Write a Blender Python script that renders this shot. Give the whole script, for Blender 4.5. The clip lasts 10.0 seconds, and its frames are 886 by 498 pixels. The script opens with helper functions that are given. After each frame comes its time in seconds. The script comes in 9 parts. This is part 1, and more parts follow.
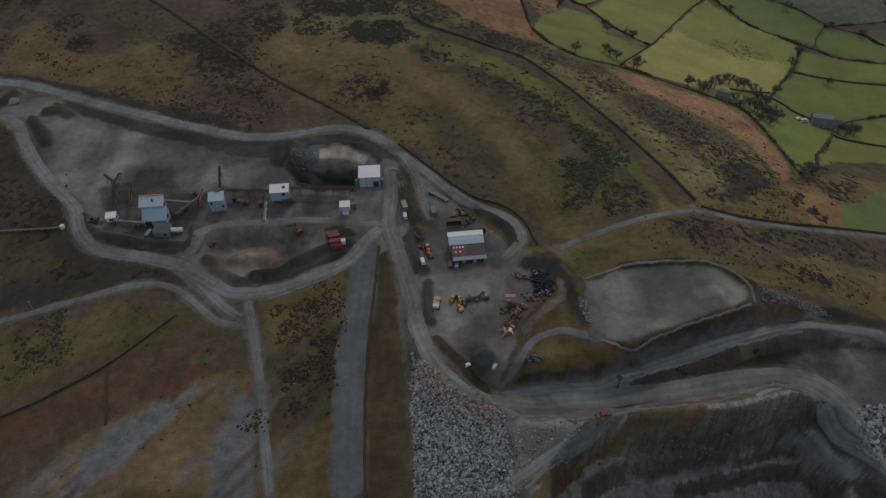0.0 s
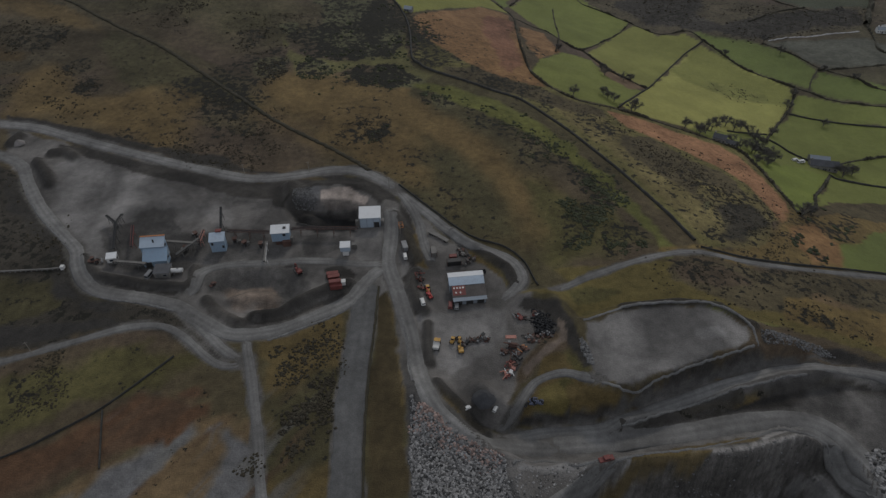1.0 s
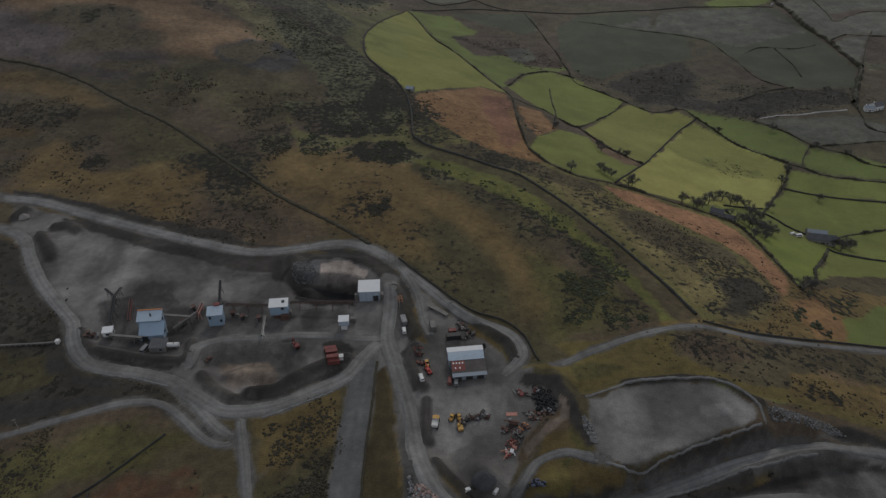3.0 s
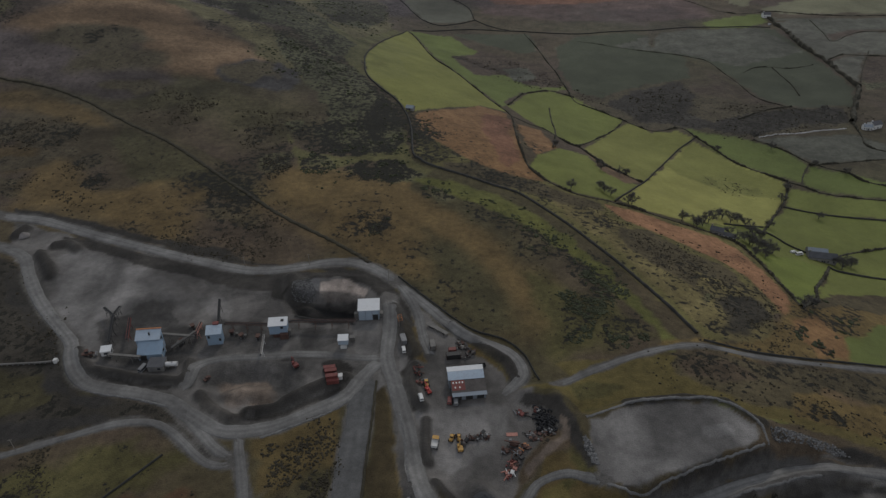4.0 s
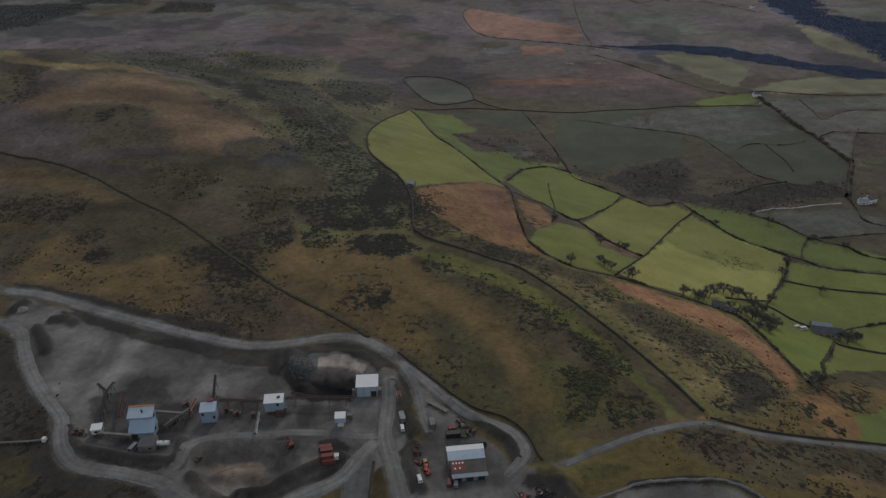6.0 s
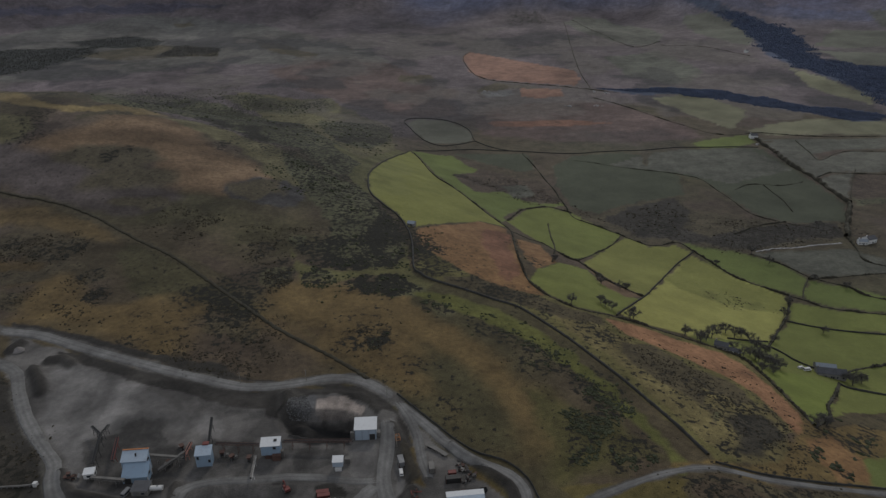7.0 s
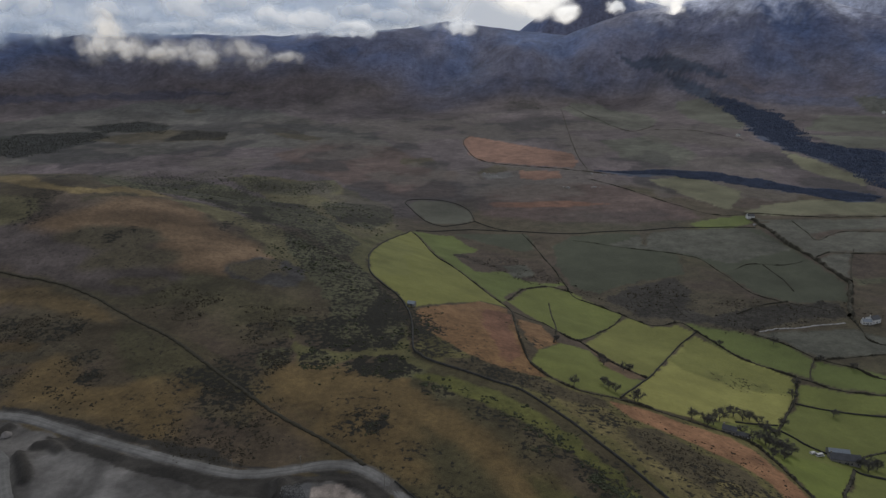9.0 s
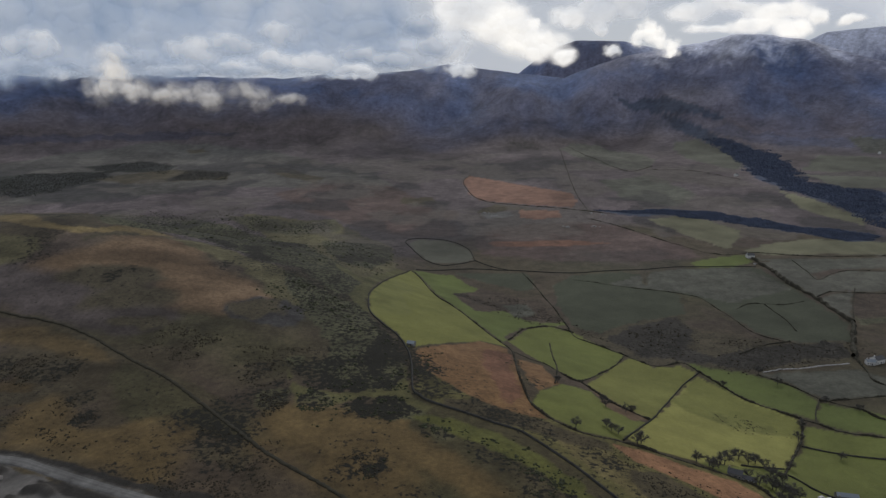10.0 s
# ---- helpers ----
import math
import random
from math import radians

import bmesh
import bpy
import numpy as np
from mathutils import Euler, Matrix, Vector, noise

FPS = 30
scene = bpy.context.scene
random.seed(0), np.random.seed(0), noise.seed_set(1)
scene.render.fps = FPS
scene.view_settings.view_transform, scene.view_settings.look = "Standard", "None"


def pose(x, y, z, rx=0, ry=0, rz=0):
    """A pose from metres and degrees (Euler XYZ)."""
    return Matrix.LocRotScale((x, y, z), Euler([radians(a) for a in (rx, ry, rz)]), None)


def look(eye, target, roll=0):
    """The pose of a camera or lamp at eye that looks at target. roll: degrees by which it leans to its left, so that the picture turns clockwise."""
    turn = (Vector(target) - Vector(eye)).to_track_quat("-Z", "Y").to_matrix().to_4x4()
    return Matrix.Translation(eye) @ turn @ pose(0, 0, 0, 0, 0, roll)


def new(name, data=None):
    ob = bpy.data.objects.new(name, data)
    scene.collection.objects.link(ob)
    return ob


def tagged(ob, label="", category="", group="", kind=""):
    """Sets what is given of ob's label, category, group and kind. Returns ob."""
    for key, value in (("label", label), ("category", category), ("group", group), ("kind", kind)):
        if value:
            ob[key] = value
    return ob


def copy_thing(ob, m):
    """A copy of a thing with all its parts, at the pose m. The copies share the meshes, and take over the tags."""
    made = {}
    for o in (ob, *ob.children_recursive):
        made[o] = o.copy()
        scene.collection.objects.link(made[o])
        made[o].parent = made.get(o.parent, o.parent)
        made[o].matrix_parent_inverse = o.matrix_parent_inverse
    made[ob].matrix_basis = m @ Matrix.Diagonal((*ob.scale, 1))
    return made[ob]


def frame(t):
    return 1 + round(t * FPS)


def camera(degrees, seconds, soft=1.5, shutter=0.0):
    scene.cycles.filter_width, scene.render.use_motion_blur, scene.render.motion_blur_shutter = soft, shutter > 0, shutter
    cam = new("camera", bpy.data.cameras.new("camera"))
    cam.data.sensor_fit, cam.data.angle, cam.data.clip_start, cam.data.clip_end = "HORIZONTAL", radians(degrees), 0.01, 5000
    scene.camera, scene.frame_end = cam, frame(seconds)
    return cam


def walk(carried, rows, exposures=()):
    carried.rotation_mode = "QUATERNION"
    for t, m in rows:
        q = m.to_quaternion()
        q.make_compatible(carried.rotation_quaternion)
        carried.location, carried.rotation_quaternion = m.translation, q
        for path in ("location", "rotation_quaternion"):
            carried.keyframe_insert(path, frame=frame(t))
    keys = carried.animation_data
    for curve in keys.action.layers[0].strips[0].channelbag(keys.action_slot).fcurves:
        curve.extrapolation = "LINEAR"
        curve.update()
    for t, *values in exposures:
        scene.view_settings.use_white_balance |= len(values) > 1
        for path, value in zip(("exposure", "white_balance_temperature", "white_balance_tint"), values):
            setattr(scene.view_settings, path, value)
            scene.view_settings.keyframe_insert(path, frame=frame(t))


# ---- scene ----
cam = camera(69.40, 10.0, soft=1.4)
EYE, TILT, DRIFT = 190.0, -45.65, (3.66, 4.78, 1.29)
TURNS = [
    (0, 0.11, 0.00, 0.01), (0.5, 1.90, 0.06, -0.01), (1, 3.65, 0.09, 0.00), (1.5, 5.41, 0.13, -0.02),
    (2, 7.19, 0.15, 0.02), (2.5, 8.95, 0.17, 0.03), (4, 11.68, 0.25, 0.02), (4.5, 13.01, 0.29, -0.02),
    (5, 14.74, 0.31, -0.03), (5.5, 16.46, 0.34, -0.02), (7, 21.73, 0.43, -0.02), (7.5, 23.49, 0.45, -0.03),
    (8, 25.27, 0.48, -0.02), (8.5, 27.05, 0.50, -0.07), (9, 28.82, 0.52, -0.09), (9.5, 30.58, 0.54, -0.12),
    (10, 32.31, 0.55, -0.10),
]
walk(cam, [(t, pose(DRIFT[0] * t / 10, DRIFT[1] * t / 10, EYE + DRIFT[2] * t / 10, 90 + TILT) @ pose(0, 0, 0, up) @ pose(0, 0, 0, 0, yaw) @ pose(0, 0, 0, 0, 0, roll))
           for t, up, yaw, roll in TURNS])

# ---- light ----
world = bpy.data.worlds.new("world")
scene.world = world
world.use_nodes = True
sky = world.node_tree.nodes.new("ShaderNodeTexSky")
sky.sky_type, sky.sun_disc = "NISHITA", False
SUN_HIGH, SUN_TURN = 38.0, 14.0
sky.sun_elevation, sky.sun_rotation = radians(SUN_HIGH), radians(SUN_TURN)
sky.air_density, sky.dust_density, sky.ozone_density = 1.0, 1.0, 1.0
tree = world.node_tree
back = tree.nodes["Background"]
# broken cloud over the whole sky
way = tree.nodes.new("ShaderNodeTexCoord")
drift = tree.nodes.new("ShaderNodeTexNoise")
drift.inputs["Scale"].default_value, drift.inputs["Detail"].default_value = 3.0, 6.0
span = tree.nodes.new("ShaderNodeMapRange")
span.inputs[1].default_value, span.inputs[2].default_value, span.inputs[3].default_value, span.inputs[4].default_value = 0.3, 0.62, 0.75, 1.0
mix = tree.nodes.new("ShaderNodeMix")
mix.data_type = "RGBA"
mix.inputs[7].default_value = (9.2, 9.9, 11.2, 1)
tree.links.new(way.outputs["Generated"], drift.inputs["Vector"])
tree.links.new(drift.outputs[0], span.inputs[0])
tree.links.new(span.outputs[0], mix.inputs[0])
tree.links.new(sky.outputs[0], mix.inputs[6])
tree.links.new(mix.outputs[2], back.inputs[0])
back.inputs[1].default_value = 0.1
sun = new("sun", bpy.data.lights.new("sun", "SUN"))
sun.data.energy, sun.data.angle, sun.data.color = 1.6, radians(6), (1.0, 0.95, 0.86)
sun.matrix_world = look((0, 0, 0), (-math.sin(radians(SUN_TURN)) * math.cos(radians(SUN_HIGH)), -math.cos(radians(SUN_TURN)) * math.cos(radians(SUN_HIGH)), -math.sin(radians(SUN_HIGH))))
scene.view_settings.exposure = -0.95

# ---- materials ----
def material(name, rough=0.9, metal=0.0):
    m = bpy.data.materials.new(name)
    m.use_nodes = True
    b = m.node_tree.nodes["Principled BSDF"]
    b.inputs["Roughness"].default_value, b.inputs["Metallic"].default_value = rough, metal
    b.inputs["Specular IOR Level"].default_value = 0.25
    return m, m.node_tree, b


def node(tree, kind, **values):
    n = tree.nodes.new(kind)
    for key, value in values.items():
        n.inputs[key.replace("_", " ")].default_value = value
    return n


def plain(name, color, rough=0.8, metal=0.0, vary=0.25, size=1.5, bump=0.0):
    """Paint, metal or stone with blotches at two scales."""
    m, tree, b = material(name, rough, metal)
    place = tree.nodes.new("ShaderNodeNewGeometry")
    fine = node(tree, "ShaderNodeTexNoise", Scale=size * 4, Detail=4.0)
    wide = node(tree, "ShaderNodeTexNoise", Scale=size * 0.5, Detail=3.0)
    both = tree.nodes.new("ShaderNodeMath")
    both.operation = "ADD"
    span = tree.nodes.new("ShaderNodeMapRange")
    span.inputs[1].default_value, span.inputs[2].default_value = 0.6, 1.4
    span.inputs[3].default_value, span.inputs[4].default_value = 1 - vary, 1 + vary
    mix = tree.nodes.new("ShaderNodeVectorMath")
    mix.operation = "SCALE"
    mix.inputs[0].default_value = color[:3]
    for n in (fine, wide):
        tree.links.new(place.outputs["Position"], n.inputs["Vector"])
    tree.links.new(fine.outputs[0], both.inputs[0])
    tree.links.new(wide.outputs[0], both.inputs[1])
    tree.links.new(both.outputs[0], span.inputs[0])
    tree.links.new(span.outputs[0], mix.inputs["Scale"])
    tree.links.new(mix.outputs[0], b.inputs["Base Color"])
    if bump:
        relief = node(tree, "ShaderNodeBump", Strength=0.6, Distance=bump)
        tree.links.new(fine.outputs[0], relief.inputs["Height"])
        tree.links.new(relief.outputs[0], b.inputs["Normal"])
    return m


MATS = {
    "rust": plain("rusted_steel", (0.085, 0.05, 0.04), 0.85, 0.0, 0.45, 0.8),
    "red": plain("faded_red_paint", (0.135, 0.042, 0.036), 0.6, 0.0, 0.3, 0.8),
    "pink": plain("faded_salmon_paint", (0.34, 0.16, 0.125), 0.7, 0.0, 0.25, 0.8),
    "bright_red": plain("bright_red_paint", (0.38, 0.065, 0.055), 0.5, 0.0, 0.2, 0.8),
    "orange": plain("orange_paint", (0.32, 0.13, 0.05), 0.55, 0.0, 0.25, 0.8),
    "yellow": plain("yellow_plant_paint", (0.38, 0.22, 0.06), 0.55, 0.0, 0.25, 0.8),
    "white": plain("dusty_white_paint", (0.48, 0.47, 0.45), 0.5, 0.0, 0.18, 0.8),
    "steel": plain("dusty_grey_steel", (0.16, 0.16, 0.16), 0.6, 0.2, 0.3, 0.8),
    "beige": plain("dusty_beige_steel", (0.125, 0.117, 0.106), 0.7, 0.0, 0.3, 0.6),
    "dark": plain("oily_dark_steel", (0.035, 0.034, 0.033), 0.6, 0.1, 0.3, 0.8),
    "rubber": plain("black_rubber", (0.02, 0.02, 0.021), 0.8, 0.0, 0.3, 1.5),
    "glass": plain("dark_glass", (0.02, 0.025, 0.03), 0.15, 0.0, 0.1, 0.5),
    "slab": plain("slate_roof", (0.068, 0.068, 0.072), 0.7, 0.0, 0.3, 0.7, 0.05),
    "stone_house": plain("grey_rubble_masonry", (0.2, 0.19, 0.175), 0.9, 0.0, 0.35, 0.9, 0.1),
    "whitewash": plain("whitewashed_render", (0.62, 0.61, 0.58), 0.85, 0.0, 0.15, 0.6),
    "timber": plain("weathered_pole_timber", (0.2, 0.18, 0.155), 0.9, 0.0, 0.3, 1.2),
    "brown_roof": plain("rust_brown_sheeting", (0.068, 0.06, 0.055), 0.8, 0.0, 0.35, 0.6),
}


def noise_span(tree, place, scale, low, high, detail=5.0, a=0.3, b=0.7, rough=0.62):
    n = node(tree, "ShaderNodeTexNoise", Scale=scale, Detail=detail, Roughness=rough)
    tree.links.new(place.outputs["Position"], n.inputs["Vector"])
    span = tree.nodes.new("ShaderNodeMapRange")
    span.inputs[1].default_value, span.inputs[2].default_value = a, b
    span.inputs[3].default_value, span.inputs[4].default_value = low, high
    tree.links.new(n.outputs[0], span.inputs[0])
    return n.outputs[0], span.outputs[0]


def scaled(tree, color, factor):
    mix = tree.nodes.new("ShaderNodeVectorMath")
    mix.operation = "SCALE"
    tree.links.new(color, mix.inputs[0])
    tree.links.new(factor, mix.inputs["Scale"])
    return mix.outputs[0]


def ground_material():
    m, tree, b = material("hillside", 0.95)
    tint, scrub = tree.nodes.new("ShaderNodeVertexColor"), tree.nodes.new("ShaderNodeVertexColor")
    tint.layer_name, scrub.layer_name = "cover", "scrub"
    place = tree.nodes.new("ShaderNodeNewGeometry")
    color = tint.outputs["Color"]
    relief_from = None
    for scale, low, high in ((1.9, 0.8, 1.2), (0.3, 0.74, 1.26), (0.05, 0.74, 1.26)):
        raw, factor = noise_span(tree, place, scale, low, high)
        color = scaled(tree, color, factor)
        relief_from = relief_from or raw
    parts = tree.nodes.new("ShaderNodeSeparateColor")
    tree.links.new(scrub.outputs["Color"], parts.inputs[0])
    # grazed turf and dusty floors are smoother than rough grass
    even = tree.nodes.new("ShaderNodeMix")
    even.data_type = "RGBA"
    tree.links.new(parts.outputs[2], even.inputs[0])
    tree.links.new(color, even.inputs[6])
    tree.links.new(tint.outputs["Color"], even.inputs[7])
    color = even.outputs[2]
    # cleaved rock down the pit faces
    along = tree.nodes.new("ShaderNodeVectorMath")
    along.operation = "MULTIPLY"
    along.inputs[1].default_value = (1.0, 0.4, 0.22)
    tree.links.new(place.outputs["Position"], along.inputs[0])
    cleft = node(tree, "ShaderNodeTexNoise", Scale=0.5, Detail=9.0, Roughness=0.75)
    tree.links.new(along.outputs[0], cleft.inputs["Vector"])
    cleave = tree.nodes.new("ShaderNodeMapRange")
    cleave.inputs[1].default_value, cleave.inputs[2].default_value, cleave.inputs[3].default_value, cleave.inputs[4].default_value = 0.32, 0.68, 0.5, 1.65
    tree.links.new(cleft.outputs[0], cleave.inputs[0])
    rocky = tree.nodes.new("ShaderNodeMix")
    rocky.inputs[2].default_value = 1.0
    tree.links.new(parts.outputs[1], rocky.inputs[0])
    tree.links.new(cleave.outputs[0], rocky.inputs[3])
    color = scaled(tree, color, rocky.outputs[0])
    # low dark growth between the grass, where the land carries it
    raw, _ = noise_span(tree, place, 0.28, 0, 1, 7.0, rough=0.7)
    above = tree.nodes.new("ShaderNodeMath")
    above.operation = "ADD"
    tree.links.new(raw, above.inputs[0])
    tree.links.new(parts.outputs[0], above.inputs[1])
    cut = tree.nodes.new("ShaderNodeMapRange")
    cut.inputs[1].default_value, cut.inputs[2].default_value = 0.755, 0.8
    tree.links.new(above.outputs[0], cut.inputs[0])
    mix = tree.nodes.new("ShaderNodeMix")
    mix.data_type = "RGBA"
    mix.inputs[7].default_value = (0.015, 0.0138, 0.0095, 1)
    tree.links.new(cut.outputs[0], mix.inputs[0])
    tree.links.new(color, mix.inputs[6])
    tree.links.new(mix.outputs[2], b.inputs["Base Color"])
    relief = node(tree, "ShaderNodeBump", Strength=0.8, Distance=0.6)
    tree.links.new(relief_from, relief.inputs["Height"])
    tree.links.new(relief.outputs[0], b.inputs["Normal"])
    return m


def road_material(name, color, dusty):
    """Driven gravel with pale wheel tracks along it."""
    m, tree, b = material(name, 0.95)
    place = tree.nodes.new("ShaderNodeNewGeometry")
    lane = tree.nodes.new("ShaderNodeVertexColor")
    lane.layer_name = "lane"
    base = tree.nodes.new("ShaderNodeMix")
    base.data_type = "RGBA"
    base.inputs[6].default_value, base.inputs[7].default_value = (*color, 1), (*dusty, 1)
    tree.links.new(lane.outputs["Color"], base.inputs[0])
    out = base.outputs[2]
    relief_from = None
    for scale, low, high in ((2.2, 0.84, 1.16), (0.3, 0.82, 1.18), (0.05, 0.8, 1.2)):
        raw, factor = noise_span(tree, place, scale, low, high)
        out = scaled(tree, out, factor)
        relief_from = relief_from or raw
    tree.links.new(out, b.inputs["Base Color"])
    relief = node(tree, "ShaderNodeBump", Strength=0.6, Distance=0.2)
    tree.links.new(relief_from, relief.inputs["Height"])
    tree.links.new(relief.outputs[0], b.inputs["Normal"])
    return m


def sheet_material(name, color, rough=0.5, rust=0.12):
    """Profiled sheet cladding: ribs down the slope, faded and streaked."""
    m, tree, b = material(name, rough)
    coord = tree.nodes.new("ShaderNodeTexCoord")
    wave = node(tree, "ShaderNodeTexWave", Scale=1.3, Distortion=0.0)
    tree.links.new(coord.outputs["Object"], wave.inputs["Vector"])
    stain = node(tree, "ShaderNodeTexNoise", Scale=0.5, Detail=6.0, Roughness=0.7)
    tree.links.new(coord.outputs["Object"], stain.inputs["Vector"])
    span = tree.nodes.new("ShaderNodeMapRange")
    span.inputs[1].default_value, span.inputs[2].default_value, span.inputs[3].default_value, span.inputs[4].default_value = 0.5, 0.8, 0.0, 1.0
    tree.links.new(stain.outputs[0], span.inputs[0])
    mix = tree.nodes.new("ShaderNodeMix")
    mix.data_type = "RGBA"
    mix.inputs[6].default_value = (*color, 1)
    mix.inputs[7].default_value = tuple(c * (1 - rust * 3) + d * rust * 3 for c, d in zip(color, (0.16, 0.1, 0.07))) + (1,)
    tree.links.new(span.outputs[0], mix.inputs[0])
    ribs = tree.nodes.new("ShaderNodeMapRange")
    ribs.inputs[3].default_value, ribs.inputs[4].default_value = 0.88, 1.06
    tree.links.new(wave.outputs["Fac"], ribs.inputs[0])
    tree.links.new(scaled(tree, mix.outputs[2], ribs.outputs[0]), b.inputs["Base Color"])
    relief = node(tree, "ShaderNodeBump", Strength=0.5, Distance=0.06)
    tree.links.new(wave.outputs["Fac"], relief.inputs["Height"])
    tree.links.new(relief.outputs[0], b.inputs["Normal"])
    return m


MATS["ground"] = ground_material()
MATS["stone_wall"] = plain("weathered_field_stone", (0.042, 0.041, 0.037), 0.95, 0, 0.45, 0.5, 0.2)
MATS["pale_stone"] = plain("pale_quarried_stone", (0.3, 0.29, 0.28), 0.95, 0, 0.4, 0.4, 0.2)
MATS["hedge"] = plain("bare_hawthorn", (0.046, 0.042, 0.03), 0.95, 0, 0.5, 0.5, 0.3)
MATS["turf"] = plain("dark_turf", (0.036, 0.032, 0.021), 0.95, 0, 0.4, 0.4, 0.2)
MATS["gorse"] = plain("gorse_leaf", (0.036, 0.04, 0.021), 0.95, 0, 0.5, 0.35, 0.3)
MATS["heather"] = plain("heather_leaf", (0.038, 0.032, 0.021), 0.95, 0, 0.5, 0.35, 0.3)
MATS["bracken"] = plain("dead_bracken", (0.05, 0.033, 0.02), 0.95, 0, 0.5, 0.35, 0.3)
# dark conifers far off, the blue of distance haze in their colour
MATS["wood_far"] = plain("hazed_conifer", (0.055, 0.068, 0.105), 0.95, 0, 0.5, 0.1, 0.3)
MATS["bark"] = plain("winter_bark", (0.1, 0.094, 0.085), 0.95, 0, 0.4, 2.0)
MATS["twig"] = plain("winter_twigs", (0.098, 0.092, 0.083), 0.95, 0, 0.4, 1.0)
MATS["young_spruce"] = plain("olive_spruce", (0.05, 0.05, 0.042), 0.95, 0, 0.5, 0.1, 0.3)
MATS["berm_stone"] = plain("heaped_road_stone", (0.115, 0.112, 0.108), 0.95, 0, 0.45, 0.5, 0.25)


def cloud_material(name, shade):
    """Thin at the edges; lit and shaded parts are painted in as glow."""
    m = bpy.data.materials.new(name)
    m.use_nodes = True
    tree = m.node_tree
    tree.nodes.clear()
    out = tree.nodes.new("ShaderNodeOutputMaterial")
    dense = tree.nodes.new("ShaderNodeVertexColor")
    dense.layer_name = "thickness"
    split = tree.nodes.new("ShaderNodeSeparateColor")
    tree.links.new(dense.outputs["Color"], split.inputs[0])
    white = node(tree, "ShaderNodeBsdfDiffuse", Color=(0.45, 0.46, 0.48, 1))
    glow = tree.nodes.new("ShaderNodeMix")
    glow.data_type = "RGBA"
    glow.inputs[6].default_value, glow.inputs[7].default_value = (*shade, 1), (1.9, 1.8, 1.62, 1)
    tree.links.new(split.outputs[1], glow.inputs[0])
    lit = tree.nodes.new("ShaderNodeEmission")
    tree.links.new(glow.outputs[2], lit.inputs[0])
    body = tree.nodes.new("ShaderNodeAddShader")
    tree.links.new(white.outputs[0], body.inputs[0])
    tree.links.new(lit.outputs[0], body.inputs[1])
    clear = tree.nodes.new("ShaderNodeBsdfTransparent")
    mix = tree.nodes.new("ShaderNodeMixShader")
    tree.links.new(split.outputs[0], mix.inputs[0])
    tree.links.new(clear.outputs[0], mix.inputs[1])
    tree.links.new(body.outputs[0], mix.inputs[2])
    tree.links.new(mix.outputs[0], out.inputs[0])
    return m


# the given colour is a glow for cloud shade, warm for low sun
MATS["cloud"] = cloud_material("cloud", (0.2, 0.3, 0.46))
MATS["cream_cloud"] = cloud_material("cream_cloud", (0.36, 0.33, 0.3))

MATS["gravel_road"] = road_material("pale_gravel", (0.094, 0.09, 0.085), (0.176, 0.17, 0.161))
MATS["slate_road"] = road_material("slate_chippings", (0.07, 0.069, 0.067), (0.098, 0.096, 0.093))
MATS["blue_sheet"] = sheet_material("blue_sheet_cladding", (0.215, 0.285, 0.355))
MATS["pale_sheet"] = sheet_material("pale_blue_sheet_cladding", (0.32, 0.375, 0.43))
MATS["white_sheet"] = sheet_material("white_sheet_cladding", (0.55, 0.55, 0.545), 0.5, 0.06)
MATS["grey_sheet"] = sheet_material("grey_sheet_cladding", (0.2, 0.225, 0.25))


def stone_material(name, color, spread):
    m, tree, b = material(name, 0.95)
    place = tree.nodes.new("ShaderNodeNewGeometry")
    span = tree.nodes.new("ShaderNodeMapRange")
    span.inputs[3].default_value, span.inputs[4].default_value = 1 - spread, 1 + spread
    tree.links.new(place.outputs["Random Per Island"], span.inputs[0])
    tone = tree.nodes.new("ShaderNodeRGB")
    tone.outputs[0].default_value = (*color, 1)
    _, factor = noise_span(tree, place, 1.2, 0.75, 1.25)
    tree.links.new(scaled(tree, scaled(tree, tone.outputs[0], span.outputs[0]), factor), b.inputs["Base Color"])
    return m


MATS["stone_grey"] = stone_material("quarried_slate_stone", (0.142, 0.137, 0.132), 0.85)
MATS["stone_pink"] = stone_material("iron_stained_stone", (0.2, 0.145, 0.125), 0.5)
MATS["stone_dark"] = stone_material("dark_slate_stone", (0.1, 0.098, 0.096), 0.6)

LEVELS = []


def level(z, skirt, *corners):
    LEVELS.append((list(corners), z, skirt))


level(0, 14, (-246.5, 314.6), (-223.7, 305.9), (-172.6, 284.1), (-123.6, 266.6), (-93.3, 258.1), (-52.1, 264.2), (-28.7, 252.6), (-22.5, 239.4), (-15.6, 200.5), (-22.5, 193.5), (-31.9, 191.8), (-37.9, 180.3), (-58.8, 166.5), (-75.6, 161.5), (-89.6, 165), (-108.9, 177.7), (-141.3, 184.5), (-153, 193.5), (-161.8, 211.3), (-177.1, 224.9), (-201.2, 252.5), (-219, 279), (-231.7, 284.1))
level(-0.5, 10, (-22.6, 240), (-6.3, 227.5), (11.5, 210.1), (25.9, 201), (31.2, 190.6), (26.7, 177.6), (40.5, 177.6), (45.1, 168.4), (35.9, 155.4), (28.5, 144.7), (24.3, 130.9), (16.7, 119.3), (3.2, 126.2), (-6, 140.8), (-10.6, 156.8), (-15.7, 174.5), (-20.2, 194))
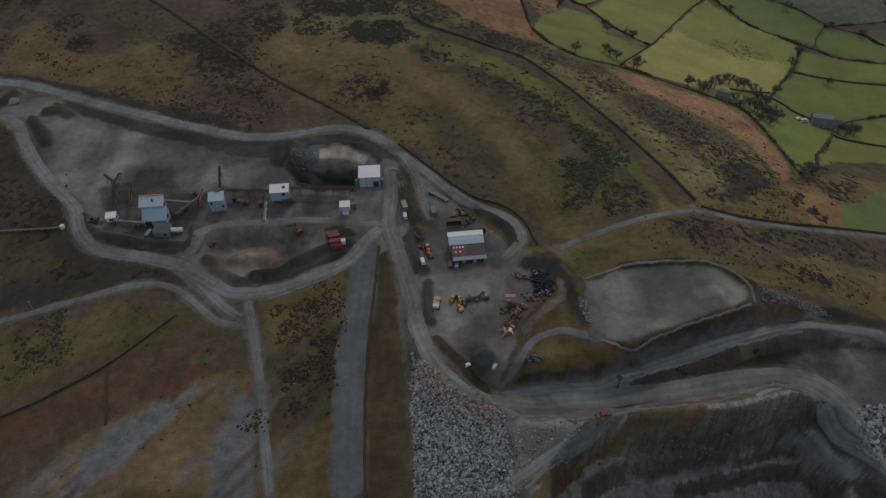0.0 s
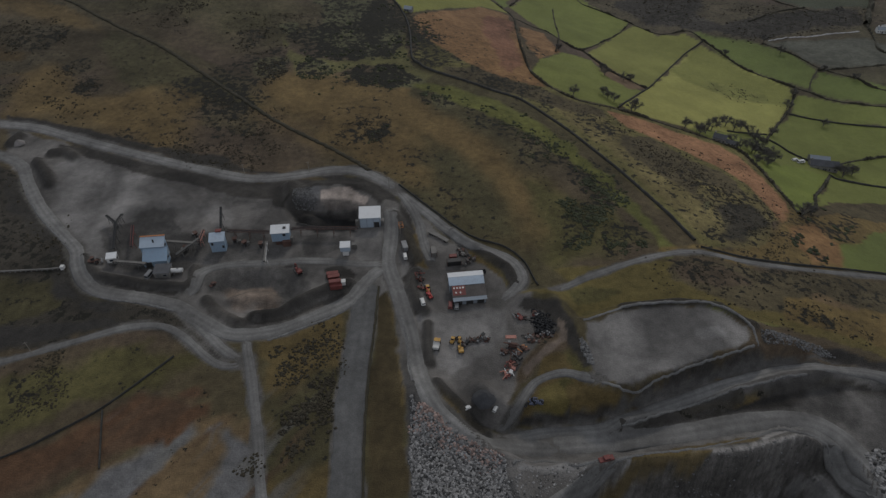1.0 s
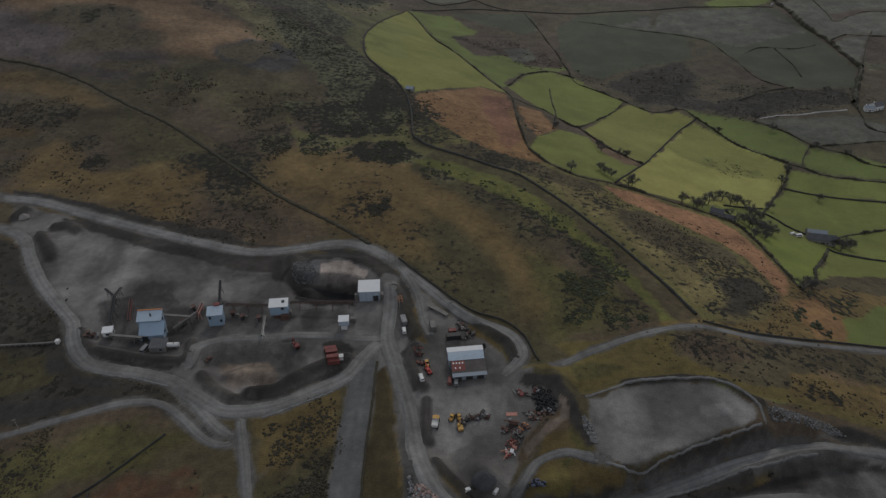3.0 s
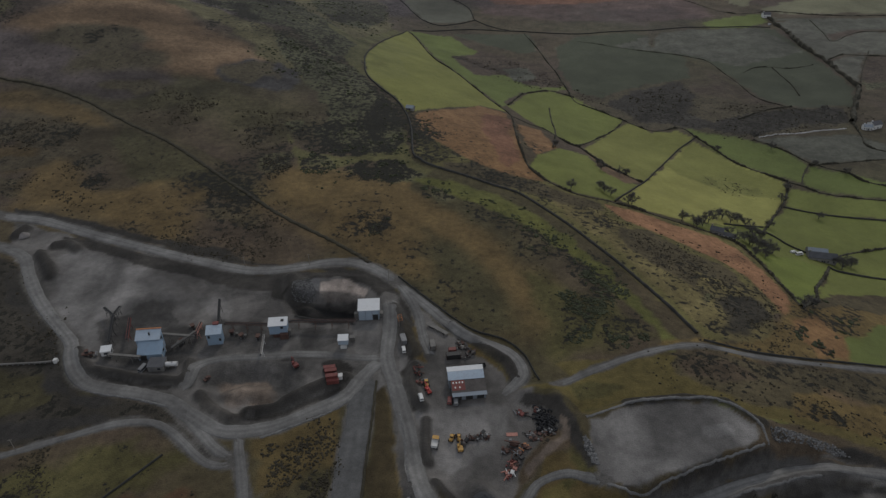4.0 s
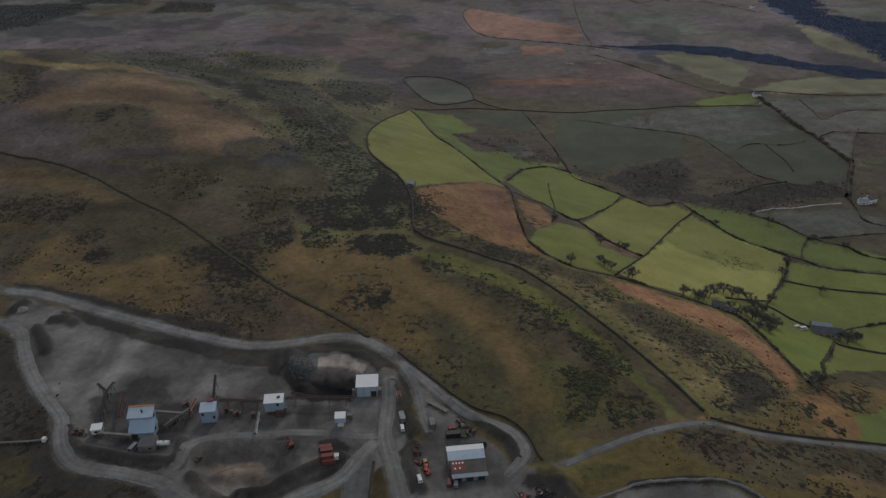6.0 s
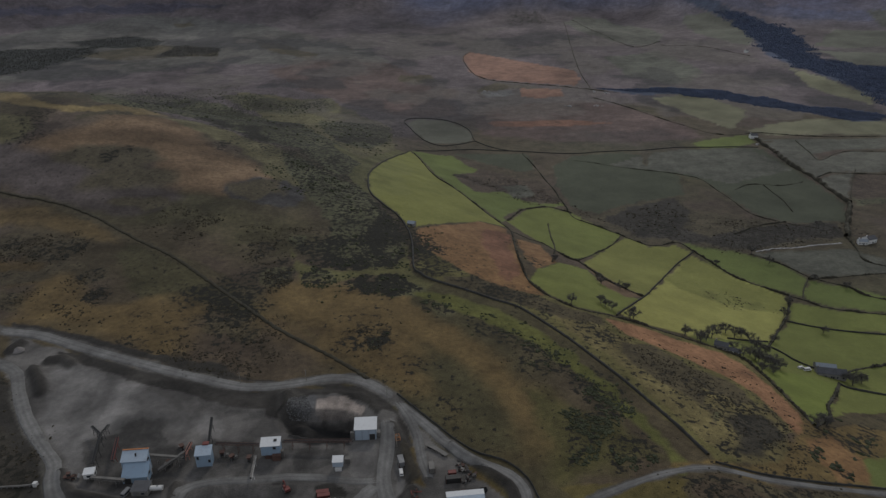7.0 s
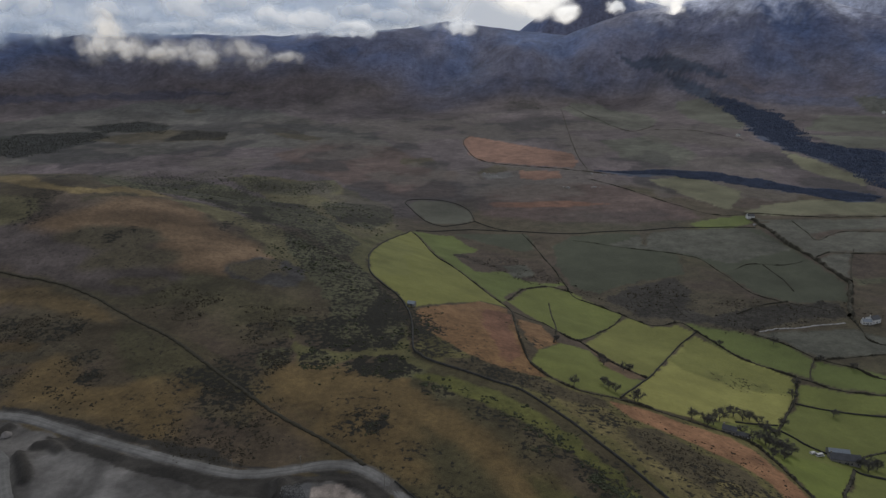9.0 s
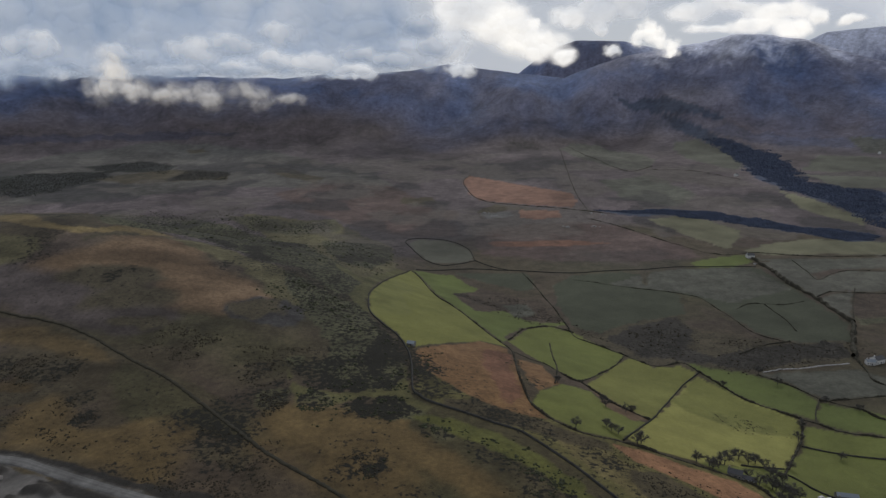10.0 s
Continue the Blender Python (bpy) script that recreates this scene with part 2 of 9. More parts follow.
level(-8, 7, (11.3, 124), (23.4, 124), (43.9, 126.8), (62.7, 129.2), (107.8, 136.1), (130.5, 140.6), (152.5, 142.4), (173.4, 141.7), (141.3, 65.1), (140.4, 76.4), (138.2, 90.7), (136.7, 103.4), (134.7, 113.9), (129.9, 122.2), (118.6, 125.4), (92.9, 120.3), (54.3, 116.3), (30.4, 112.8), (18.9, 116.1))
level(5, 7, (53.7, 164.4), (70.3, 171.3), (93.3, 174), (108.4, 171.9), (117.1, 161.3), (115.6, 153.7), (96.7, 147), (78.3, 139.2), (64.9, 133.1), (55.9, 136.2), (54.4, 144.3), (51.9, 152.3))
level(-5, 5, (61.5, 126.3), (81.5, 134), (104.8, 142.8), (128.4, 149.4), (144.1, 151.1), (157.9, 148.1), (172.8, 143.6), (174.4, 146.8), (145.4, 154.1), (129.4, 152.2), (105.8, 146.2), (82.2, 137), (60, 129.1))
level(-8, 7, (-70.2, 241.5), (-50.5, 241.6), (-43.2, 239.8), (-43.5, 232.3), (-60.4, 234.4), (-67.5, 236.4))
level(-20, 5, (37.8, 89.9), (43.5, 97.1), (50.3, 103.3), (62.3, 104.7), (82.4, 106), (100.5, 107), (113.7, 110.7), (125, 114), (133.6, 115.1), (136.8, 110.7), (137.6, 103.3), (138.4, 96.2), (138.4, 89.9), (138, 50), (30, 50))
level(-31, 4, (50.4, 93), (63.5, 99.5), (80, 101.4), (96.6, 102.9), (112.3, 107.2), (125, 110.9), (129.3, 108.7), (131.9, 102.2), (131.5, 94), (120, 50), (45, 50))
level(-37, 3, (84.4, 96.6), (101.7, 100.1), (119.5, 103.9), (131.9, 103.9), (135.1, 96.6), (110, 50), (70, 50))
BANKS = []


def earth_bank(tall, wide, *points):
    BANKS.append((list(points), tall, wide))


earth_bank(2, 2.2, (-156.7, 205.8), (-151.4, 198.7), (-146.1, 194.1), (-124, 189.1), (-107.1, 187.7), (-105.1, 191.8), (-106.5, 198.7))
earth_bank(2.2, 3, (-95.8, 180.3), (-91.1, 175.6), (-80.3, 167.9))
earth_bank(2.4, 2.6, (-76.8, 174.6), (-74.4, 171.9), (-64.6, 174), (-52, 181.9), (-43.3, 186.8), (-39.3, 189.4))
earth_bank(2.4, 2.4, (-11.8, 196.9), (-13.2, 186.8), (-10.1, 178.7), (-7.3, 174.6))
earth_bank(1.6, 2, (-6, 168), (-5.8, 156.4), (-4.7, 148.8))
earth_bank(2.4, 2.2, (-1.8, 138.3), (2.2, 132.8), (8.1, 126.2), (15.2, 121.6))
earth_bank(3, 5, (-74.9, 256.2), (-72.3, 245.9), (-63.9, 238.5))
earth_bank(1.5, 4, (-62.6, 258.1), (-40.1, 256.2), (-28.1, 243.7), (-25.2, 231))
earth_bank(1.8, 2.5, (4.1, 222.9), (16.5, 210.6), (27.1, 200.5), (30.4, 190.1))
earth_bank(1.2, 5, (-145.7, 239.3), (-134.3, 245.8), (-124.3, 239.3), (-126.9, 230.1))
earth_bank(2.5, 3, (-211.7, 279), (-202.9, 269), (-195.9, 259.4))
earth_bank(2.5, 3, (-207.7, 286.7), (-201.2, 288.9), (-194.8, 284.1))
earth_bank(3, 3, (-234, 296.4), (-232.3, 303.1))
earth_bank(1.8, 2, (62.6, 125.8), (72.2, 128.1), (91.7, 132.7), (108, 138.4))
earth_bank(1.6, 2.2, (70.8, 173.4), (93.9, 176.2), (109, 174), (118.9, 163.6))
earth_bank(2.5, 4, (122.6, 164.8), (127.1, 159), (140, 153.4))
earth_bank(-3, 5, (-90.4, 186.8), (-82, 191.8), (-69.8, 190.1), (-63.9, 183.5), (-67.4, 177.1), (-80.8, 175.6), (-89.8, 179.6))
earth_bank(4, 4, (13.5, 135.8), (16.4, 132.8))
earth_bank(2.2, 6, (31.1, 150.9), (38, 155), (43.9, 150.9), (47.1, 143))
earth_bank(3, 5, (33.8, 180.3), (42, 181.9), (47, 175.6), (47.5, 162.1))
earth_bank(2, 3, (-22.3, 235.1), (-17.8, 222.9), (-12.1, 205.8))
earth_bank(4, 8, (-10.2, 136), (3.2, 121.7), (18.8, 113.9))
earth_bank(1.5, 2.5, (-43.7, 190.1), (-58.5, 178.7), (-75.3, 171))
QUARRY = [(-246.5, 314.6), (-223.7, 305.9), (-172.6, 284.1), (-123.6, 266.6), (-93.3, 258.1), (-52.1, 264.2), (-28.7, 252.6), (-17.1, 239.4), (11.5, 209.5), (31.1, 190.1), (45, 168), (35.8, 155), (24.3, 130.5), (16.6, 119), (60.3, 124.7), (131.3, 150.9), (163.3, 143), (133.4, 81.4), (-9.2, 81.4), (-12.8, 130.5), (-20.1, 193.5), (-31.9, 191.8), (-37.9, 180.3), (-75.6, 161.5), (-89.6, 165), (-108.9, 177.7), (-141.3, 184.5), (-161.8, 211.3), (-201.2, 252.5), (-231.7, 284.1)]
PIT = [(28.7, 89.6), (43.8, 105.4), (57.4, 116.2), (94.9, 121.2), (121.9, 128.3), (133, 124.9), (137.9, 103.4), (140.2, 84.1), (124.7, 51.9), (18.7, 51.8)]
ROADS = []


def plan_road(name, label, mat, wide, *points):
    ROADS.append((name, label, mat, wide, list(points)))


plan_road("haul_road", "pale grey gravel haul road along the quarry's upper edge", "gravel_road", 6.4, (-256.6, 317.7), (-247.4, 316.7), (-226.3, 312), (-192.7, 298), (-157.9, 284.7), (-125.4, 273.3), (-97.5, 264.9), (-75.2, 267.1), (-55.9, 272.5), (-41.3, 270.1), (-29.3, 261.6), (-21.8, 253.4))
plan_road("haul_road", "grey gravel haul road curving behind the workshop yard", "gravel_road", 5.2, (-23.3, 255.2), (-14.7, 245.4), (-5, 234), (9.1, 216.4), (23.9, 208.2), (31.3, 201.3), (33.4, 191.8), (28.3, 184.5), (21.7, 178.9))
plan_road("haul_road", "gravel haul road dropping into the workshop yard", "gravel_road", 4.4, (-23.4, 256.1), (-15.9, 243), (-11, 229.4), (-8.1, 213.8), (-3.9, 201.6))
plan_road("haul_road", "wide pale gravel haul road round the processing yard", "gravel_road", 6.4, (-242.2, 287.9), (-231.9, 284.6), (-219.3, 276.5), (-207.1, 259.4), (-191.3, 239.4), (-172.9, 220.9), (-163.2, 211.4), (-157.4, 200.4), (-151.1, 191.7), (-141.5, 185.2), (-123.9, 181.7), (-109, 178), (-97.9, 170.9), (-84.7, 163), (-75.7, 162.1), (-63, 165), (-50.6, 171.9), (-38, 180.4), (-32.3, 190.7), (-28.1, 197.7), (-21.8, 201.6))
plan_road("haul_road", "gravel branch road sloping to the lower junction", "gravel_road", 4.8, (-111.1, 177.7), (-99.9, 170.3), (-90.7, 162.1), (-82.6, 154.2), (-76.5, 150.9), (-72.2, 150.9))
plan_road("farm_track", "narrow grey stone track across rough grass", "gravel_road", 3.36, (-178.1, 152.3), (-172, 153.8), (-155.6, 158.4), (-138.9, 163.1), (-124, 167), (-110.2, 166.7), (-99.5, 160.7), (-88.2, 150.9), (-80.9, 147.1), (-72.7, 148.2))
plan_road("farm_track", "straight grey stone track through moss and grass", "gravel_road", 4, (-75.7, 162.1), (-74.2, 155), (-70, 143), (-66, 130.5), (-61.8, 116.8), (-58.6, 104.1), (-55.2, 92.5), (-51.5, 78.3))
plan_road("incline_road", "broad straight dark slate incline road", "slate_road", 10.925, (-31.5, 191.8), (-31.9, 177.1), (-32.1, 162.1), (-32.7, 145.6), (-32.2, 125.8), (-30.9, 104.1), (-28.2, 78.3))
plan_road("haul_road", "wide gravel quarry road running past the rubble tip", "gravel_road", 7.2, (-25.3, 242.4), (-23.7, 223.3), (-23.6, 202.6), (-19.3, 187.3), (-14.9, 171.5), (-11.3, 156.8), (-8.6, 140.4), (-3.7, 128.2), (3.1, 119.2), (12.4, 113.7), (26.7, 117.5), (42.8, 118.1))
plan_road("haul_road", "broad grey quarry bench road", "gravel_road", 8, (35, 119.1), (59, 120.7), (83.8, 124), (109.7, 128.8), (127, 129.6), (137.5, 124.5), (142.5, 114.5), (146.5, 103))
plan_road("haul_road", "pale quarry road climbing under the stone platform", "gravel_road", 4.8, (18.8, 119.3), (35.5, 124), (61.2, 126.3), (81.5, 134), (104.6, 142.2), (128, 148.5), (142.2, 148.6), (157.8, 147.8), (172.6, 143.2))
plan_road("farm_track", "narrow grey track up to the stone platform", "gravel_road", 3.2, (19.7, 124.5), (26.3, 130.1), (33.2, 139.8), (41.6, 142.7), (50.3, 140.2), (56.5, 136.7))
plan_road("lane", "grey stone lane across the hillside", "gravel_road", 3.36, (44.4, 184.4), (61.3, 193.5), (79.9, 202.3), (98.8, 209.1), (115, 211.9), (134.6, 208), (155.9, 207.6), (179, 209.3), (218, 215.2))
plan_road("haul_road", "steep pale quarry road along the pit rim", "gravel_road", 5, (120.6, 125.7), (130, 123.6), (135.9, 116.6), (140.3, 105.8), (144.3, 95.5), (146.8, 81.8))
plan_road("yard_track", "worn gravel track between the crushing sheds", "gravel_road", 4.4, (-23, 202.3), (-35.2, 201.8), (-55.1, 204.1), (-77, 202.7), (-93.8, 201.2), (-102.4, 196.9), (-103.3, 186.7), (-107.8, 181.9))
plan_road("haul_road", "narrow pale quarry road beside the pit", "gravel_road", 3.6, (11.1, 77.5), (18.2, 83.8), (28.4, 91.1), (39.8, 98.8), (48.8, 105.5), (57, 109.7))
COVERS = []


def cover(kind, soft, *corners):
    COVERS.append((kind, soft, list(corners)))


cover("moorland", 52.5, (-984, 1284), (-324, 670), (-233, 664), (-140, 675), (-81, 984), (50, 1153), (231, 1239), (470, 1291), (798, 1048), (1798, 2477), (1027, 2940), (-26, 3292), (-1923, 2603))
cover("moor_olive", 30, (-1091, 1413), (-1385, 1814), (-1271, 2149), (-1042, 2420), (-638, 2329), (-268, 1993), (-140, 1712), (-340, 1652), (-622, 1702), (-796, 1508), (-895, 1404))
cover("moor_purple", 25, (-1642, 2177), (-1411, 2336), (-1083, 2528), (-823, 2538), (-1053, 2449), (-1344, 2284), (-1586, 2095))
cover("moor_purple", 25, (-1299, 2434), (-1170, 2524), (-1007, 2499), (-1098, 2405), (-1228, 2374))
cover("bracken_moor", 30, (-356, 1730), (-140, 1712), (10, 1397), (30, 1154), (-76, 1178), (-197, 1278), (-317, 1409), (-438, 1577))
cover("bracken_moor", 22, (54, 1253), (235, 1261), (341, 1236), (396, 1105), (409, 1009), (317, 976), (188, 990), (65, 1035))
cover("bracken_red", 9, (69, 1111), (212, 1131), (288, 1110), (214, 1087), (87, 1083))
cover("plantation", 16, (-1301, 1699), (-1169, 1802), (-1054, 1854), (-979, 1902), (-945, 1684), (-963, 1562), (-1009, 1502), (-1161, 1507))
cover("plantation", 16, (-1102, 1942), (-975, 2078), (-843, 1982), (-830, 1867), (-953, 1884), (-1039, 1888))
cover("heath_dark", 14, (-964, 1748), (-923, 1855), (-823, 1933), (-677, 1905), (-646, 1806), (-763, 1748), (-861, 1696))
cover("heath_dark", 14, (-949, 2341), (-885, 2336), (-841, 2269), (-903, 2273))
cover("heath_dark", 14, (-586, 2001), (-476, 1983), (-360, 1833), (-356, 1730), (-480, 1857))
cover("heath_dark", 12, (-114, 1558), (-44, 1561), (-16, 1499), (-67, 1458), (-109, 1496))
cover("heath_dark", 10, (-837, 1847), (-648, 1869), (-623, 1793), (-768, 1761))
cover("rough_mid", 10, (415, 2412), (469, 2481), (588, 2529), (659, 2382), (685, 2132), (638, 2009), (542, 1944), (483, 2062), (422, 2220))
cover("bracken_orange", 5, (41, 1801), (62, 1888), (124, 1817), (233, 1669), (303, 1573), (303, 1487), (278, 1401), (215, 1437), (142, 1482), (79, 1532), (57, 1600))
cover("bracken_orange", 4, (157, 1400), (243, 1377), (236, 1318), (184, 1298), (152, 1327))
cover("pasture_mid", 14, (840, 2439), (918, 2423), (985, 2325), (947, 2077), (863, 1903), (835, 1956), (799, 2091), (801, 2285))
cover("rough_far", 14, (409, 1735), (575, 1830), (598, 1545), (510, 1407), (415, 1520))
cover("moor_purple", 12, (987, 2499), (1169, 2532), (1380, 2441), (1702, 2306), (1557, 2094), (1339, 2182), (1195, 2269), (1087, 2333))
cover("bracken_moor", 18, (1071, 2556), (1324, 2540), (1750, 2380), (1629, 2198), (1322, 2327), (1124, 2420))
cover("pasture_mid", 12, (1020, 1858), (1204, 2105), (1263, 2051), (1388, 1856), (1335, 1782), (1067, 1798))
cover("pasture_mid", 12, (989, 1769), (1240, 1649), (1151, 1526), (959, 1584))
cover("rough_far", 12, (1405, 2298), (1591, 2143), (1456, 1952), (1334, 2082))
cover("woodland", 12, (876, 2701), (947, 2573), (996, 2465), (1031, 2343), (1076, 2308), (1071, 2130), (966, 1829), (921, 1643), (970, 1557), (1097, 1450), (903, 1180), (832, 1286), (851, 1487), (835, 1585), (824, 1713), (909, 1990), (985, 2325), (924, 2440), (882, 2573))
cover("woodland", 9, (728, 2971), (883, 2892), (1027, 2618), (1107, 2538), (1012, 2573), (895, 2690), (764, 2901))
cover("pasture_pale", 8, (814, 1570), (840, 1491), (843, 1382), (836, 1270), (799, 1218), (778, 1290), (772, 1386))
cover("pasture_pale", 10, (414, 1296), (483, 1328), (526, 1287), (553, 1193), (533, 1142), (473, 1064), (451, 1146), (427, 1228))
cover("pasture_pale", 8, (487, 1042), (545, 1086), (630, 1119), (709, 1116), (817, 1061), (781, 1011), (606, 1021), (515, 1022))
cover("woodland", 5, (317, 1380), (388, 1372), (482, 1398), (567, 1361), (630, 1290), (683, 1217), (749, 1184), (780, 1135), (743, 1101), (701, 1103), (668, 1151), (605, 1212), (548, 1285), (473, 1332), (376, 1325))
cover("heath_dark", 10, (115, 1474), (208, 1391), (135, 1406), (69, 1334), (60, 1398))
cover("grey_stones", 6, (72, 1377), (134, 1389), (142, 1346), (81, 1319))
# the hill's shaded lower slope and sunlit upper slope, painted as two tones
cover("hill_shaded_purple", 22, (-417.2, 536.9), (-357.7, 543.1), (-330, 577.5), (-281.8, 583), (-228.1, 546), (-204, 489.6), (-236.1, 448.6), (-294.3, 472), (-384.3, 484.1))
cover("hill_sunlit_tan", 34, (-366, 549.5), (-340.5, 599.6), (-309.3, 654.9), (-266.8, 661), (-219.8, 621.7), (-167.7, 540.3), (-186.5, 521.8), (-222.2, 528.8), (-262.4, 546.7), (-312.2, 538.9))
cover("heath_dark", 22, (-327.2, 530.3), (-308.3, 551.8), (-273.7, 562.8), (-245.6, 553.7), (-266.5, 532.7), (-297.2, 526.6))
cover("heath_dark", 28, (-300.2, 512.7), (-265.9, 543.3), (-226.5, 541.3), (-227.5, 504.3), (-266.1, 487.7), (-310.3, 486.5))
cover("heath_dark", 10, (-262.3, 479.2), (-224.1, 495.3), (-206.3, 483.6), (-230.7, 466.4))
cover("olive_flank", 9, (-290.2, 656.1), (-255.2, 668.6), (-217.5, 659.3), (-175.6, 631.7), (-138.2, 587.5), (-119.4, 550.2), (-116.7, 518.4), (-133.1, 538.9), (-156.6, 555), (-187.7, 594.8), (-223.6, 624.9), (-262.9, 643.2))
cover("olive_flank", 12, (-456.5, 598.9), (-388, 600.5), (-365.7, 577.9), (-376, 549.9), (-417.2, 536.9))
cover("heath_grey", 9, (-186.5, 521.8), (-167.7, 540.3), (-144.6, 546.4), (-122.2, 533.5), (-115.1, 509.9), (-131.5, 489.5), (-158.9, 490.5), (-177.4, 499.1))
cover("heath_dark", 8, (-179.1, 520.6), (-166.7, 536.8), (-148.4, 541.5), (-139.5, 523.9), (-157.3, 501.4), (-171.9, 503.9))
cover("ridge", 4, (-976, 1286), (-409.7, 639.3), (-375.4, 627), (-352.2, 634.9), (-337.2, 661.1), (-320.2, 673.6), (-288, 664.2), (-303.1, 647), (-331.2, 636.3), (-349.2, 617.6), (-375.6, 616.6), (-406.5, 624), (-487, 643.3))
cover("heath_dark", 4, (-1006, 1331), (-841, 1348), (-739, 1333), (-630, 1325), (-606, 1270), (-355.5, 663.9), (-388.7, 652), (-427.3, 659.4), (-987, 1303))
cover("heath_dark", 3, (-353.4, 609.9), (-332, 637.9), (-312.3, 648.9), (-314.5, 635.2), (-333.7, 618.6), (-346.3, 600.7))
cover("ochre_grass", 20, (-375.6, 470), (-308.8, 466.5), (-264.2, 445.7), (-227.3, 418.6), (-273.5, 430.7), (-300, 434.8), (-348.1, 426.1))
cover("ochre_grass", 16, (-329.6, 398), (-273.2, 386.6), (-239.6, 373), (-239.5, 352.7), (-262.8, 362.6), (-303.4, 358.8))
cover("olive_dark", 16, (-223.6, 419.3), (-189.5, 404), (-142.2, 377), (-104.1, 343), (-102.6, 324), (-129.1, 335.7), (-154.6, 341.1), (-187.3, 353.5), (-210.2, 380.8))
cover("ochre_grass", 24, (-202.1, 333.8), (-179.7, 343.9), (-152.3, 334.8), (-152.9, 311), (-175.6, 305.3))
cover("ochre_grass", 9, (-97.6, 330.3), (-84.4, 346.8), (-65.2, 356.4), (-44.3, 357.9), (-22.9, 356), (-8.2, 332), (-13.8, 307.2), (-46.8, 321.4), (-74.4, 330.4))
cover("ochre_grass", 14, (-28.1, 331.6), (5, 319.3), (23, 295.6), (32.5, 266.1), (24.6, 233.1), (9.9, 248.6), (-7, 285.6))
cover("tan_track", 3, (-42, 363.1), (-33.2, 352.4), (-14.3, 319), (4.8, 285.4), (18.2, 257), (15.4, 256.2), (1.9, 280.3), (-17.2, 312.9), (-36, 345.2))
# darker heather along the turf bank, the bank's shade put into its colour
cover("heath_dark", 3, (-386.4, 487.4), (-304.7, 475.3), (-246.2, 443), (-192.4, 411.6), (-143.6, 381.4), (-96.2, 338.6), (-70.9, 311.9), (-41.6, 280.1), (-38, 273.8), (-69.2, 303.3), (-94, 329.2), (-140.6, 371.9), (-189.5, 404), (-242.9, 435.6), (-300.9, 467.7), (-381.1, 479))
cover("olive_flank", 7, (-442, 1361), (-213, 1266), (-95, 1068), (-70, 869), (-76.5, 653.8), (-81.4, 600.3), (-117.8, 691.4), (-185, 831), (-326, 1145))
cover("gorse_thick", 5, (-731, 1318), (-630, 1325), (-506, 1289), (-429, 1243), (-365, 1172), (-288, 1112), (-181, 829), (-134, 747), (-105.3, 698.3), (-85.8, 634.5), (-90.5, 595.3), (-101.2, 581.6), (-112.4, 591.8), (-126.8, 611.3), (-148.8, 637.8), (-174.2, 648.4), (-185.3, 646.7), (-208.6, 668.3), (-234, 674.8), (-269.2, 690.9), (-297.1, 686.5), (-322.8, 666.5), (-357.7, 657))
cover("gorse_thick", 5, (-163.7, 628.7), (-123.4, 593.6), (-98.4, 570.3), (-76.2, 559.4), (-57.5, 516.8), (-43.9, 491.8), (-35.4, 462.8), (-29.4, 436.6), (-29.7, 417), (-34.2, 401.8), (-48.4, 396.2), (-72.2, 400.8), (-86.9, 413.5), (-95.1, 431.6), (-83.4, 445.9), (-90.7, 469.5), (-103, 495.7), (-116.7, 518.4), (-131, 552.6), (-148.5, 574.6))
cover("gorse_thick", 4, (-224, 1120), (-168, 1111), (-95, 1068), (-86, 958), (-95, 786), (-121, 760), (-160, 835))
cover("gorse_mid", 6, (-461, 1327), (-401, 1341), (-328, 1283), (-232, 1316), (-203, 1203), (-280, 1169), (-372, 1199))
cover("moss_soft", 3, (-135, 738), (-90.6, 671.8), (-70, 869), (-58, 862), (-76.5, 653.8), (-75, 570.4), (-64, 541.7), (-75, 549.6), (-93.2, 588.1), (-87.8, 650.3), (-116.7, 685.1))
cover("moss_soft", 4, (-27.7, 437), (-23.6, 407.8), (-19.3, 390.6), (-7.5, 375.3), (-19.6, 359.6), (-32.5, 390), (-55.1, 388), (-81.1, 365.8), (-91.1, 362.4), (-104, 404.4), (-113, 430.3), (-100.2, 404.8), (-86.9, 396.3), (-56.1, 396.3), (-33.3, 400.2))
cover("gorse_thick", 3, (-94.6, 387.4), (-86.9, 396.3), (-74.8, 392.9), (-70.3, 377), (-70.6, 367.7), (-86.8, 367.2), (-93.8, 375))
cover("gorse_thick", 3, (-86.3, 359.7), (-67.1, 368.7), (-54, 379.2), (-45.3, 374.4), (-46.7, 363.7), (-63.8, 358.7), (-79.2, 355.9))
cover("gorse_thick", 3, (-43.9, 381.9), (-39.9, 388.2), (-30.5, 388.4), (-18.6, 376), (-12.8, 369), (-17.9, 361.2), (-33.7, 358.9), (-42.3, 366.8))
cover("gorse_mid", 4, (-123.7, 390.3), (-110.1, 397.1), (-101.3, 395.7), (-99.2, 374.5), (-109.5, 364.4), (-118.5, 374))
cover("gorse_thick", 3, (-117.3, 442.5), (-103.2, 449.4), (-101.7, 431.3), (-111.4, 428.7))
cover("heath_patch", 4, (-342.6, 417.7), (-299.9, 423.7), (-288.2, 407.9), (-294.5, 397.3), (-332.1, 401.7))
cover("heath_patch", 4, (-290.2, 417.1), (-275.7, 427), (-258.2, 426.5), (-250.4, 410.4), (-258.6, 398.1), (-268.7, 392.1), (-284.4, 393.1), (-288.1, 402.8))
cover("heath_patch", 4, (-237.9, 384), (-223.5, 389.2), (-220.2, 374.6), (-229.5, 360.6), (-234.2, 352.8), (-237.1, 343.4), (-244.2, 360.1))
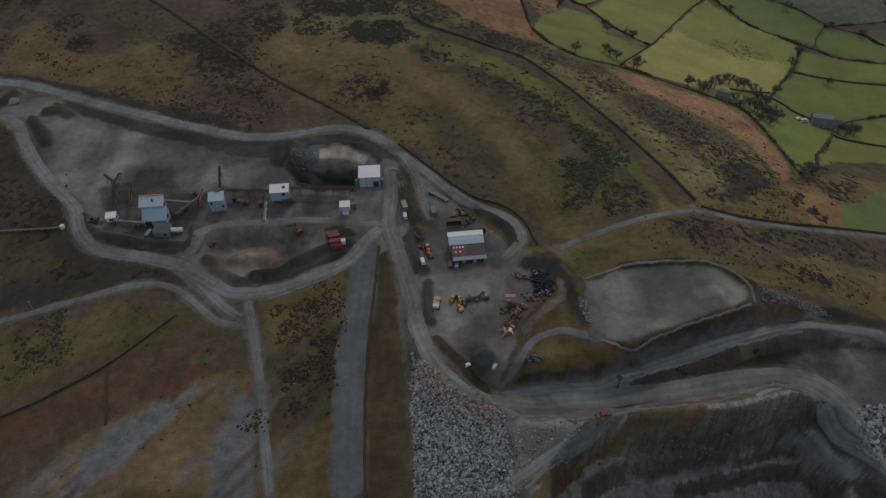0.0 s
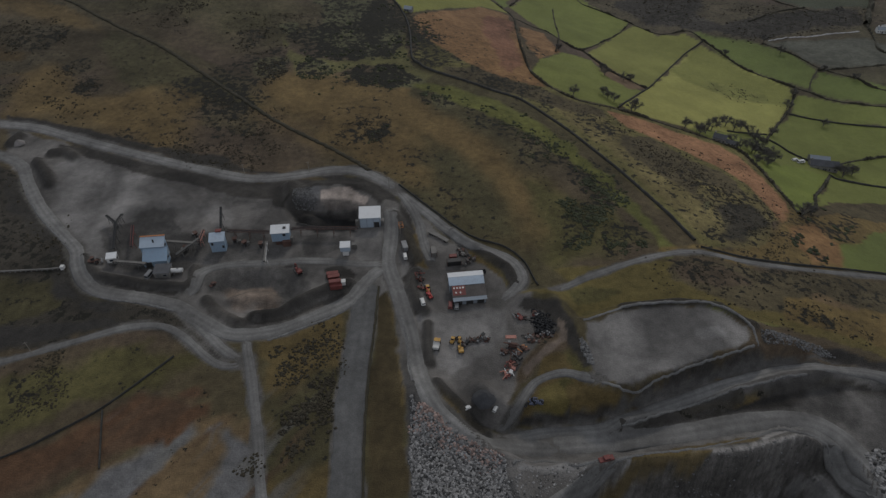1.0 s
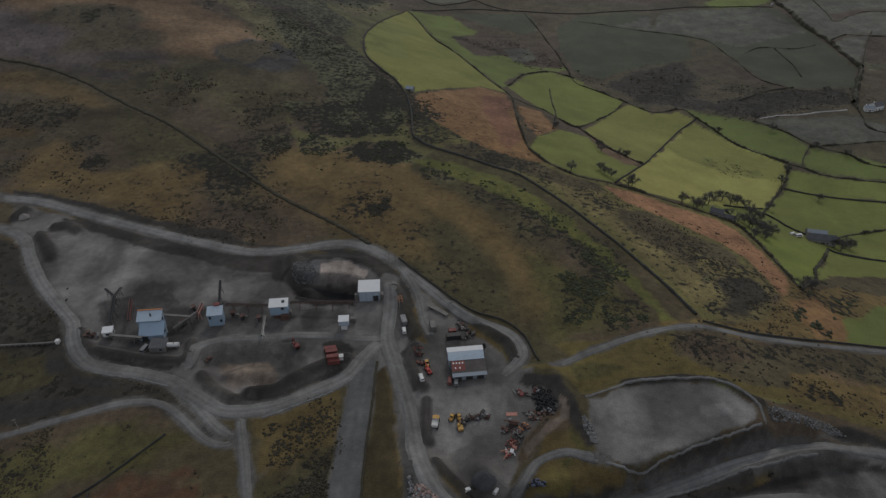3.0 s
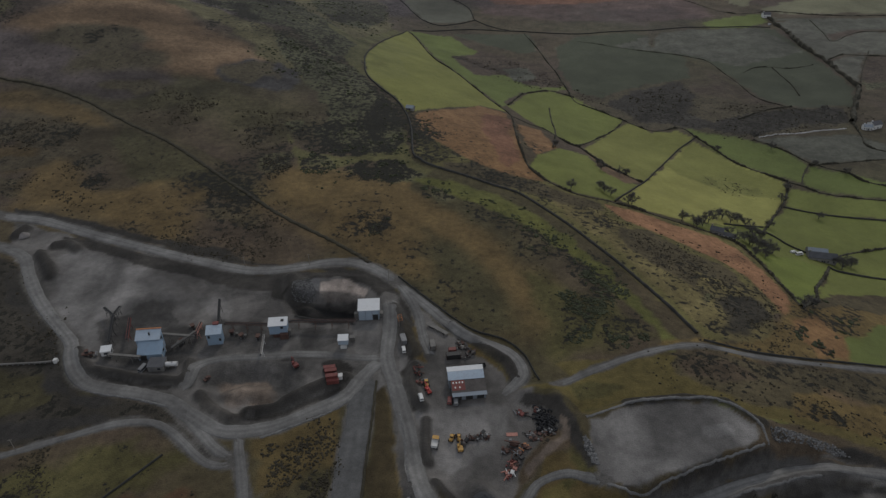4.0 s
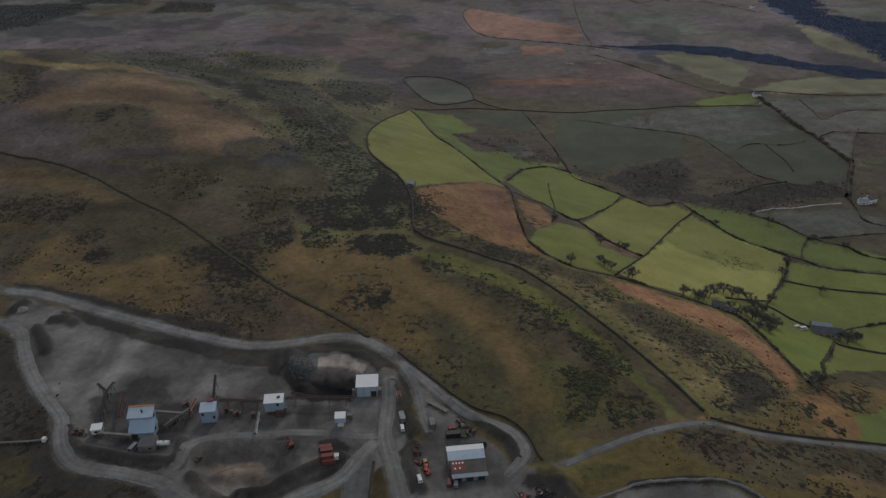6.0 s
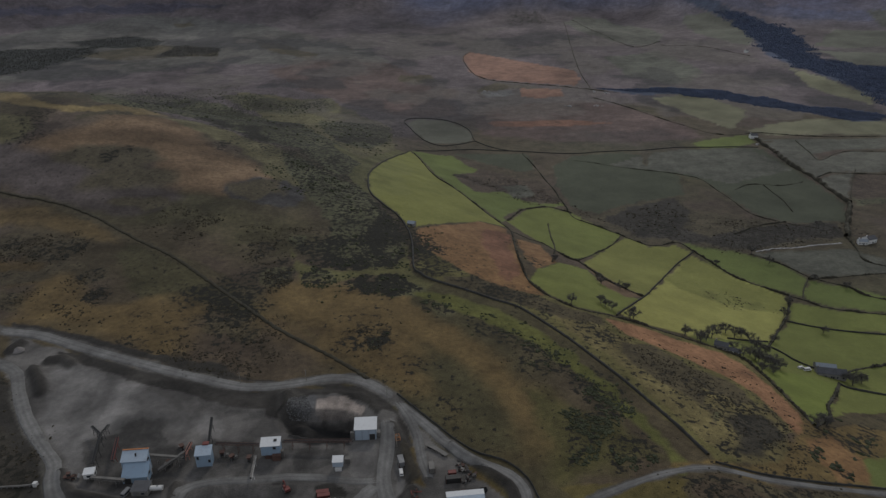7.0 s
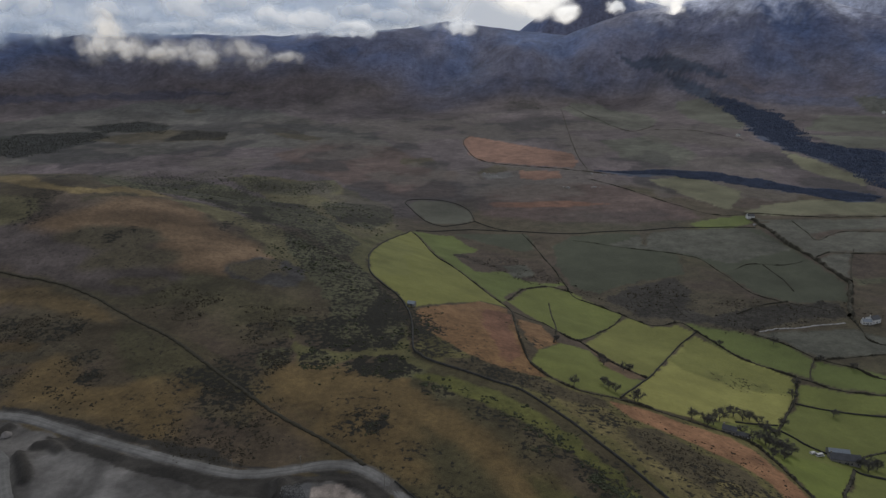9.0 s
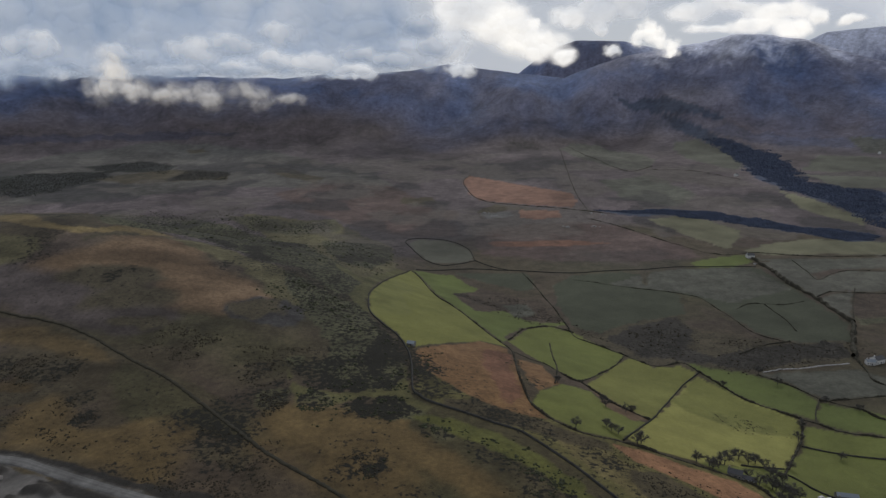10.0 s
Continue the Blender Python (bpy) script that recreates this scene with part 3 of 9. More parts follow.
cover("heath_patch", 4, (-301.1, 355.5), (-263.2, 357.1), (-251.7, 344.9), (-258.3, 335.1), (-288.7, 337.7))
cover("heath_patch", 4, (-236, 343.4), (-215.9, 362.1), (-207.9, 352.7), (-221.9, 339.6), (-228.9, 327.8))
cover("heath_patch", 5, (-316.4, 378.1), (-271.3, 383.3), (-258.6, 394.5), (-241.5, 391), (-250.2, 372.4), (-268.5, 366), (-307.9, 365.4))
cover("heath_patch", 5, (-239.1, 328.1), (-218.4, 333.1), (-197.7, 324.9), (-191.6, 319.1), (-215.1, 320.6), (-231.7, 321))
cover("heath_patch", 5, (-127.2, 329.5), (-115.8, 336), (-104.2, 317.9), (-103.3, 303.2), (-118.1, 305.9))
cover("heath_patch", 5, (-137.1, 329.4), (-124.8, 322.2), (-124.3, 310.5), (-134.5, 317.3))
cover("heath_patch", 5, (-60.5, 306.3), (-46, 315.3), (-30.1, 315.8), (-35.3, 303.8), (-56.1, 298.1))
cover("heath_patch", 5, (-145.6, 426.6), (-127.9, 437.4), (-119.9, 421.3), (-130.9, 402.6), (-138.4, 401.8))
cover("soil_dark", 3, (-157, 292.6), (-143.4, 294.9), (-132, 284.7), (-112.3, 282.9), (-106.8, 274.9), (-127.7, 276.7), (-140.9, 281))
cover("gorse_mid", 4, (-8.9, 358.5), (5.3, 365), (5.8, 338.9), (-4.3, 334))
cover("gorse_ground", 5, (-19.6, 397.4), (-7.7, 383), (16.2, 369.7), (47, 350.7), (69.4, 318.7), (91.4, 278.3), (107.8, 241.1), (118.4, 210.4), (136, 222.4), (173.9, 254.2), (185.3, 263.6), (187.8, 289.6), (188.3, 315.4), (184.9, 337.1), (174.1, 345.2), (154.2, 350.3), (130.8, 356.9), (110.3, 362.9), (84.6, 363), (67.3, 374.1), (42.4, 377.8), (24.5, 390.5), (5.5, 409.5), (-9.9, 425.6), (-18.7, 441.7))
cover("heath_gold", 5, (55.5, 362.6), (89, 349.6), (111.2, 327.2), (128.5, 299.5), (143.3, 274.7), (144.2, 245.2), (125.1, 220.4), (113.7, 242.7), (98.7, 283.3), (77.2, 325.4))
cover("heath_dark", 5, (-4.1, 391.7), (24.6, 393.4), (53.4, 375.6), (77, 361.4), (101, 354.9), (101.5, 342.5), (73.8, 343.5), (47.5, 355.8), (23.3, 365.1), (1.7, 372.4))
cover("heath_dark", 5, (103.5, 323.9), (124.5, 326.1), (139.9, 304.2), (156.8, 298.2), (162.4, 270.8), (170.2, 257.8), (157.7, 239.8), (135.2, 226.1), (129, 241.3), (128.5, 259.9), (115.5, 279.8), (102.3, 296.1))
cover("gorse_thick", 3, (132.5, 256.1), (155.1, 268.1), (163.5, 250.6), (152.1, 234.1), (135.6, 227), (127.5, 234.7))
cover("heath_gold", 4, (134.8, 283.3), (149, 274), (138.9, 257.9), (128.5, 259.9))
cover("gorse_thick", 3, (-6.6, 421.4), (5.6, 423.1), (17.6, 412.9), (19.2, 402.3), (5.5, 402), (-4.4, 411.7))
cover("bracken_pink", 2.5, (103.1, 356.1), (119.4, 355.8), (145.2, 345.7), (171.5, 339.2), (179.6, 325.8), (185.4, 303.2), (183.4, 270.7), (182.9, 257.6), (170.6, 245.9), (168.5, 254.7), (169.9, 273.8), (165, 295.2), (151.7, 309.2), (131.1, 325.5), (110.3, 336.1))
cover("pasture", 4, (158.9, 357.7), (230.6, 389.7), (265.1, 431.9), (355.9, 407.3), (287.8, 313.2), (242.3, 329.3), (227.5, 334.7), (192, 317.1), (184.9, 337.1), (174.1, 345.2))
cover("pasture_light", 2.5, (-74.3, 595.6), (-73.3, 656.7), (-64, 792), (-51, 884), (-36, 844), (-12, 717), (7.2, 673.7), (29.6, 612.1), (48.5, 558.1), (55.8, 539.1), (31.7, 537.9), (6.2, 508.2), (-23.4, 477.7), (-29.2, 476.6), (-40.3, 505.2), (-56.8, 528.8), (-67.5, 550.1))
cover("pasture_dull", 3, (-49, 890), (9, 902), (31, 846), (67, 797), (89, 735), (128, 722), (136.4, 691.4), (109.5, 684.1), (80.1, 650.7), (59.7, 593.3), (53.5, 554.3), (35.2, 608.9), (10.3, 671.8), (-11, 725), (-34, 847))
cover("heath_brown", 5, (8, 762), (46, 835), (83, 813), (121, 764), (138, 701), (97.4, 690.3), (68, 723), (32.5, 682.2))
cover("pasture_far", 5, (9, 916), (117, 916), (120, 840), (99, 826), (63, 858))
cover("rough_far", 5, (70, 755), (100, 772), (106, 729), (79, 703))
cover("bracken", 2.5, (-23.1, 471.3), (6.1, 502.6), (31.7, 537.9), (54.3, 533.6), (57.6, 486.4), (57, 438.6), (58.2, 402.7), (66.5, 375.8), (42.6, 379.7), (24.5, 390.5), (5.6, 411.6), (-10.8, 428.6), (-19.8, 446))
cover("bracken_red", 6, (35.5, 515.9), (55.2, 516), (54.4, 451.2), (55.7, 412.7), (44.1, 396.3), (35.2, 438.2), (28.7, 476.5))
cover("olive_green", 4, (-18.7, 439.6), (-6.6, 423.4), (9.5, 407.5), (1.6, 397.7), (-12.1, 404.7), (-19.4, 418.3))
cover("pasture", 2.5, (58.8, 566.3), (86.7, 654.6), (115.7, 682.5), (139.9, 667.7), (160.6, 625.1), (179.7, 607), (159.6, 567.9), (110.3, 486.9), (95.1, 501.5), (85.2, 516.7), (70.1, 537.8))
cover("bracken", 2.5, (61.9, 508.9), (82.9, 508.1), (89, 465.3), (69.1, 430.4), (63.7, 451.3))
cover("pasture", 2.5, (59.4, 400.1), (69.1, 430.4), (91.7, 467.6), (113.8, 463.2), (122.8, 426.6), (140.7, 414.7), (111.2, 366.2), (85.2, 366.2), (69.1, 381))
cover("hill_brown", 3, (117.6, 480.7), (127.8, 473.8), (139.5, 439.9), (148.8, 427.1), (131.6, 412), (120.2, 424.7), (115.6, 441.4))
cover("pasture_light", 2.5, (113.8, 485), (161.5, 568.8), (183.7, 600.2), (199.5, 576.4), (226.1, 581.6), (235.9, 566.6), (204.1, 523.3), (148.8, 427.1), (133.3, 446.4))
cover("pasture_sunny", 2.5, (116.1, 370.6), (148.4, 423), (207, 524.1), (235.3, 560.3), (255.5, 512), (284.9, 474.1), (266.9, 440.7), (224.1, 384.9), (193.7, 371.8), (157.4, 358.7), (132.6, 362.6))
cover("pasture_light", 5, (187.8, 490.2), (234, 556.5), (255, 510.9), (283.6, 472.3), (269.1, 446.8), (240.8, 446.1), (213.8, 457.9), (190.9, 471.4))
cover("pasture_dull", 2.5, (233.9, 588.3), (262.2, 581.8), (290.5, 558), (308.8, 540.4), (317.9, 508), (297.9, 474), (272.6, 495.3), (253.4, 519.1), (240.9, 565.4))
cover("rough_far", 3, (292.8, 563.3), (390.8, 574.5), (436, 522.1), (324.8, 511.9), (312.5, 542.8))
cover("pasture_dull", 2.5, (317.8, 505.9), (342.4, 490.9), (391.8, 458.9), (379.4, 441.3), (313.9, 457), (296.9, 472.2))
cover("pasture", 2.5, (283.7, 466.9), (311.1, 452.1), (377.1, 437.9), (360.2, 413.5), (283.8, 426.2), (265.1, 433.7))
cover("pasture", 2.5, (262, 428.6), (281.8, 422.6), (357.5, 409.6), (341.1, 386.2), (282, 368.1), (256.9, 349.4), (241.8, 352.7), (231.5, 361.8), (226, 378.6))
cover("pasture_vivid", 2.5, (202.2, 333.8), (224.7, 336.3), (243.7, 332.7), (207.9, 283.6), (187.9, 265), (190, 292.5), (191.1, 317.4))
cover("pasture", 2.5, (242.3, 329.3), (300.6, 330.2), (286.8, 311.8), (225.8, 293.1), (207.9, 280.6))
cover("rough_ochre", 6, (185.2, 258.6), (209.1, 272.7), (270.7, 291), (226.7, 235.7), (159.9, 215.8), (162.1, 228.5))
cover("heath_dark", 3, (215, 284.1), (287.8, 313.2), (273.5, 294.6), (209.1, 272.7))
cover("heath_dark", 8, (135.8, 687.4), (167.6, 656.6), (224, 705), (273, 725), (275.7, 675.2), (315.7, 657.9), (367.9, 639), (422.8, 641), (407.9, 604.3), (362.8, 594.4), (300.4, 568.3), (279, 568.8), (231, 588.2), (201.5, 583.1), (160.6, 625.1))
cover("heath_black", 6, (171.8, 648.2), (214.7, 694.6), (268, 719), (273.8, 679), (249.1, 625), (270.2, 603), (320.5, 626.4), (363.4, 642.1), (415.1, 637.9), (409.3, 608.7), (358.6, 597.2), (296.3, 571.1), (238.1, 592.5), (195.7, 602.3))
cover("pasture_far", 5, (148, 853), (180, 902), (258, 920), (288, 909), (348, 940), (451, 945), (474, 940), (465, 836), (470, 788), (458.6, 698.2), (429.6, 644.4), (371.2, 645.7), (340.6, 672.5), (337, 725), (330, 798), (305, 812), (287, 735), (226, 711), (170.7, 670.9), (143, 692), (138, 765))
cover("rough_far", 5, (288, 909), (348, 940), (451, 945), (465, 836), (366, 779), (308, 819), (228, 861))
cover("heath_dark", 4, (289, 942), (304, 934), (276, 853), (272, 866))
cover("rough_mid", 4, (486, 974), (538, 984), (529, 885), (592, 924), (704, 908), (646, 824), (512, 825), (478, 801), (481, 900))
cover("rough_far", 5, (491, 996), (586, 992), (761, 990), (721, 931), (581, 935), (525, 907), (522, 969))
cover("rough_mid", 4, (475, 790), (506, 814), (535, 818), (476, 723))
cover("heath_brown", 6, (536, 814), (632, 804), (583, 733), (480, 717))
cover("gorse_thick", 4, (480, 717), (586, 737), (561, 702), (475.3, 699))
cover("pasture_bright", 3, (377, 971), (421, 1000), (483, 1019), (479, 980), (435, 948), (385, 949))
cover("pasture_mid", 4, (-67, 1102), (-53, 1141), (0, 1123), (36, 1063), (43, 998), (20, 973), (-10, 960), (-34, 996))
cover("heath_dark", 4, (-35, 977), (53, 972), (147, 955), (144, 933), (51, 936), (-25, 931))
cover("ochre_grass", 33.75, (-93.8, 356.4), (-52.1, 362.6), (-15.8, 352.2), (20.4, 299.4), (44.6, 240.5), (52.3, 220.3), (29.8, 224.2), (4.5, 258.3), (-43.2, 282.9))
cover("ochre_grass", 30, (-246.4, 365.7), (-165.7, 340.4), (-151, 298.8), (-184.4, 304), (-244.7, 327.8))
cover("olive_dark", 30, (-14.3, 311.7), (4.8, 294), (21.4, 258), (29.8, 224.2), (17.2, 228.1), (-1.1, 258.3))
cover("olive_green", 18.75, (43.9, 258.2), (85.1, 241.8), (103.7, 214.3), (71.1, 202.5), (45.8, 192.5), (37.6, 202.4))
cover("bank_heath", 7.5, (-239.8, 277.7), (-215.8, 269), (-193.9, 239.3), (-165.2, 211.4), (-150, 185.5), (-110.8, 176.5), (-83.6, 149.5), (-99.9, 162.1), (-122.1, 168.2), (-184.7, 161.1))
cover("olive_dark", 10.5, (-199.6, 195.7), (-163.6, 191.5), (-132.7, 172.2), (-186.6, 165.2))
cover("olive_green", 10.5, (-163.6, 150.6), (-114, 157.1), (-96.8, 151), (-104.4, 140.7), (-121.4, 129.4), (-161.2, 116.2), (-177, 146))
cover("bracken_dark", 7.5, (-118.8, 128), (-91, 130.5), (-90.4, 121.2), (-110.5, 106.2), (-139.3, 97.2), (-151.9, 99), (-157.3, 109), (-133, 117.6))
cover("tan_grass", 10.5, (-100.5, 110.4), (-77, 130.5), (-69, 130.5), (-62.4, 108.2), (-56.2, 78.3), (-123.1, 79.1), (-124, 97.3))
cover("slate_grey", 10.5, (-89, 123.5), (-82, 119), (-95.2, 100.2), (-108.7, 78.6), (-123.1, 79.1), (-112.5, 96.8))
cover("slate_grey", 7.5, (-72.3, 119), (-63.6, 112.4), (-55.3, 78.3), (-70.5, 78.3), (-71.2, 100.1))
cover("slate_grey", 6, (-108.5, 137.1), (-99.5, 138.5), (-96.1, 134.2), (-103.7, 132))
cover("bracken_dark", 6, (-104.5, 134.5), (-89, 137.9), (-83.9, 134.2), (-96.7, 129.4))
cover("moss_ochre", 6, (-70.3, 159.2), (-42.2, 177.2), (-39.4, 167.9), (-38.8, 140.4), (-32.6, 78.3), (-50.8, 78.3), (-60.3, 116.8))
cover("olive_dark", 12, (-56.9, 130.5), (-42.1, 140.4), (-37.2, 116.8), (-53, 108.2))
cover("moss_dark", 4.5, (-28.7, 186.8), (-22.2, 187.1), (-17.4, 162.3), (-11.9, 132.4), (-10.4, 78.3), (-22.9, 78.3), (-27.3, 140.4))
cover("moss_ochre", 1.6, (-23.8, 190.3), (-21.2, 187.2), (-15.6, 156.6), (-12.3, 130.5), (-13.9, 129), (-18.4, 159.4))
cover("gravel", 3, (-246.5, 314.5), (-223.7, 305.8), (-172.7, 284.2), (-123.7, 266.8), (-93.3, 258.1), (-52.1, 264.2), (-28.7, 252.3), (-17.2, 239.9), (11.5, 209.9), (30.9, 188.7), (44.4, 165.8), (35.3, 152.9), (24.3, 130.9), (16.9, 120.8), (61.5, 127.2), (133.3, 153.2), (167.6, 146.8), (145.4, 88.7), (-9.2, 81.3), (-12.6, 128.7), (-20.2, 194), (-31.9, 191.8), (-38, 180.4), (-75.6, 161.5), (-89.6, 165), (-108.9, 177.7), (-141.3, 184.5), (-161.9, 211.4), (-201.2, 252.6), (-231.7, 284.1))
cover("gravel_pale", 12, (-205.2, 278.1), (-168.9, 274), (-125.5, 252.8), (-98.4, 243.6), (-99.9, 226.9), (-127.2, 232.9), (-141.5, 226.8), (-155.3, 205), (-177, 230.9), (-198.4, 256.2))
cover("slate_dark", 6, (-143.7, 233.9), (-132.2, 240), (-122.4, 233.7), (-122.6, 224.6), (-135.1, 223.4))
cover("slate_dark", 7.5, (-125.8, 264.3), (-87.1, 254.7), (-71.6, 244.4), (-86.8, 239.4), (-109.4, 243.8))
cover("pale_sand", 1.6, (-60.6, 254.5), (-45.4, 255.4), (-35.1, 247.3), (-37.6, 243), (-53.1, 245.3), (-59.8, 246.4))
cover("slate_grey", 3.75, (-73.2, 250.5), (-64, 259.8), (-59.8, 246.9), (-65.2, 243.2), (-71.7, 243.6))
cover("coal", 1.6, (-72.6, 241), (-61.3, 243.8), (-41.4, 243.4), (-39.7, 222.8), (-57.9, 224), (-68.3, 227.7))
cover("slate_dark", 1.6, (-67.7, 220.9), (-47.2, 220.7), (-36.4, 215), (-55.4, 206), (-60.5, 207.5))
cover("sand_brown", 7.5, (-91.7, 189.6), (-83.3, 194.7), (-69.7, 193), (-65.2, 187.1), (-68.4, 173), (-84.8, 180))
cover("slate_dark", 1.6, (-95.4, 192.3), (-78.6, 197.3), (-58.2, 191.9), (-51.4, 177.1), (-66.6, 182.1), (-73.3, 192.1), (-87.3, 190.4))
cover("slate_dark", 1.6, (-94.7, 177.5), (-91.6, 177.4), (-79.5, 166.2), (-81.7, 165.5))
cover("moss_ochre", 1.6, (-18.3, 239.9), (-12.8, 227.4), (-7.2, 206.1), (-11.9, 200.4), (-16.7, 216.8))
cover("moss_ochre", 1.6, (4.1, 220), (16.4, 208.4), (26.8, 198.1), (30.2, 188.3), (27.3, 187.1), (23.2, 196.8), (11.4, 206.2))
cover("moss_ochre", 1.6, (-1.2, 135.1), (3.2, 129.1), (9.1, 125.5), (15.3, 122), (13.9, 120.9), (6, 123), (0.2, 130))
cover("slate_dark", 1.6, (33.3, 177.4), (41.4, 178.5), (45.7, 171.7), (46.7, 159.3), (42.3, 157.6), (39.7, 171))
cover("moss_yellow", 1.6, (28.1, 182.6), (36.3, 184.7), (50.7, 186), (107.6, 187.2), (129.2, 180.4), (191.3, 158.2), (186.9, 151.5), (146.4, 164.4), (124.4, 173.7), (108.4, 181.9), (79.3, 173.1), (55.2, 166.8), (53.2, 172), (46.2, 180.6), (32.4, 181))
cover("olive_green", 6, (52.8, 184.1), (97.6, 204.5), (97.9, 186.9), (73, 179.7), (55.9, 173.9))
cover("heath_brown", 9, (97.6, 204.5), (128.7, 206.2), (181.3, 203.2), (220.4, 200.7), (207.3, 181.9), (143.8, 180.3), (122.4, 188.3), (98.6, 189.6))
cover("rough_ochre", 10.5, (127.4, 181.9), (149.9, 182.9), (201.4, 173.4), (191.3, 158.2), (146.1, 169))
cover("moss_ochre", 1.6, (37.5, 153), (45.5, 150), (53.9, 139.2), (52.8, 132.4), (39.7, 129.7), (24.4, 126.6), (34.3, 140.5))
cover("olive_green", 4.5, (42.7, 152.7), (47.8, 151.9), (52.3, 141.8), (46.7, 143.3))
cover("olive_green", 4.5, (36.1, 137.9), (44.3, 139.2), (43.7, 131.7), (33.5, 129.8))
cover("slate_dark", 1.6, (24.4, 126.3), (43.8, 130.6), (55.3, 134.4), (66, 134.1), (81.4, 139.8), (99.9, 147.2), (117.1, 153.2), (142.3, 154.3), (184.5, 147.7), (185.9, 149.9), (144, 151.9), (128.9, 151), (105.5, 145.1), (82, 136), (59.9, 128.6))
cover("gravel_pale", 1.6, (54.7, 164), (70.1, 170.4), (93, 173.1), (107.6, 171), (115.5, 161.2), (114.2, 154.5), (97, 148), (78.6, 140.5), (65.6, 135), (56.3, 136.7), (54.6, 143.9), (52.8, 152))
cover("moss_ochre", 1.6, (62.1, 124.3), (69.5, 126.8), (74, 127.5), (67.6, 124.7))
cover("slate_dark", 1.6, (65.4, 124.3), (84.9, 130.7), (107.3, 137.5), (130.4, 143.9), (180.6, 141.6), (174.6, 131.4), (128.7, 136), (95.9, 131))
cover("slate_dark", 1.6, (26.7, 83.4), (40.7, 98), (53.5, 108.3), (88.1, 112.5), (117.9, 124.1), (129.4, 121.5), (139.3, 104.5), (144, 86.4), (132.9, 55.3), (17.4, 48.3))
cover("slate_dark", 1.6, (71.8, 94.1), (91.5, 98.3), (107.6, 102.9), (124.2, 108.2), (129.8, 100.7), (129.5, 91.9), (71.4, 90.8))
cover("moss_ochre", 1.6, (51.4, 107.2), (69.1, 111.5), (88.1, 112.5), (86.2, 110.2), (64.7, 107.8), (49.4, 100.9), (30.1, 81.6), (26.5, 81.3), (38.7, 96.1))
cover("rubble", 3.75, (-10.2, 128.2), (3, 116.6), (20.5, 107.2), (21.7, 96.2), (23.7, 78.3), (-8.2, 78.3), (-11.3, 116.7))
cover("gravel_pale", 1.6, (21.4, 106.9), (32.9, 107.6), (35.8, 102.1), (43.5, 104.1), (51.8, 109.4), (40.2, 107.1), (34.4, 113.8))
cover("slate_dark", 6, (-140.4, 275.4), (-108.7, 264.1), (-87.4, 256.3), (-76.5, 243.7), (-96.8, 248.1), (-121.7, 259.6))
cover("bracken_dark", 8, (-120.4, 127), (-99.1, 130.6), (-84.1, 127), (-87.8, 119), (-102.1, 109.4), (-108.9, 107))
cover("slate_grey", 5, (-92.9, 116.8), (-87.8, 119), (-97.7, 102.2), (-105.4, 92.7), (-115.4, 81.9), (-120.9, 82.1), (-110.2, 95.7))
cover("slate_grey", 4, (-78.7, 121.2), (-76, 122.1), (-83.6, 104.1), (-88.6, 96.2), (-92.2, 96.2), (-84.8, 108.2))
cover("bracken_dark", 5, (-95.6, 119), (-88.9, 123), (-84.5, 121.2), (-91.6, 112.4))
cover("tan_grass", 4, (-83.3, 116.8), (-78.1, 119), (-83, 102.1), (-90.4, 90.6), (-98.9, 80), (-105.9, 80.2), (-92.2, 102.1))
cover("soil_dark", 2, (-201.8, 297.6), (-156.6, 280.5), (-124.3, 269.2), (-93.8, 260.5), (-73.5, 258.9), (-65.7, 257.3), (-70.2, 246.8), (-85.6, 247.2), (-106, 252.6), (-136.9, 263.6), (-169.4, 275.4))
cover("soil_dark", 2, (-64, 268.2), (-40.9, 265.9), (-26, 253.5), (-20.7, 239.6), (-22.6, 226.2), (-27.1, 237.1), (-36.8, 251.9), (-51.2, 258.2))
cover("soil_dark", 3, (-79.7, 260.9), (-71.4, 261.7), (-71.6, 244.4), (-65.1, 242.1), (-71.5, 239.7), (-79.7, 245.2))
cover("soil_dark", 2, (33.3, 178.1), (41.4, 179.4), (46.8, 173.7), (47.7, 158.8), (45.5, 156.8), (43, 166.6), (40.1, 175.8), (34.4, 175.8))
cover("heath_brown", 3, (38.6, 161.6), (44.2, 164.4), (46.6, 158.2), (43.8, 152.7), (35, 149.5), (30.4, 143), (24.3, 130.9), (22.3, 130.6), (29.6, 147.1))
cover("gravel_pale", 3, (85.9, 162.1), (91.7, 163.6), (102.4, 157.9), (99.7, 153.7), (93.9, 155.6), (86.9, 157.3))
cover("gravel_pale", 3, (-193.9, 271.5), (-167, 268.7), (-134.7, 256.2), (-134, 246.2), (-161.2, 252.6), (-174.3, 243.8))
cover("bank_heath", 3, (65.4, 124.1), (84.9, 130.4), (107.3, 137.3), (130.5, 143.7), (152.9, 144.2), (172.4, 141.4), (171.6, 138.1), (151.8, 140.8), (130.7, 141.5), (107.3, 134.7), (84.9, 128.8))
cover("gravel_pale", 3, (18.8, 119.3), (43.6, 124.1), (63.3, 123.2), (105.8, 129.5), (123.2, 132.4), (123.8, 128.3), (93, 121), (54.4, 116.7), (30.3, 113.3))
cover("slate_dark", 5, (126.8, 143.7), (166.4, 142.4), (163.3, 121.7), (140.1, 123.5), (130.2, 129.1), (124.5, 138.6))
cover("moss_yellow", 4, (47.8, 198.3), (73.4, 201.8), (100.6, 204.8), (105.2, 193), (117.2, 190.6), (147.5, 189.2), (163.6, 183.5), (158.9, 179.5), (123.8, 184), (95.4, 187.9), (60.7, 185.6))
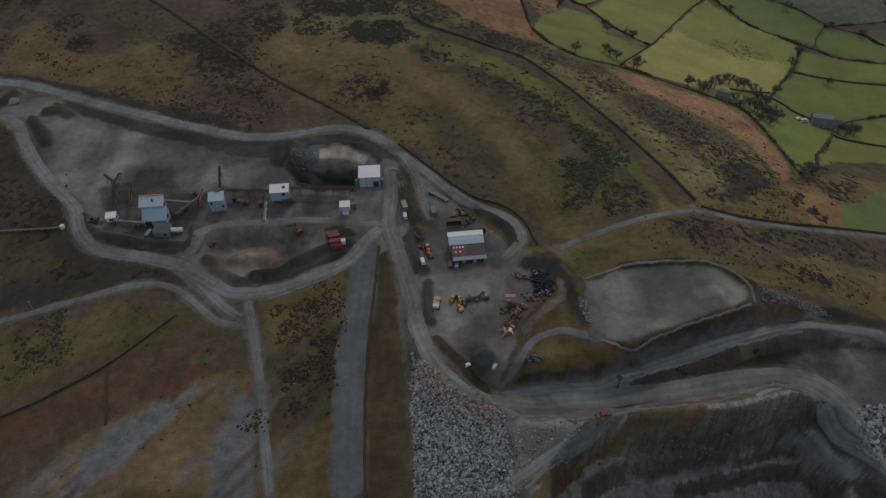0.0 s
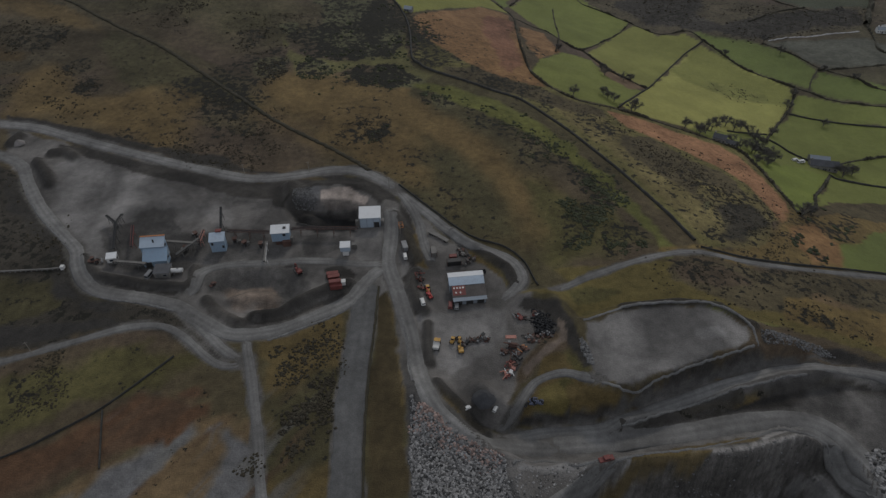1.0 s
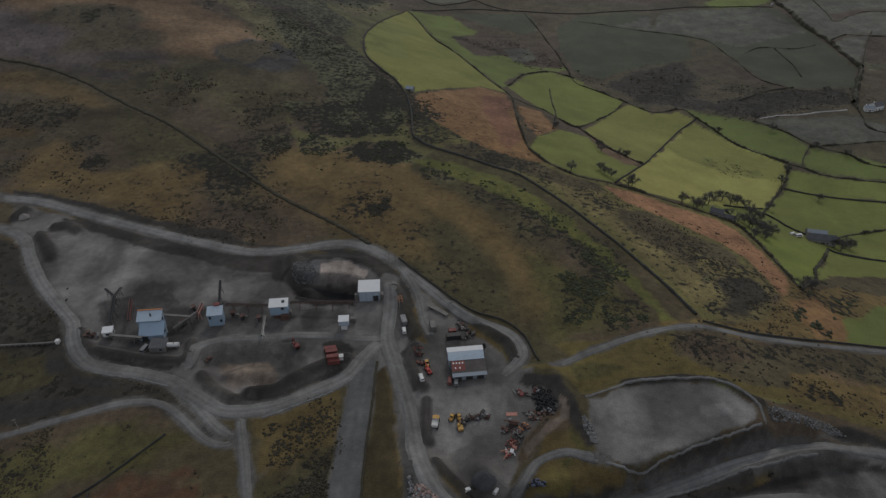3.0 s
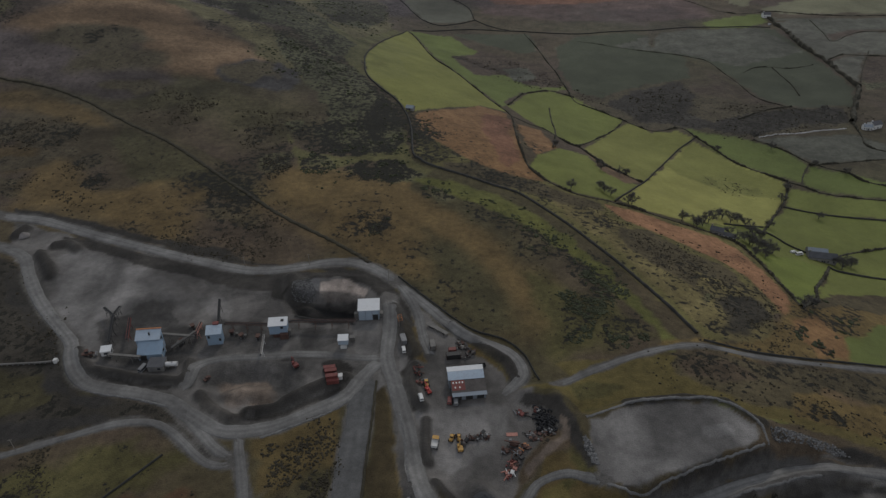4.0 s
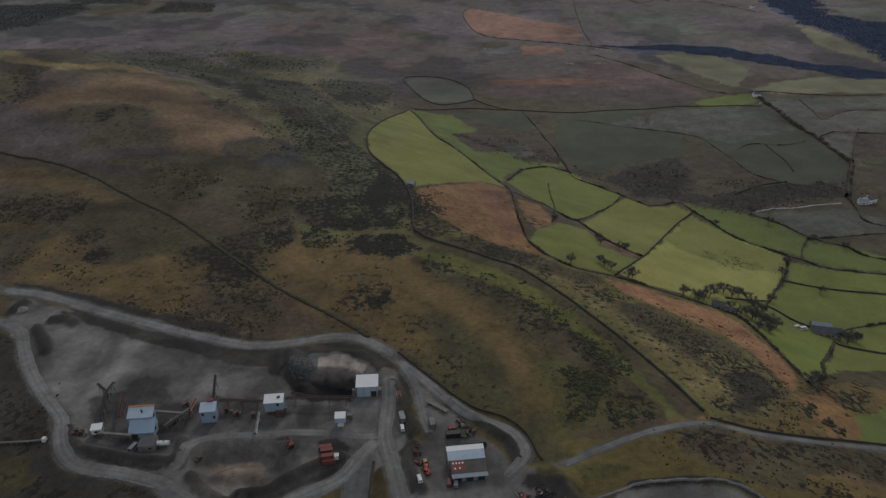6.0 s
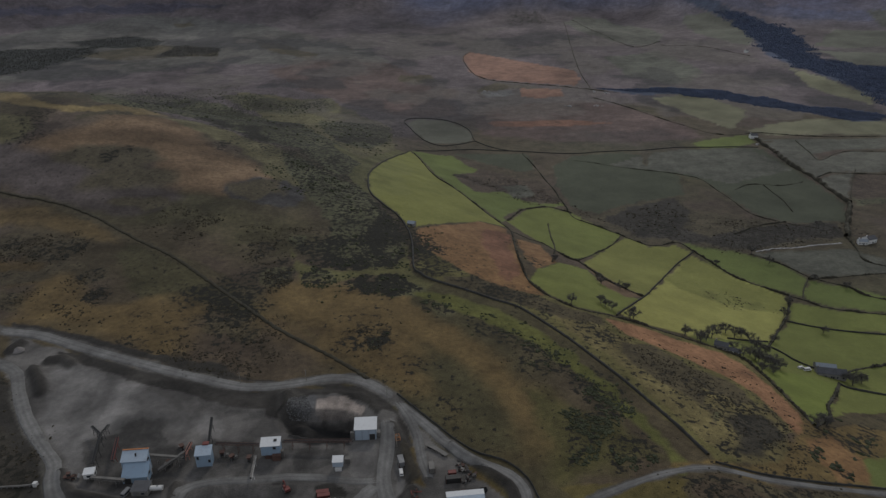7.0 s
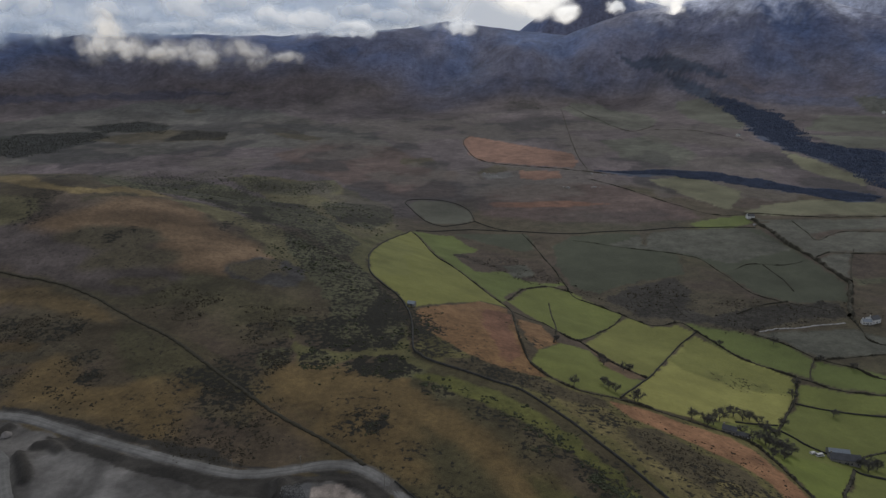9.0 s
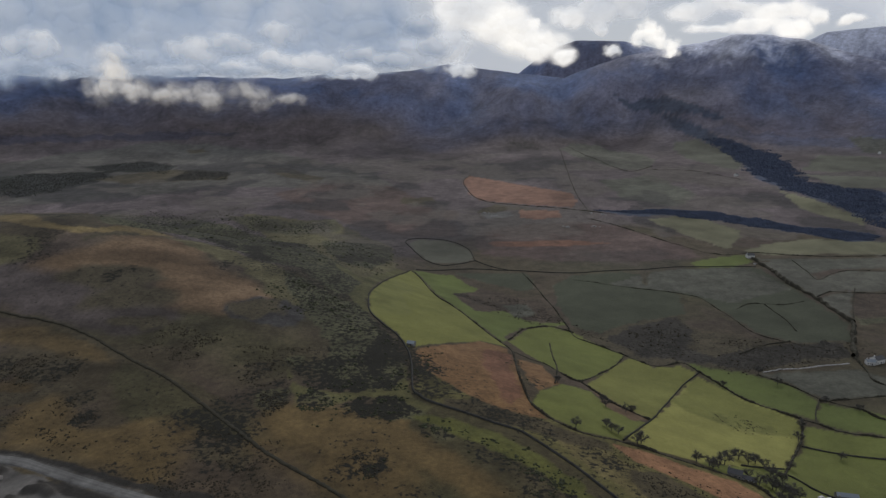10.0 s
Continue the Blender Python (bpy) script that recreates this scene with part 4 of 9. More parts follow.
cover("rough_ochre", 5, (123.3, 215.7), (143.1, 216.4), (162.1, 214.6), (158.9, 208.6), (133.6, 206.8), (122.6, 210.8))
cover("tan_grass", 5, (147.1, 198), (158.2, 200), (165.9, 187.2), (180.2, 183.4), (179.1, 170.5), (160.2, 166.1), (138.9, 172.3), (138, 179.8))
cover("heath_dark", 3, (99.8, 204.4), (121.2, 203.8), (146.3, 201.5), (138.7, 179.2), (126.5, 177.1), (115.3, 182.8), (108.8, 186.8), (100.8, 194.1))
cover("heath_dark", 3, (167.3, 202.6), (195.2, 205.6), (215.9, 206.7), (197.4, 182.3), (178.7, 181.1), (164.9, 187.7))
cover("moss_green", 2, (108.3, 181.2), (119.2, 174.5), (135, 171.6), (160.8, 167.1), (183.8, 164), (181.8, 161.1), (158.9, 164), (133.5, 168.6), (114, 165.9), (102.9, 172.6))
cover("heath_brown", 3, (128.9, 213.8), (146.4, 212.2), (147.2, 208.5), (129.6, 209.1))
cover("bank_heath", 4, (-166.2, 206), (-152.9, 190.1), (-145.6, 183.1), (-110.3, 174.6), (-97.8, 166.4), (-85.7, 153.6), (-99.8, 161.5), (-110.7, 168.2), (-124.5, 168.4), (-146, 177.1), (-163.6, 191.5))
cover("slate_dark", 5, (-149.8, 224.8), (-111.6, 222), (-68.7, 226.8), (-61, 218.9), (-69.6, 202.3), (-104.8, 198.2), (-132.8, 197.5))
cover("soil_dark", 4, (-97.9, 203.2), (-75.2, 206), (-64.4, 200.5), (-78.6, 197.3), (-92.5, 195.5))
cover("soil_dark", 4, (130.6, 143.3), (166.4, 141.8), (167.7, 123.5), (145.2, 126), (133.4, 132.1), (127.1, 137.3))
cover("gravel_pale", 4, (14.7, 117.3), (33.5, 124), (59.4, 123.8), (80.6, 127.8), (79.8, 124.1), (54.6, 118), (32.5, 114.9), (19.7, 110))
cover("moss_green", 5, (-16.2, 363.5), (5.3, 364.2), (29.3, 347.8), (56.6, 319.6), (80, 279.2), (96.9, 239.6), (105.6, 214), (99.5, 206.8), (89.7, 232.7), (71.8, 267.8), (51.2, 303.1), (25, 332.1), (5.2, 346))
cover("soil_dark", 1.6, (-250.5, 324.7), (-228.8, 318.9), (-196.5, 309), (-178.6, 302.1), (-157.9, 294.3), (-138.4, 289.3), (-125, 283.3), (-111.6, 276.8), (-96, 271.6), (-81.2, 268.9), (-80.9, 267.2), (-98.3, 268.9), (-116.7, 273.6), (-142.8, 283.9), (-165.8, 290.9), (-194.2, 302.6), (-227, 313.9), (-248.4, 319.1))
cover("soil_dark", 1.4, (-209.3, 297.5), (-179.7, 287.3), (-151.7, 274.4), (-129.1, 266.1), (-107.5, 259), (-95.7, 256.2), (-106.4, 254.4), (-130.5, 260.9), (-156.2, 270.5), (-180.7, 282.1), (-202.4, 288))
cover("soil_dark", 2.5, (-117.3, 264.2), (-108.6, 263.7), (-88.4, 261.7), (-78.6, 256.3), (-82.6, 253.1), (-94.4, 249.8), (-105.8, 251.6), (-114.1, 257.1))
cover("soil_dark", 2, (-88.4, 261.7), (-74.7, 264.1), (-62.9, 261.3), (-52.5, 267.5), (-34.9, 261.6), (-24.6, 252.5), (-17.2, 239.8), (-11.9, 223.4), (-14.3, 219.8), (-19.9, 231.5), (-26.6, 241.6), (-39.6, 251.8), (-51.1, 257.2), (-68, 257.8), (-73.7, 248.2), (-75, 240.2), (-80.7, 242.6), (-87.4, 253.5))
cover("moss_ochre", 1.5, (-10.8, 221.5), (-8.1, 213.8), (-5.9, 201), (-7.8, 200.2), (-12, 202.1), (-13.4, 210.8))
cover("soil_dark", 1.2, (-21.8, 225.8), (-18.3, 219.2), (-15.3, 206.9), (-11.9, 200.5), (-13.5, 177.3), (-8.8, 172.2), (-11.1, 172), (-16.6, 177.6), (-19.3, 201))
cover("soil_dark", 1.5, (15.3, 213), (23.9, 209.6), (30.5, 198.2), (32.4, 186.2), (28.3, 184.8), (26.5, 193.3), (21, 202.1), (15.2, 208.8))
cover("moss_yellow", 1.2, (14.5, 210.6), (21.6, 204.2), (26.7, 195.9), (28.1, 187.5), (26.6, 187.1), (24.3, 195.6), (19.2, 203.4), (13.9, 209))
cover("soil_dark", 5, (-222.3, 265.5), (-213.4, 264), (-197.2, 243.6), (-175.4, 220.9), (-161.6, 205.8), (-156.8, 190.5), (-144.9, 181.4), (-124.7, 176.6), (-109.4, 171.6), (-95.5, 162.1), (-83.1, 152), (-85.9, 150.3), (-99.1, 159.3), (-112.3, 166), (-131.3, 168.1), (-147.4, 173.5), (-161.5, 185.7), (-169.8, 204.4), (-184.7, 218.8), (-202.3, 234.7), (-209.5, 238.7))
cover("bank_heath", 5, (-203.6, 226.5), (-183, 215), (-167.2, 201), (-177.3, 201.4), (-193, 203.2))
cover("bank_heath", 4, (-157.3, 184.6), (-143.9, 178.1), (-124, 174.4), (-108.9, 169.8), (-95, 160.3), (-81.7, 150.3), (-76.7, 147.1), (-85.4, 148.2), (-97.4, 157), (-109.6, 164.7), (-130.6, 166), (-148.2, 163.2), (-161.2, 160.5), (-174, 158), (-180.7, 173), (-167.2, 175), (-157, 179.8))
cover("bench", 2, (95.6, 161.8), (105.2, 161.3), (105.7, 157.3), (96.9, 155.1), (93.9, 157.9))
cover("gravel_pale", 2, (53.8, 148.7), (58.1, 151.8), (65.6, 147), (60.6, 136.7), (54.2, 138.7))
cover("soil_dark", 3, (-180.1, 171.7), (-161.1, 171.9), (-137.1, 171.2), (-118, 169.9), (-135.6, 167), (-155.3, 163.2), (-175.3, 160.7))
cover("soil_dark", 1.2, (-152.4, 198.7), (-147.1, 192.7), (-133.1, 188.6), (-115.7, 185.4), (-105.2, 186), (-104.9, 195.2), (-103.8, 195.8), (-101.5, 184.5), (-112.5, 182.2), (-132.2, 185.4), (-148.1, 190), (-154.1, 197.2))
cover("slate_dark", 1.5, (-95.7, 176.5), (-87.4, 174.4), (-78.1, 166.7), (-73.7, 163.2), (-85.2, 165.4), (-93.3, 170.9))
cover("soil_dark", 1.5, (-75.7, 169.3), (-70.4, 168.7), (-59.7, 172.3), (-47.2, 181.1), (-38.5, 187.1), (-34.5, 193.5), (-34.2, 190), (-44.6, 178.4), (-59.3, 169.5), (-72.3, 167.1))
cover("slate_dark", 2.5, (-101.5, 193.4), (-88.7, 200.5), (-69.5, 202.2), (-59.2, 198.7), (-58.2, 191.9), (-73.5, 195.3), (-87.5, 192.6), (-96.7, 187.6))
cover("soil_dark", 1.4, (-50.7, 198.7), (-44.9, 201.2), (-39.8, 198.7), (-35.5, 191.6), (-40.7, 185.9), (-47.3, 185.8))
cover("slate_dark", 2, (-159, 224.9), (-145.4, 230.8), (-139.7, 238.2), (-120.6, 226.6), (-113.7, 211.3), (-99.9, 226.9), (-88.7, 211.4), (-70.5, 207.6), (-72, 202.2), (-106.1, 201.9), (-115.9, 193.5), (-142.4, 200.4))
cover("gravel_pale", 4, (-204.2, 278.8), (-192.1, 282.4), (-168, 271.5), (-134.2, 254.7), (-121, 238.1), (-143.2, 241.6), (-149.3, 226.9), (-163.3, 222.9), (-180.5, 239.3), (-193, 256.4))
cover("gravel_pale", 3, (-39.3, 219), (-24.4, 226.5), (-13.2, 200.6), (-22.2, 187.1), (-33, 177.1), (-41.8, 174), (-31.8, 190.1), (-23.2, 204.5), (-35.4, 204))
cover("gravel_pale", 3, (-10, 175.7), (-3.2, 174.3), (26.6, 177.3), (26, 168.4), (16.2, 151.3), (3.3, 143.2), (-5.1, 149.5), (-9.7, 162.5))
cover("soil_dark", 1.5, (27.7, 177), (38, 179.1), (45.8, 178.4), (49.9, 167.3), (50.5, 157.5), (53.4, 142.6), (50.7, 143.6), (46.5, 157.1), (44.4, 165.9), (40, 173.8), (33.2, 173.8))
cover("sand_brown", 1.2, (44.7, 168.6), (47.3, 164.5), (46.9, 157), (37.2, 149.7), (30.4, 142.9), (28.5, 145.2), (35.2, 151.8), (43.6, 158.9))
cover("gravel_pale", 2, (-2.7, 127.1), (14.7, 117.3), (43.5, 124), (63, 125.5), (80.5, 129.4), (93.3, 129.2), (79.8, 124), (54.7, 118.3), (21.5, 108.6), (3, 116.6))
cover("soil_dark", 1.4, (24.4, 125.3), (35.7, 127.7), (56.2, 130.3), (58, 131.2), (43.9, 130), (27.5, 127.4))
cover("soil_dark", 1.6, (55.5, 136.7), (63.6, 133.7), (77.2, 137.7), (93.4, 143.8), (109.9, 149.6), (124.5, 153.8), (142.6, 155.2), (165.9, 146.8), (169.4, 150.7), (152.4, 157.4), (132.7, 155.7), (115.9, 152.6), (99.4, 147.9), (81, 140.5), (65.5, 135.2))
cover("soil_dark", 1.6, (65.3, 125), (80.6, 127.8), (96, 131.9), (114.8, 138.4), (130.5, 143.2), (148.3, 144.8), (166.2, 141), (162.7, 133.6), (145.5, 136.1), (127.8, 133.6), (110.8, 132.4), (95.4, 129.2), (80.4, 126.3))
cover("moss_ochre", 1.2, (62, 125.2), (69.5, 127.3), (71.8, 126.9), (64.3, 124.6))
cover("moss_ochre", 1.6, (98.3, 134.5), (114.7, 139.5), (116.9, 138.1), (102.8, 133.8))
cover("moss_ochre", 1.6, (38.7, 93.6), (44.9, 99.3), (51.5, 103.8), (62.9, 107.4), (74.4, 109.1), (86.1, 110.8), (86.2, 112), (70.8, 110.8), (55.1, 107.2), (45.1, 102.5), (36.1, 96.3), (27.3, 88.8), (24.3, 84.8), (30.5, 86.1))
cover("bench", 1, (100.3, 106.4), (113.5, 110.1), (124.7, 113.3), (133.1, 114.1), (138.1, 110.9), (138.1, 109.7), (132.4, 113.4), (122.1, 111.8), (110.8, 108.1))
cover("bench", 1, (65.3, 100.2), (81.4, 102.2), (93.6, 103.9), (104.1, 106), (103.7, 104.7), (91.2, 102.2), (79, 100.6))
cover("bench", 1.4, (127.8, 113.3), (134.4, 112.1), (136.1, 107.9), (140, 101.5), (142.4, 93), (140.1, 92.9), (136.8, 99.2), (133.9, 104.9), (130.1, 107.9))
cover("bench", 1, (58.7, 96.2), (76.8, 98.8), (92.8, 100.5), (93, 99.8), (76.9, 97.9))
cover("bench", 1.2, (25.1, 106), (40.3, 108), (47.6, 107.2), (46.5, 105.8), (32.5, 104.9))
cover("bench", 1.2, (36.3, 98.2), (51, 105.2), (61.2, 109.9), (62.9, 108.9), (53.1, 104.7), (38.8, 96.6))
cover("moss_ochre", 0.9, (61.3, 110.4), (77.6, 116.7), (92.9, 120.3), (109.2, 122.2), (106, 116.9), (89.4, 114.9), (74.7, 111.2), (61.9, 108.7))
cover("bench", 0.8, (109.1, 120.8), (118.7, 125.7), (126.8, 125.7), (133.1, 121.3), (137.2, 113.6), (141, 104.2), (145.8, 91.9), (145.7, 90.2), (140, 103.8), (136.1, 113.3), (131.4, 120.1), (125.1, 123.8), (115.8, 121), (106.6, 116.1))
cover("slate_dark", 6, (124.6, 136.1), (135.1, 142.1), (148.3, 143.3), (165.1, 138.6), (147.5, 102.3), (145.6, 109.6), (140.1, 119), (134.8, 125.4), (126.4, 129.9))
cover("moss_ochre", 2, (44.3, 139.2), (53.5, 135.6), (62, 133), (60, 131.6), (45.9, 130.7), (43.8, 134))
cover("moss_yellow", 1.5, (31.4, 131), (36, 137.4), (41.3, 139.8), (43.9, 135.1), (43.8, 130.6), (33.5, 129.3))
cover("gravel_pale", 2, (23.3, 123.4), (43.8, 125.9), (55.6, 124), (52.3, 116.1), (38.1, 113), (22.5, 108.9))
cover("rough_ochre", 5, (90.3, 209.5), (116.9, 213.8), (128.5, 210.8), (155.2, 212), (183.2, 213.4), (229.7, 218.4), (280.2, 283.8), (218.7, 270.3), (187, 249.8), (186.2, 271.8), (161.2, 241), (130.7, 216), (121.2, 218.6), (104.9, 216.3))
cover("bracken", 6, (171.7, 244.2), (190.8, 256.6), (195, 237.4), (184.7, 215.9), (169.8, 214.1), (167, 224.1))
cover("pasture_dull", 4, (194.9, 232.5), (233.2, 261.8), (274.8, 276.5), (229.7, 218.4), (183.5, 213.9))
cover("heath_dark", 3, (220.6, 290), (255, 293.6), (288.5, 295), (277.6, 280.2), (237.5, 278.1), (212.2, 276.3))
cover("heath_gold", 5, (139.3, 266.2), (165.4, 275.6), (167.4, 250.5), (151.6, 226.8), (133.5, 216.5), (124.9, 221.3), (128.7, 242.4))
cover("heath_black", 9, (139.6, 255.5), (161.4, 266.9), (161.9, 243.7), (148.9, 227.1), (131.2, 217.3), (127.3, 226.1))
cover("heath_dark", 4, (100, 204.5), (126.2, 205), (150.8, 203.2), (177.3, 203.9), (221.6, 207.9), (205.7, 187), (172.9, 188.1), (156.7, 190.3), (137.5, 176.1), (121.9, 176.8), (108.9, 184.8), (97, 190.7))
cover("heath_brown", 4, (103.2, 203), (122.9, 203.1), (131.2, 193.4), (115.1, 189), (102.8, 194.2))
cover("moss_yellow", 3, (50.1, 187.9), (65.1, 193.8), (77.7, 197.8), (96, 203.6), (96.3, 192.3), (107.5, 184.1), (89.6, 181.2), (61.3, 174.6), (49.9, 174.1))
cover("olive_green", 4, (52, 185.7), (66.4, 189), (74.9, 185.8), (66.8, 179.7), (52.8, 177.3))
cover("rough_ochre", 4, (141.6, 184.5), (166.1, 185.1), (202.4, 182.7), (183.6, 157.4), (154.2, 164.6), (136.8, 170))
cover("moss_yellow", 1.6, (107.6, 180.9), (121.4, 175.6), (139.5, 170.8), (154.9, 165.8), (173.1, 158.6), (171, 155.6), (150.5, 161.9), (131.4, 168), (109, 170.3))
WALLS = []


def boundary(name, tall, wide, *points):
    WALLS.append((name, tall, wide, list(points)))


boundary("turf_bank", 0.9, 4.2, (-358.6, 481), (-294, 468.9), (-240.3, 439.1), (-188, 404.2), (-136.8, 358.7), (-92.5, 317.1), (-55.9, 288), (-37.6, 271.7))
boundary("dry_stone_wall", 1.17, 1, (116.2, 215.7), (135.6, 210.6), (157.2, 210.4), (180.8, 212.8), (233.7, 219.8))
boundary("dry_stone_wall", 1.17, 1, (-22.1, 259.3), (-6.5, 241), (11.8, 220.7), (26.7, 213.3), (34.7, 204), (37.9, 194.3), (39.6, 188.2))
boundary("dry_stone_wall", 1.08, 0.9, (-155.3, 108.9), (-150.4, 111.2), (-140.5, 115.9), (-129.2, 122.9), (-120.3, 129.3), (-111.9, 138.1), (-104.3, 147.2), (-100.8, 151.6))
boundary("dry_stone_wall", 1.08, 0.9, (-119.1, 128.8), (-115, 117.5), (-110.9, 106.2))
boundary("stone_berm", 0.3, 2, (62.1, 124.5), (80.6, 130.8), (103, 138.5), (125.5, 144.3), (134.6, 145.6))
boundary("stone_berm", 0.3, 2, (25.1, 84.1), (38.7, 96.1), (51.3, 106.6), (65.3, 111.2), (88.8, 114.1), (111.8, 123.3), (120.4, 125.2), (129.6, 122.4), (136, 115.7), (140.4, 104.5), (144.6, 92))
boundary("stone_berm", 0.3, 2, (55.8, 136), (65.8, 134.5), (78.8, 139.8), (97, 147.2), (115.6, 153.4))
boundary("stone_berm", 0.3, 2, (53.6, 164.5), (70.2, 171.4), (93.1, 174.1), (108.1, 172), (117, 162.2), (117.3, 153.5))
boundary("stone_berm", 0.3, 2, (-216.4, 274), (-206.9, 256.1), (-190.6, 235), (-173, 218.2), (-163.2, 208.4), (-158.1, 197.1), (-149.5, 187.5), (-139.2, 181.9), (-122.9, 178.6), (-108, 174.6))
boundary("stone_berm", 0.3, 2, (-67.4, 159.2), (-54.2, 165.8), (-39.6, 174.7), (-34.2, 185.2))
boundary("stone_berm", 0.3, 2, (-19.2, 184), (-16, 170), (-13.4, 156.7), (-10.8, 136.6))
boundary("stone_berm", 0.3, 2, (22.3, 107), (34.3, 113.2), (42.1, 107.2), (51.4, 109.5))
boundary("turf_bank", 0.6, 1.6, (-26.9, 188.2), (-26.8, 177.1), (-26.8, 162.1), (-27.1, 145.6), (-26.7, 125.8), (-25.4, 104.1), (-23.2, 78.3))
boundary("dry_stone_wall", 1.5, 2.4, (-75.6, 606.6), (-68.4, 553.5), (-56.4, 525.8), (-40, 500.9), (-28.7, 468.8), (-23.6, 438.1), (-20.9, 400.9), (-15.5, 390.6), (-7.7, 382.3), (16.2, 369.7), (33.6, 358.5), (47, 350.7), (58.7, 334.7), (69.4, 318.7), (81, 297.5), (91.4, 278.3), (100.2, 259), (107.8, 241.1), (112.7, 226.3), (114.7, 220.2))
boundary("dry_stone_wall", 1.2, 1.6, (-75.6, 606.6), (-73.3, 656.7), (-64, 792), (-51, 884))
boundary("hedge", 1.6, 2.4, (-49, 881), (-36, 839), (-12, 712), (7.2, 673.7), (29.6, 612.1), (48.5, 558.1), (58.2, 532), (58.7, 510.9))
boundary("hedge", 2, 2.8, (58.7, 510.9), (57.3, 469.4), (57.1, 435.9), (58.2, 402.7), (62.7, 389.3), (68.8, 378.8), (84.8, 364.1), (110.3, 362.9), (131.1, 358), (154.6, 351.4), (174.1, 345.2), (184.9, 337.1), (188.3, 315.4), (187.8, 289.6), (187.1, 263.7))
boundary("dry_stone_wall", 1.4, 1.7, (-44, 899), (9, 936), (76, 935), (134, 923), (183, 915), (226, 923), (260, 929), (296, 935), (351, 949), (402, 949), (471, 951))
boundary("hedge", 1.8, 2.4, (112, 917), (123, 840), (127, 796), (132, 757), (136.4, 691.4), (139.2, 653.8), (151.2, 636.9), (160.6, 625.1), (178.8, 603.7), (200.5, 579.7), (231, 588.2), (240.2, 566.7), (247.9, 544.1), (255.9, 513.2), (271.7, 493.2), (287.2, 476), (295.5, 469.4), (312.2, 454), (377.6, 438.7))
boundary("hedge", 1.6, 2, (59.4, 572.2), (74.2, 623.5), (86.7, 654.6), (115.7, 682.5), (139.9, 667.7))
boundary("hedge", 1.6, 2, (179.3, 605.4), (162.4, 572.5), (131.8, 522.5), (110.3, 486.9))
boundary("hedge", 1.9, 2.8, (58.9, 528.7), (73, 519.1), (85.2, 516.7), (95.1, 501.5), (102.5, 488.6), (111.3, 484.5), (118.6, 464.4), (125.9, 447.4), (137.9, 434.4), (147.8, 423.7))
boundary("hedge", 1.2, 2.2, (104.5, 608.7), (97.7, 548.1), (95, 509.9), (85.3, 462.1))
boundary("dry_stone_wall", 1.4, 1.6, (111.8, 365.6), (147.8, 423.7), (174.6, 472.3), (204.1, 523.3), (219.3, 544.9), (239.6, 567.9))
boundary("hedge", 1.8, 2.2, (292.2, 562), (308.8, 540.4), (316.6, 525), (323.7, 509.8), (343.6, 493), (351.9, 475.2), (392.4, 459.8))
boundary("hedge", 1.6, 2.2, (318.8, 507.9), (355.1, 512.8), (438.3, 525.4))
boundary("hedge", 1.6, 2, (318.8, 507.9), (304.9, 488.4), (295.5, 470.3))
boundary("hedge", 2, 2.8, (287.2, 476), (274.5, 452.1), (260.2, 430.9), (238.8, 401.6), (219, 373.4))
boundary("dry_stone_wall", 1.4, 1.6, (222.1, 374.9), (226.7, 367.2), (229.8, 358.6), (240.5, 350.6))
boundary("dry_stone_wall", 1.3, 1.6, (262.6, 431.4), (282.8, 424.4), (305.2, 418.9), (358.6, 411.1))
boundary("dry_stone_wall", 1.3, 1.5, (189.5, 371.2), (208.8, 378.7), (225.2, 385.5))
boundary("dry_stone_wall", 1.4, 1.8, (244.8, 334.5), (252.8, 328.8), (300.6, 330.2))
boundary("hedge", 2.2, 3.2, (244.7, 333), (232.5, 316.6), (215, 295.9), (202.6, 275.3), (187.9, 263))
boundary("hedge", 2.2, 2.6, (258.3, 349.8), (279.3, 363.9), (341.1, 386.2))
boundary("shelter_belt", 5, 7, (487, 996), (481, 918), (472, 849), (475, 797), (469, 734), (466, 702))
boundary("shelter_belt", 5, 8, (466, 702), (429, 641.2), (407.9, 604.3))
boundary("hedge", 1.6, 2.2, (475, 797), (511, 823), (538, 818), (636, 809))
boundary("hedge", 1.4, 1.8, (551, 837), (513, 779), (476, 717))
boundary("hedge", 2.2, 2.8, (407.1, 602.9), (398.4, 569.1), (392.6, 542), (434.5, 519.9))
boundary("hedge", 1.2, 1.8, (180, 880), (227, 858), (274, 832), (306, 814), (329, 795), (332, 756), (336, 723), (339, 668.9), (363.4, 642.1), (390.8, 625.9))
boundary("hedge", 1.2, 1.6, (356, 754), (377, 772), (398, 772), (417, 766), (453, 783))
boundary("hedge", 1.2, 1.6, (397, 770), (396, 729), (394, 705), (387.8, 676.6))
boundary("hedge", 1.4, 2, (295.9, 609.9), (329, 632.4), (365.1, 645.5))
boundary("hedge", 1.6, 2.4, (285, 1302), (335, 1230), (369, 1159), (410, 1071), (447, 1021), (515, 1030), (594, 1006), (772, 1007))
boundary("hedge", 1.2, 1.8, (542, 983), (533, 923), (528, 882), (590, 922), (702, 905))
boundary("dry_stone_wall", 1.4, 1.8, (45, 991), (35, 1072), (0, 1127), (-51, 1145), (-74, 1123), (-61, 1074), (-34, 992), (-10, 960), (20, 970), (45, 991))
boundary("dry_stone_wall", 1.3, 1.6, (45, 991), (69, 954), (93, 934))
boundary("hedge", 1.6, 3, (415, 2412), (360, 1947), (318, 1590), (304, 1378))
boundary("hedge", 1.6, 3, (447, 2440), (497, 2125), (542, 1933), (643, 2026))
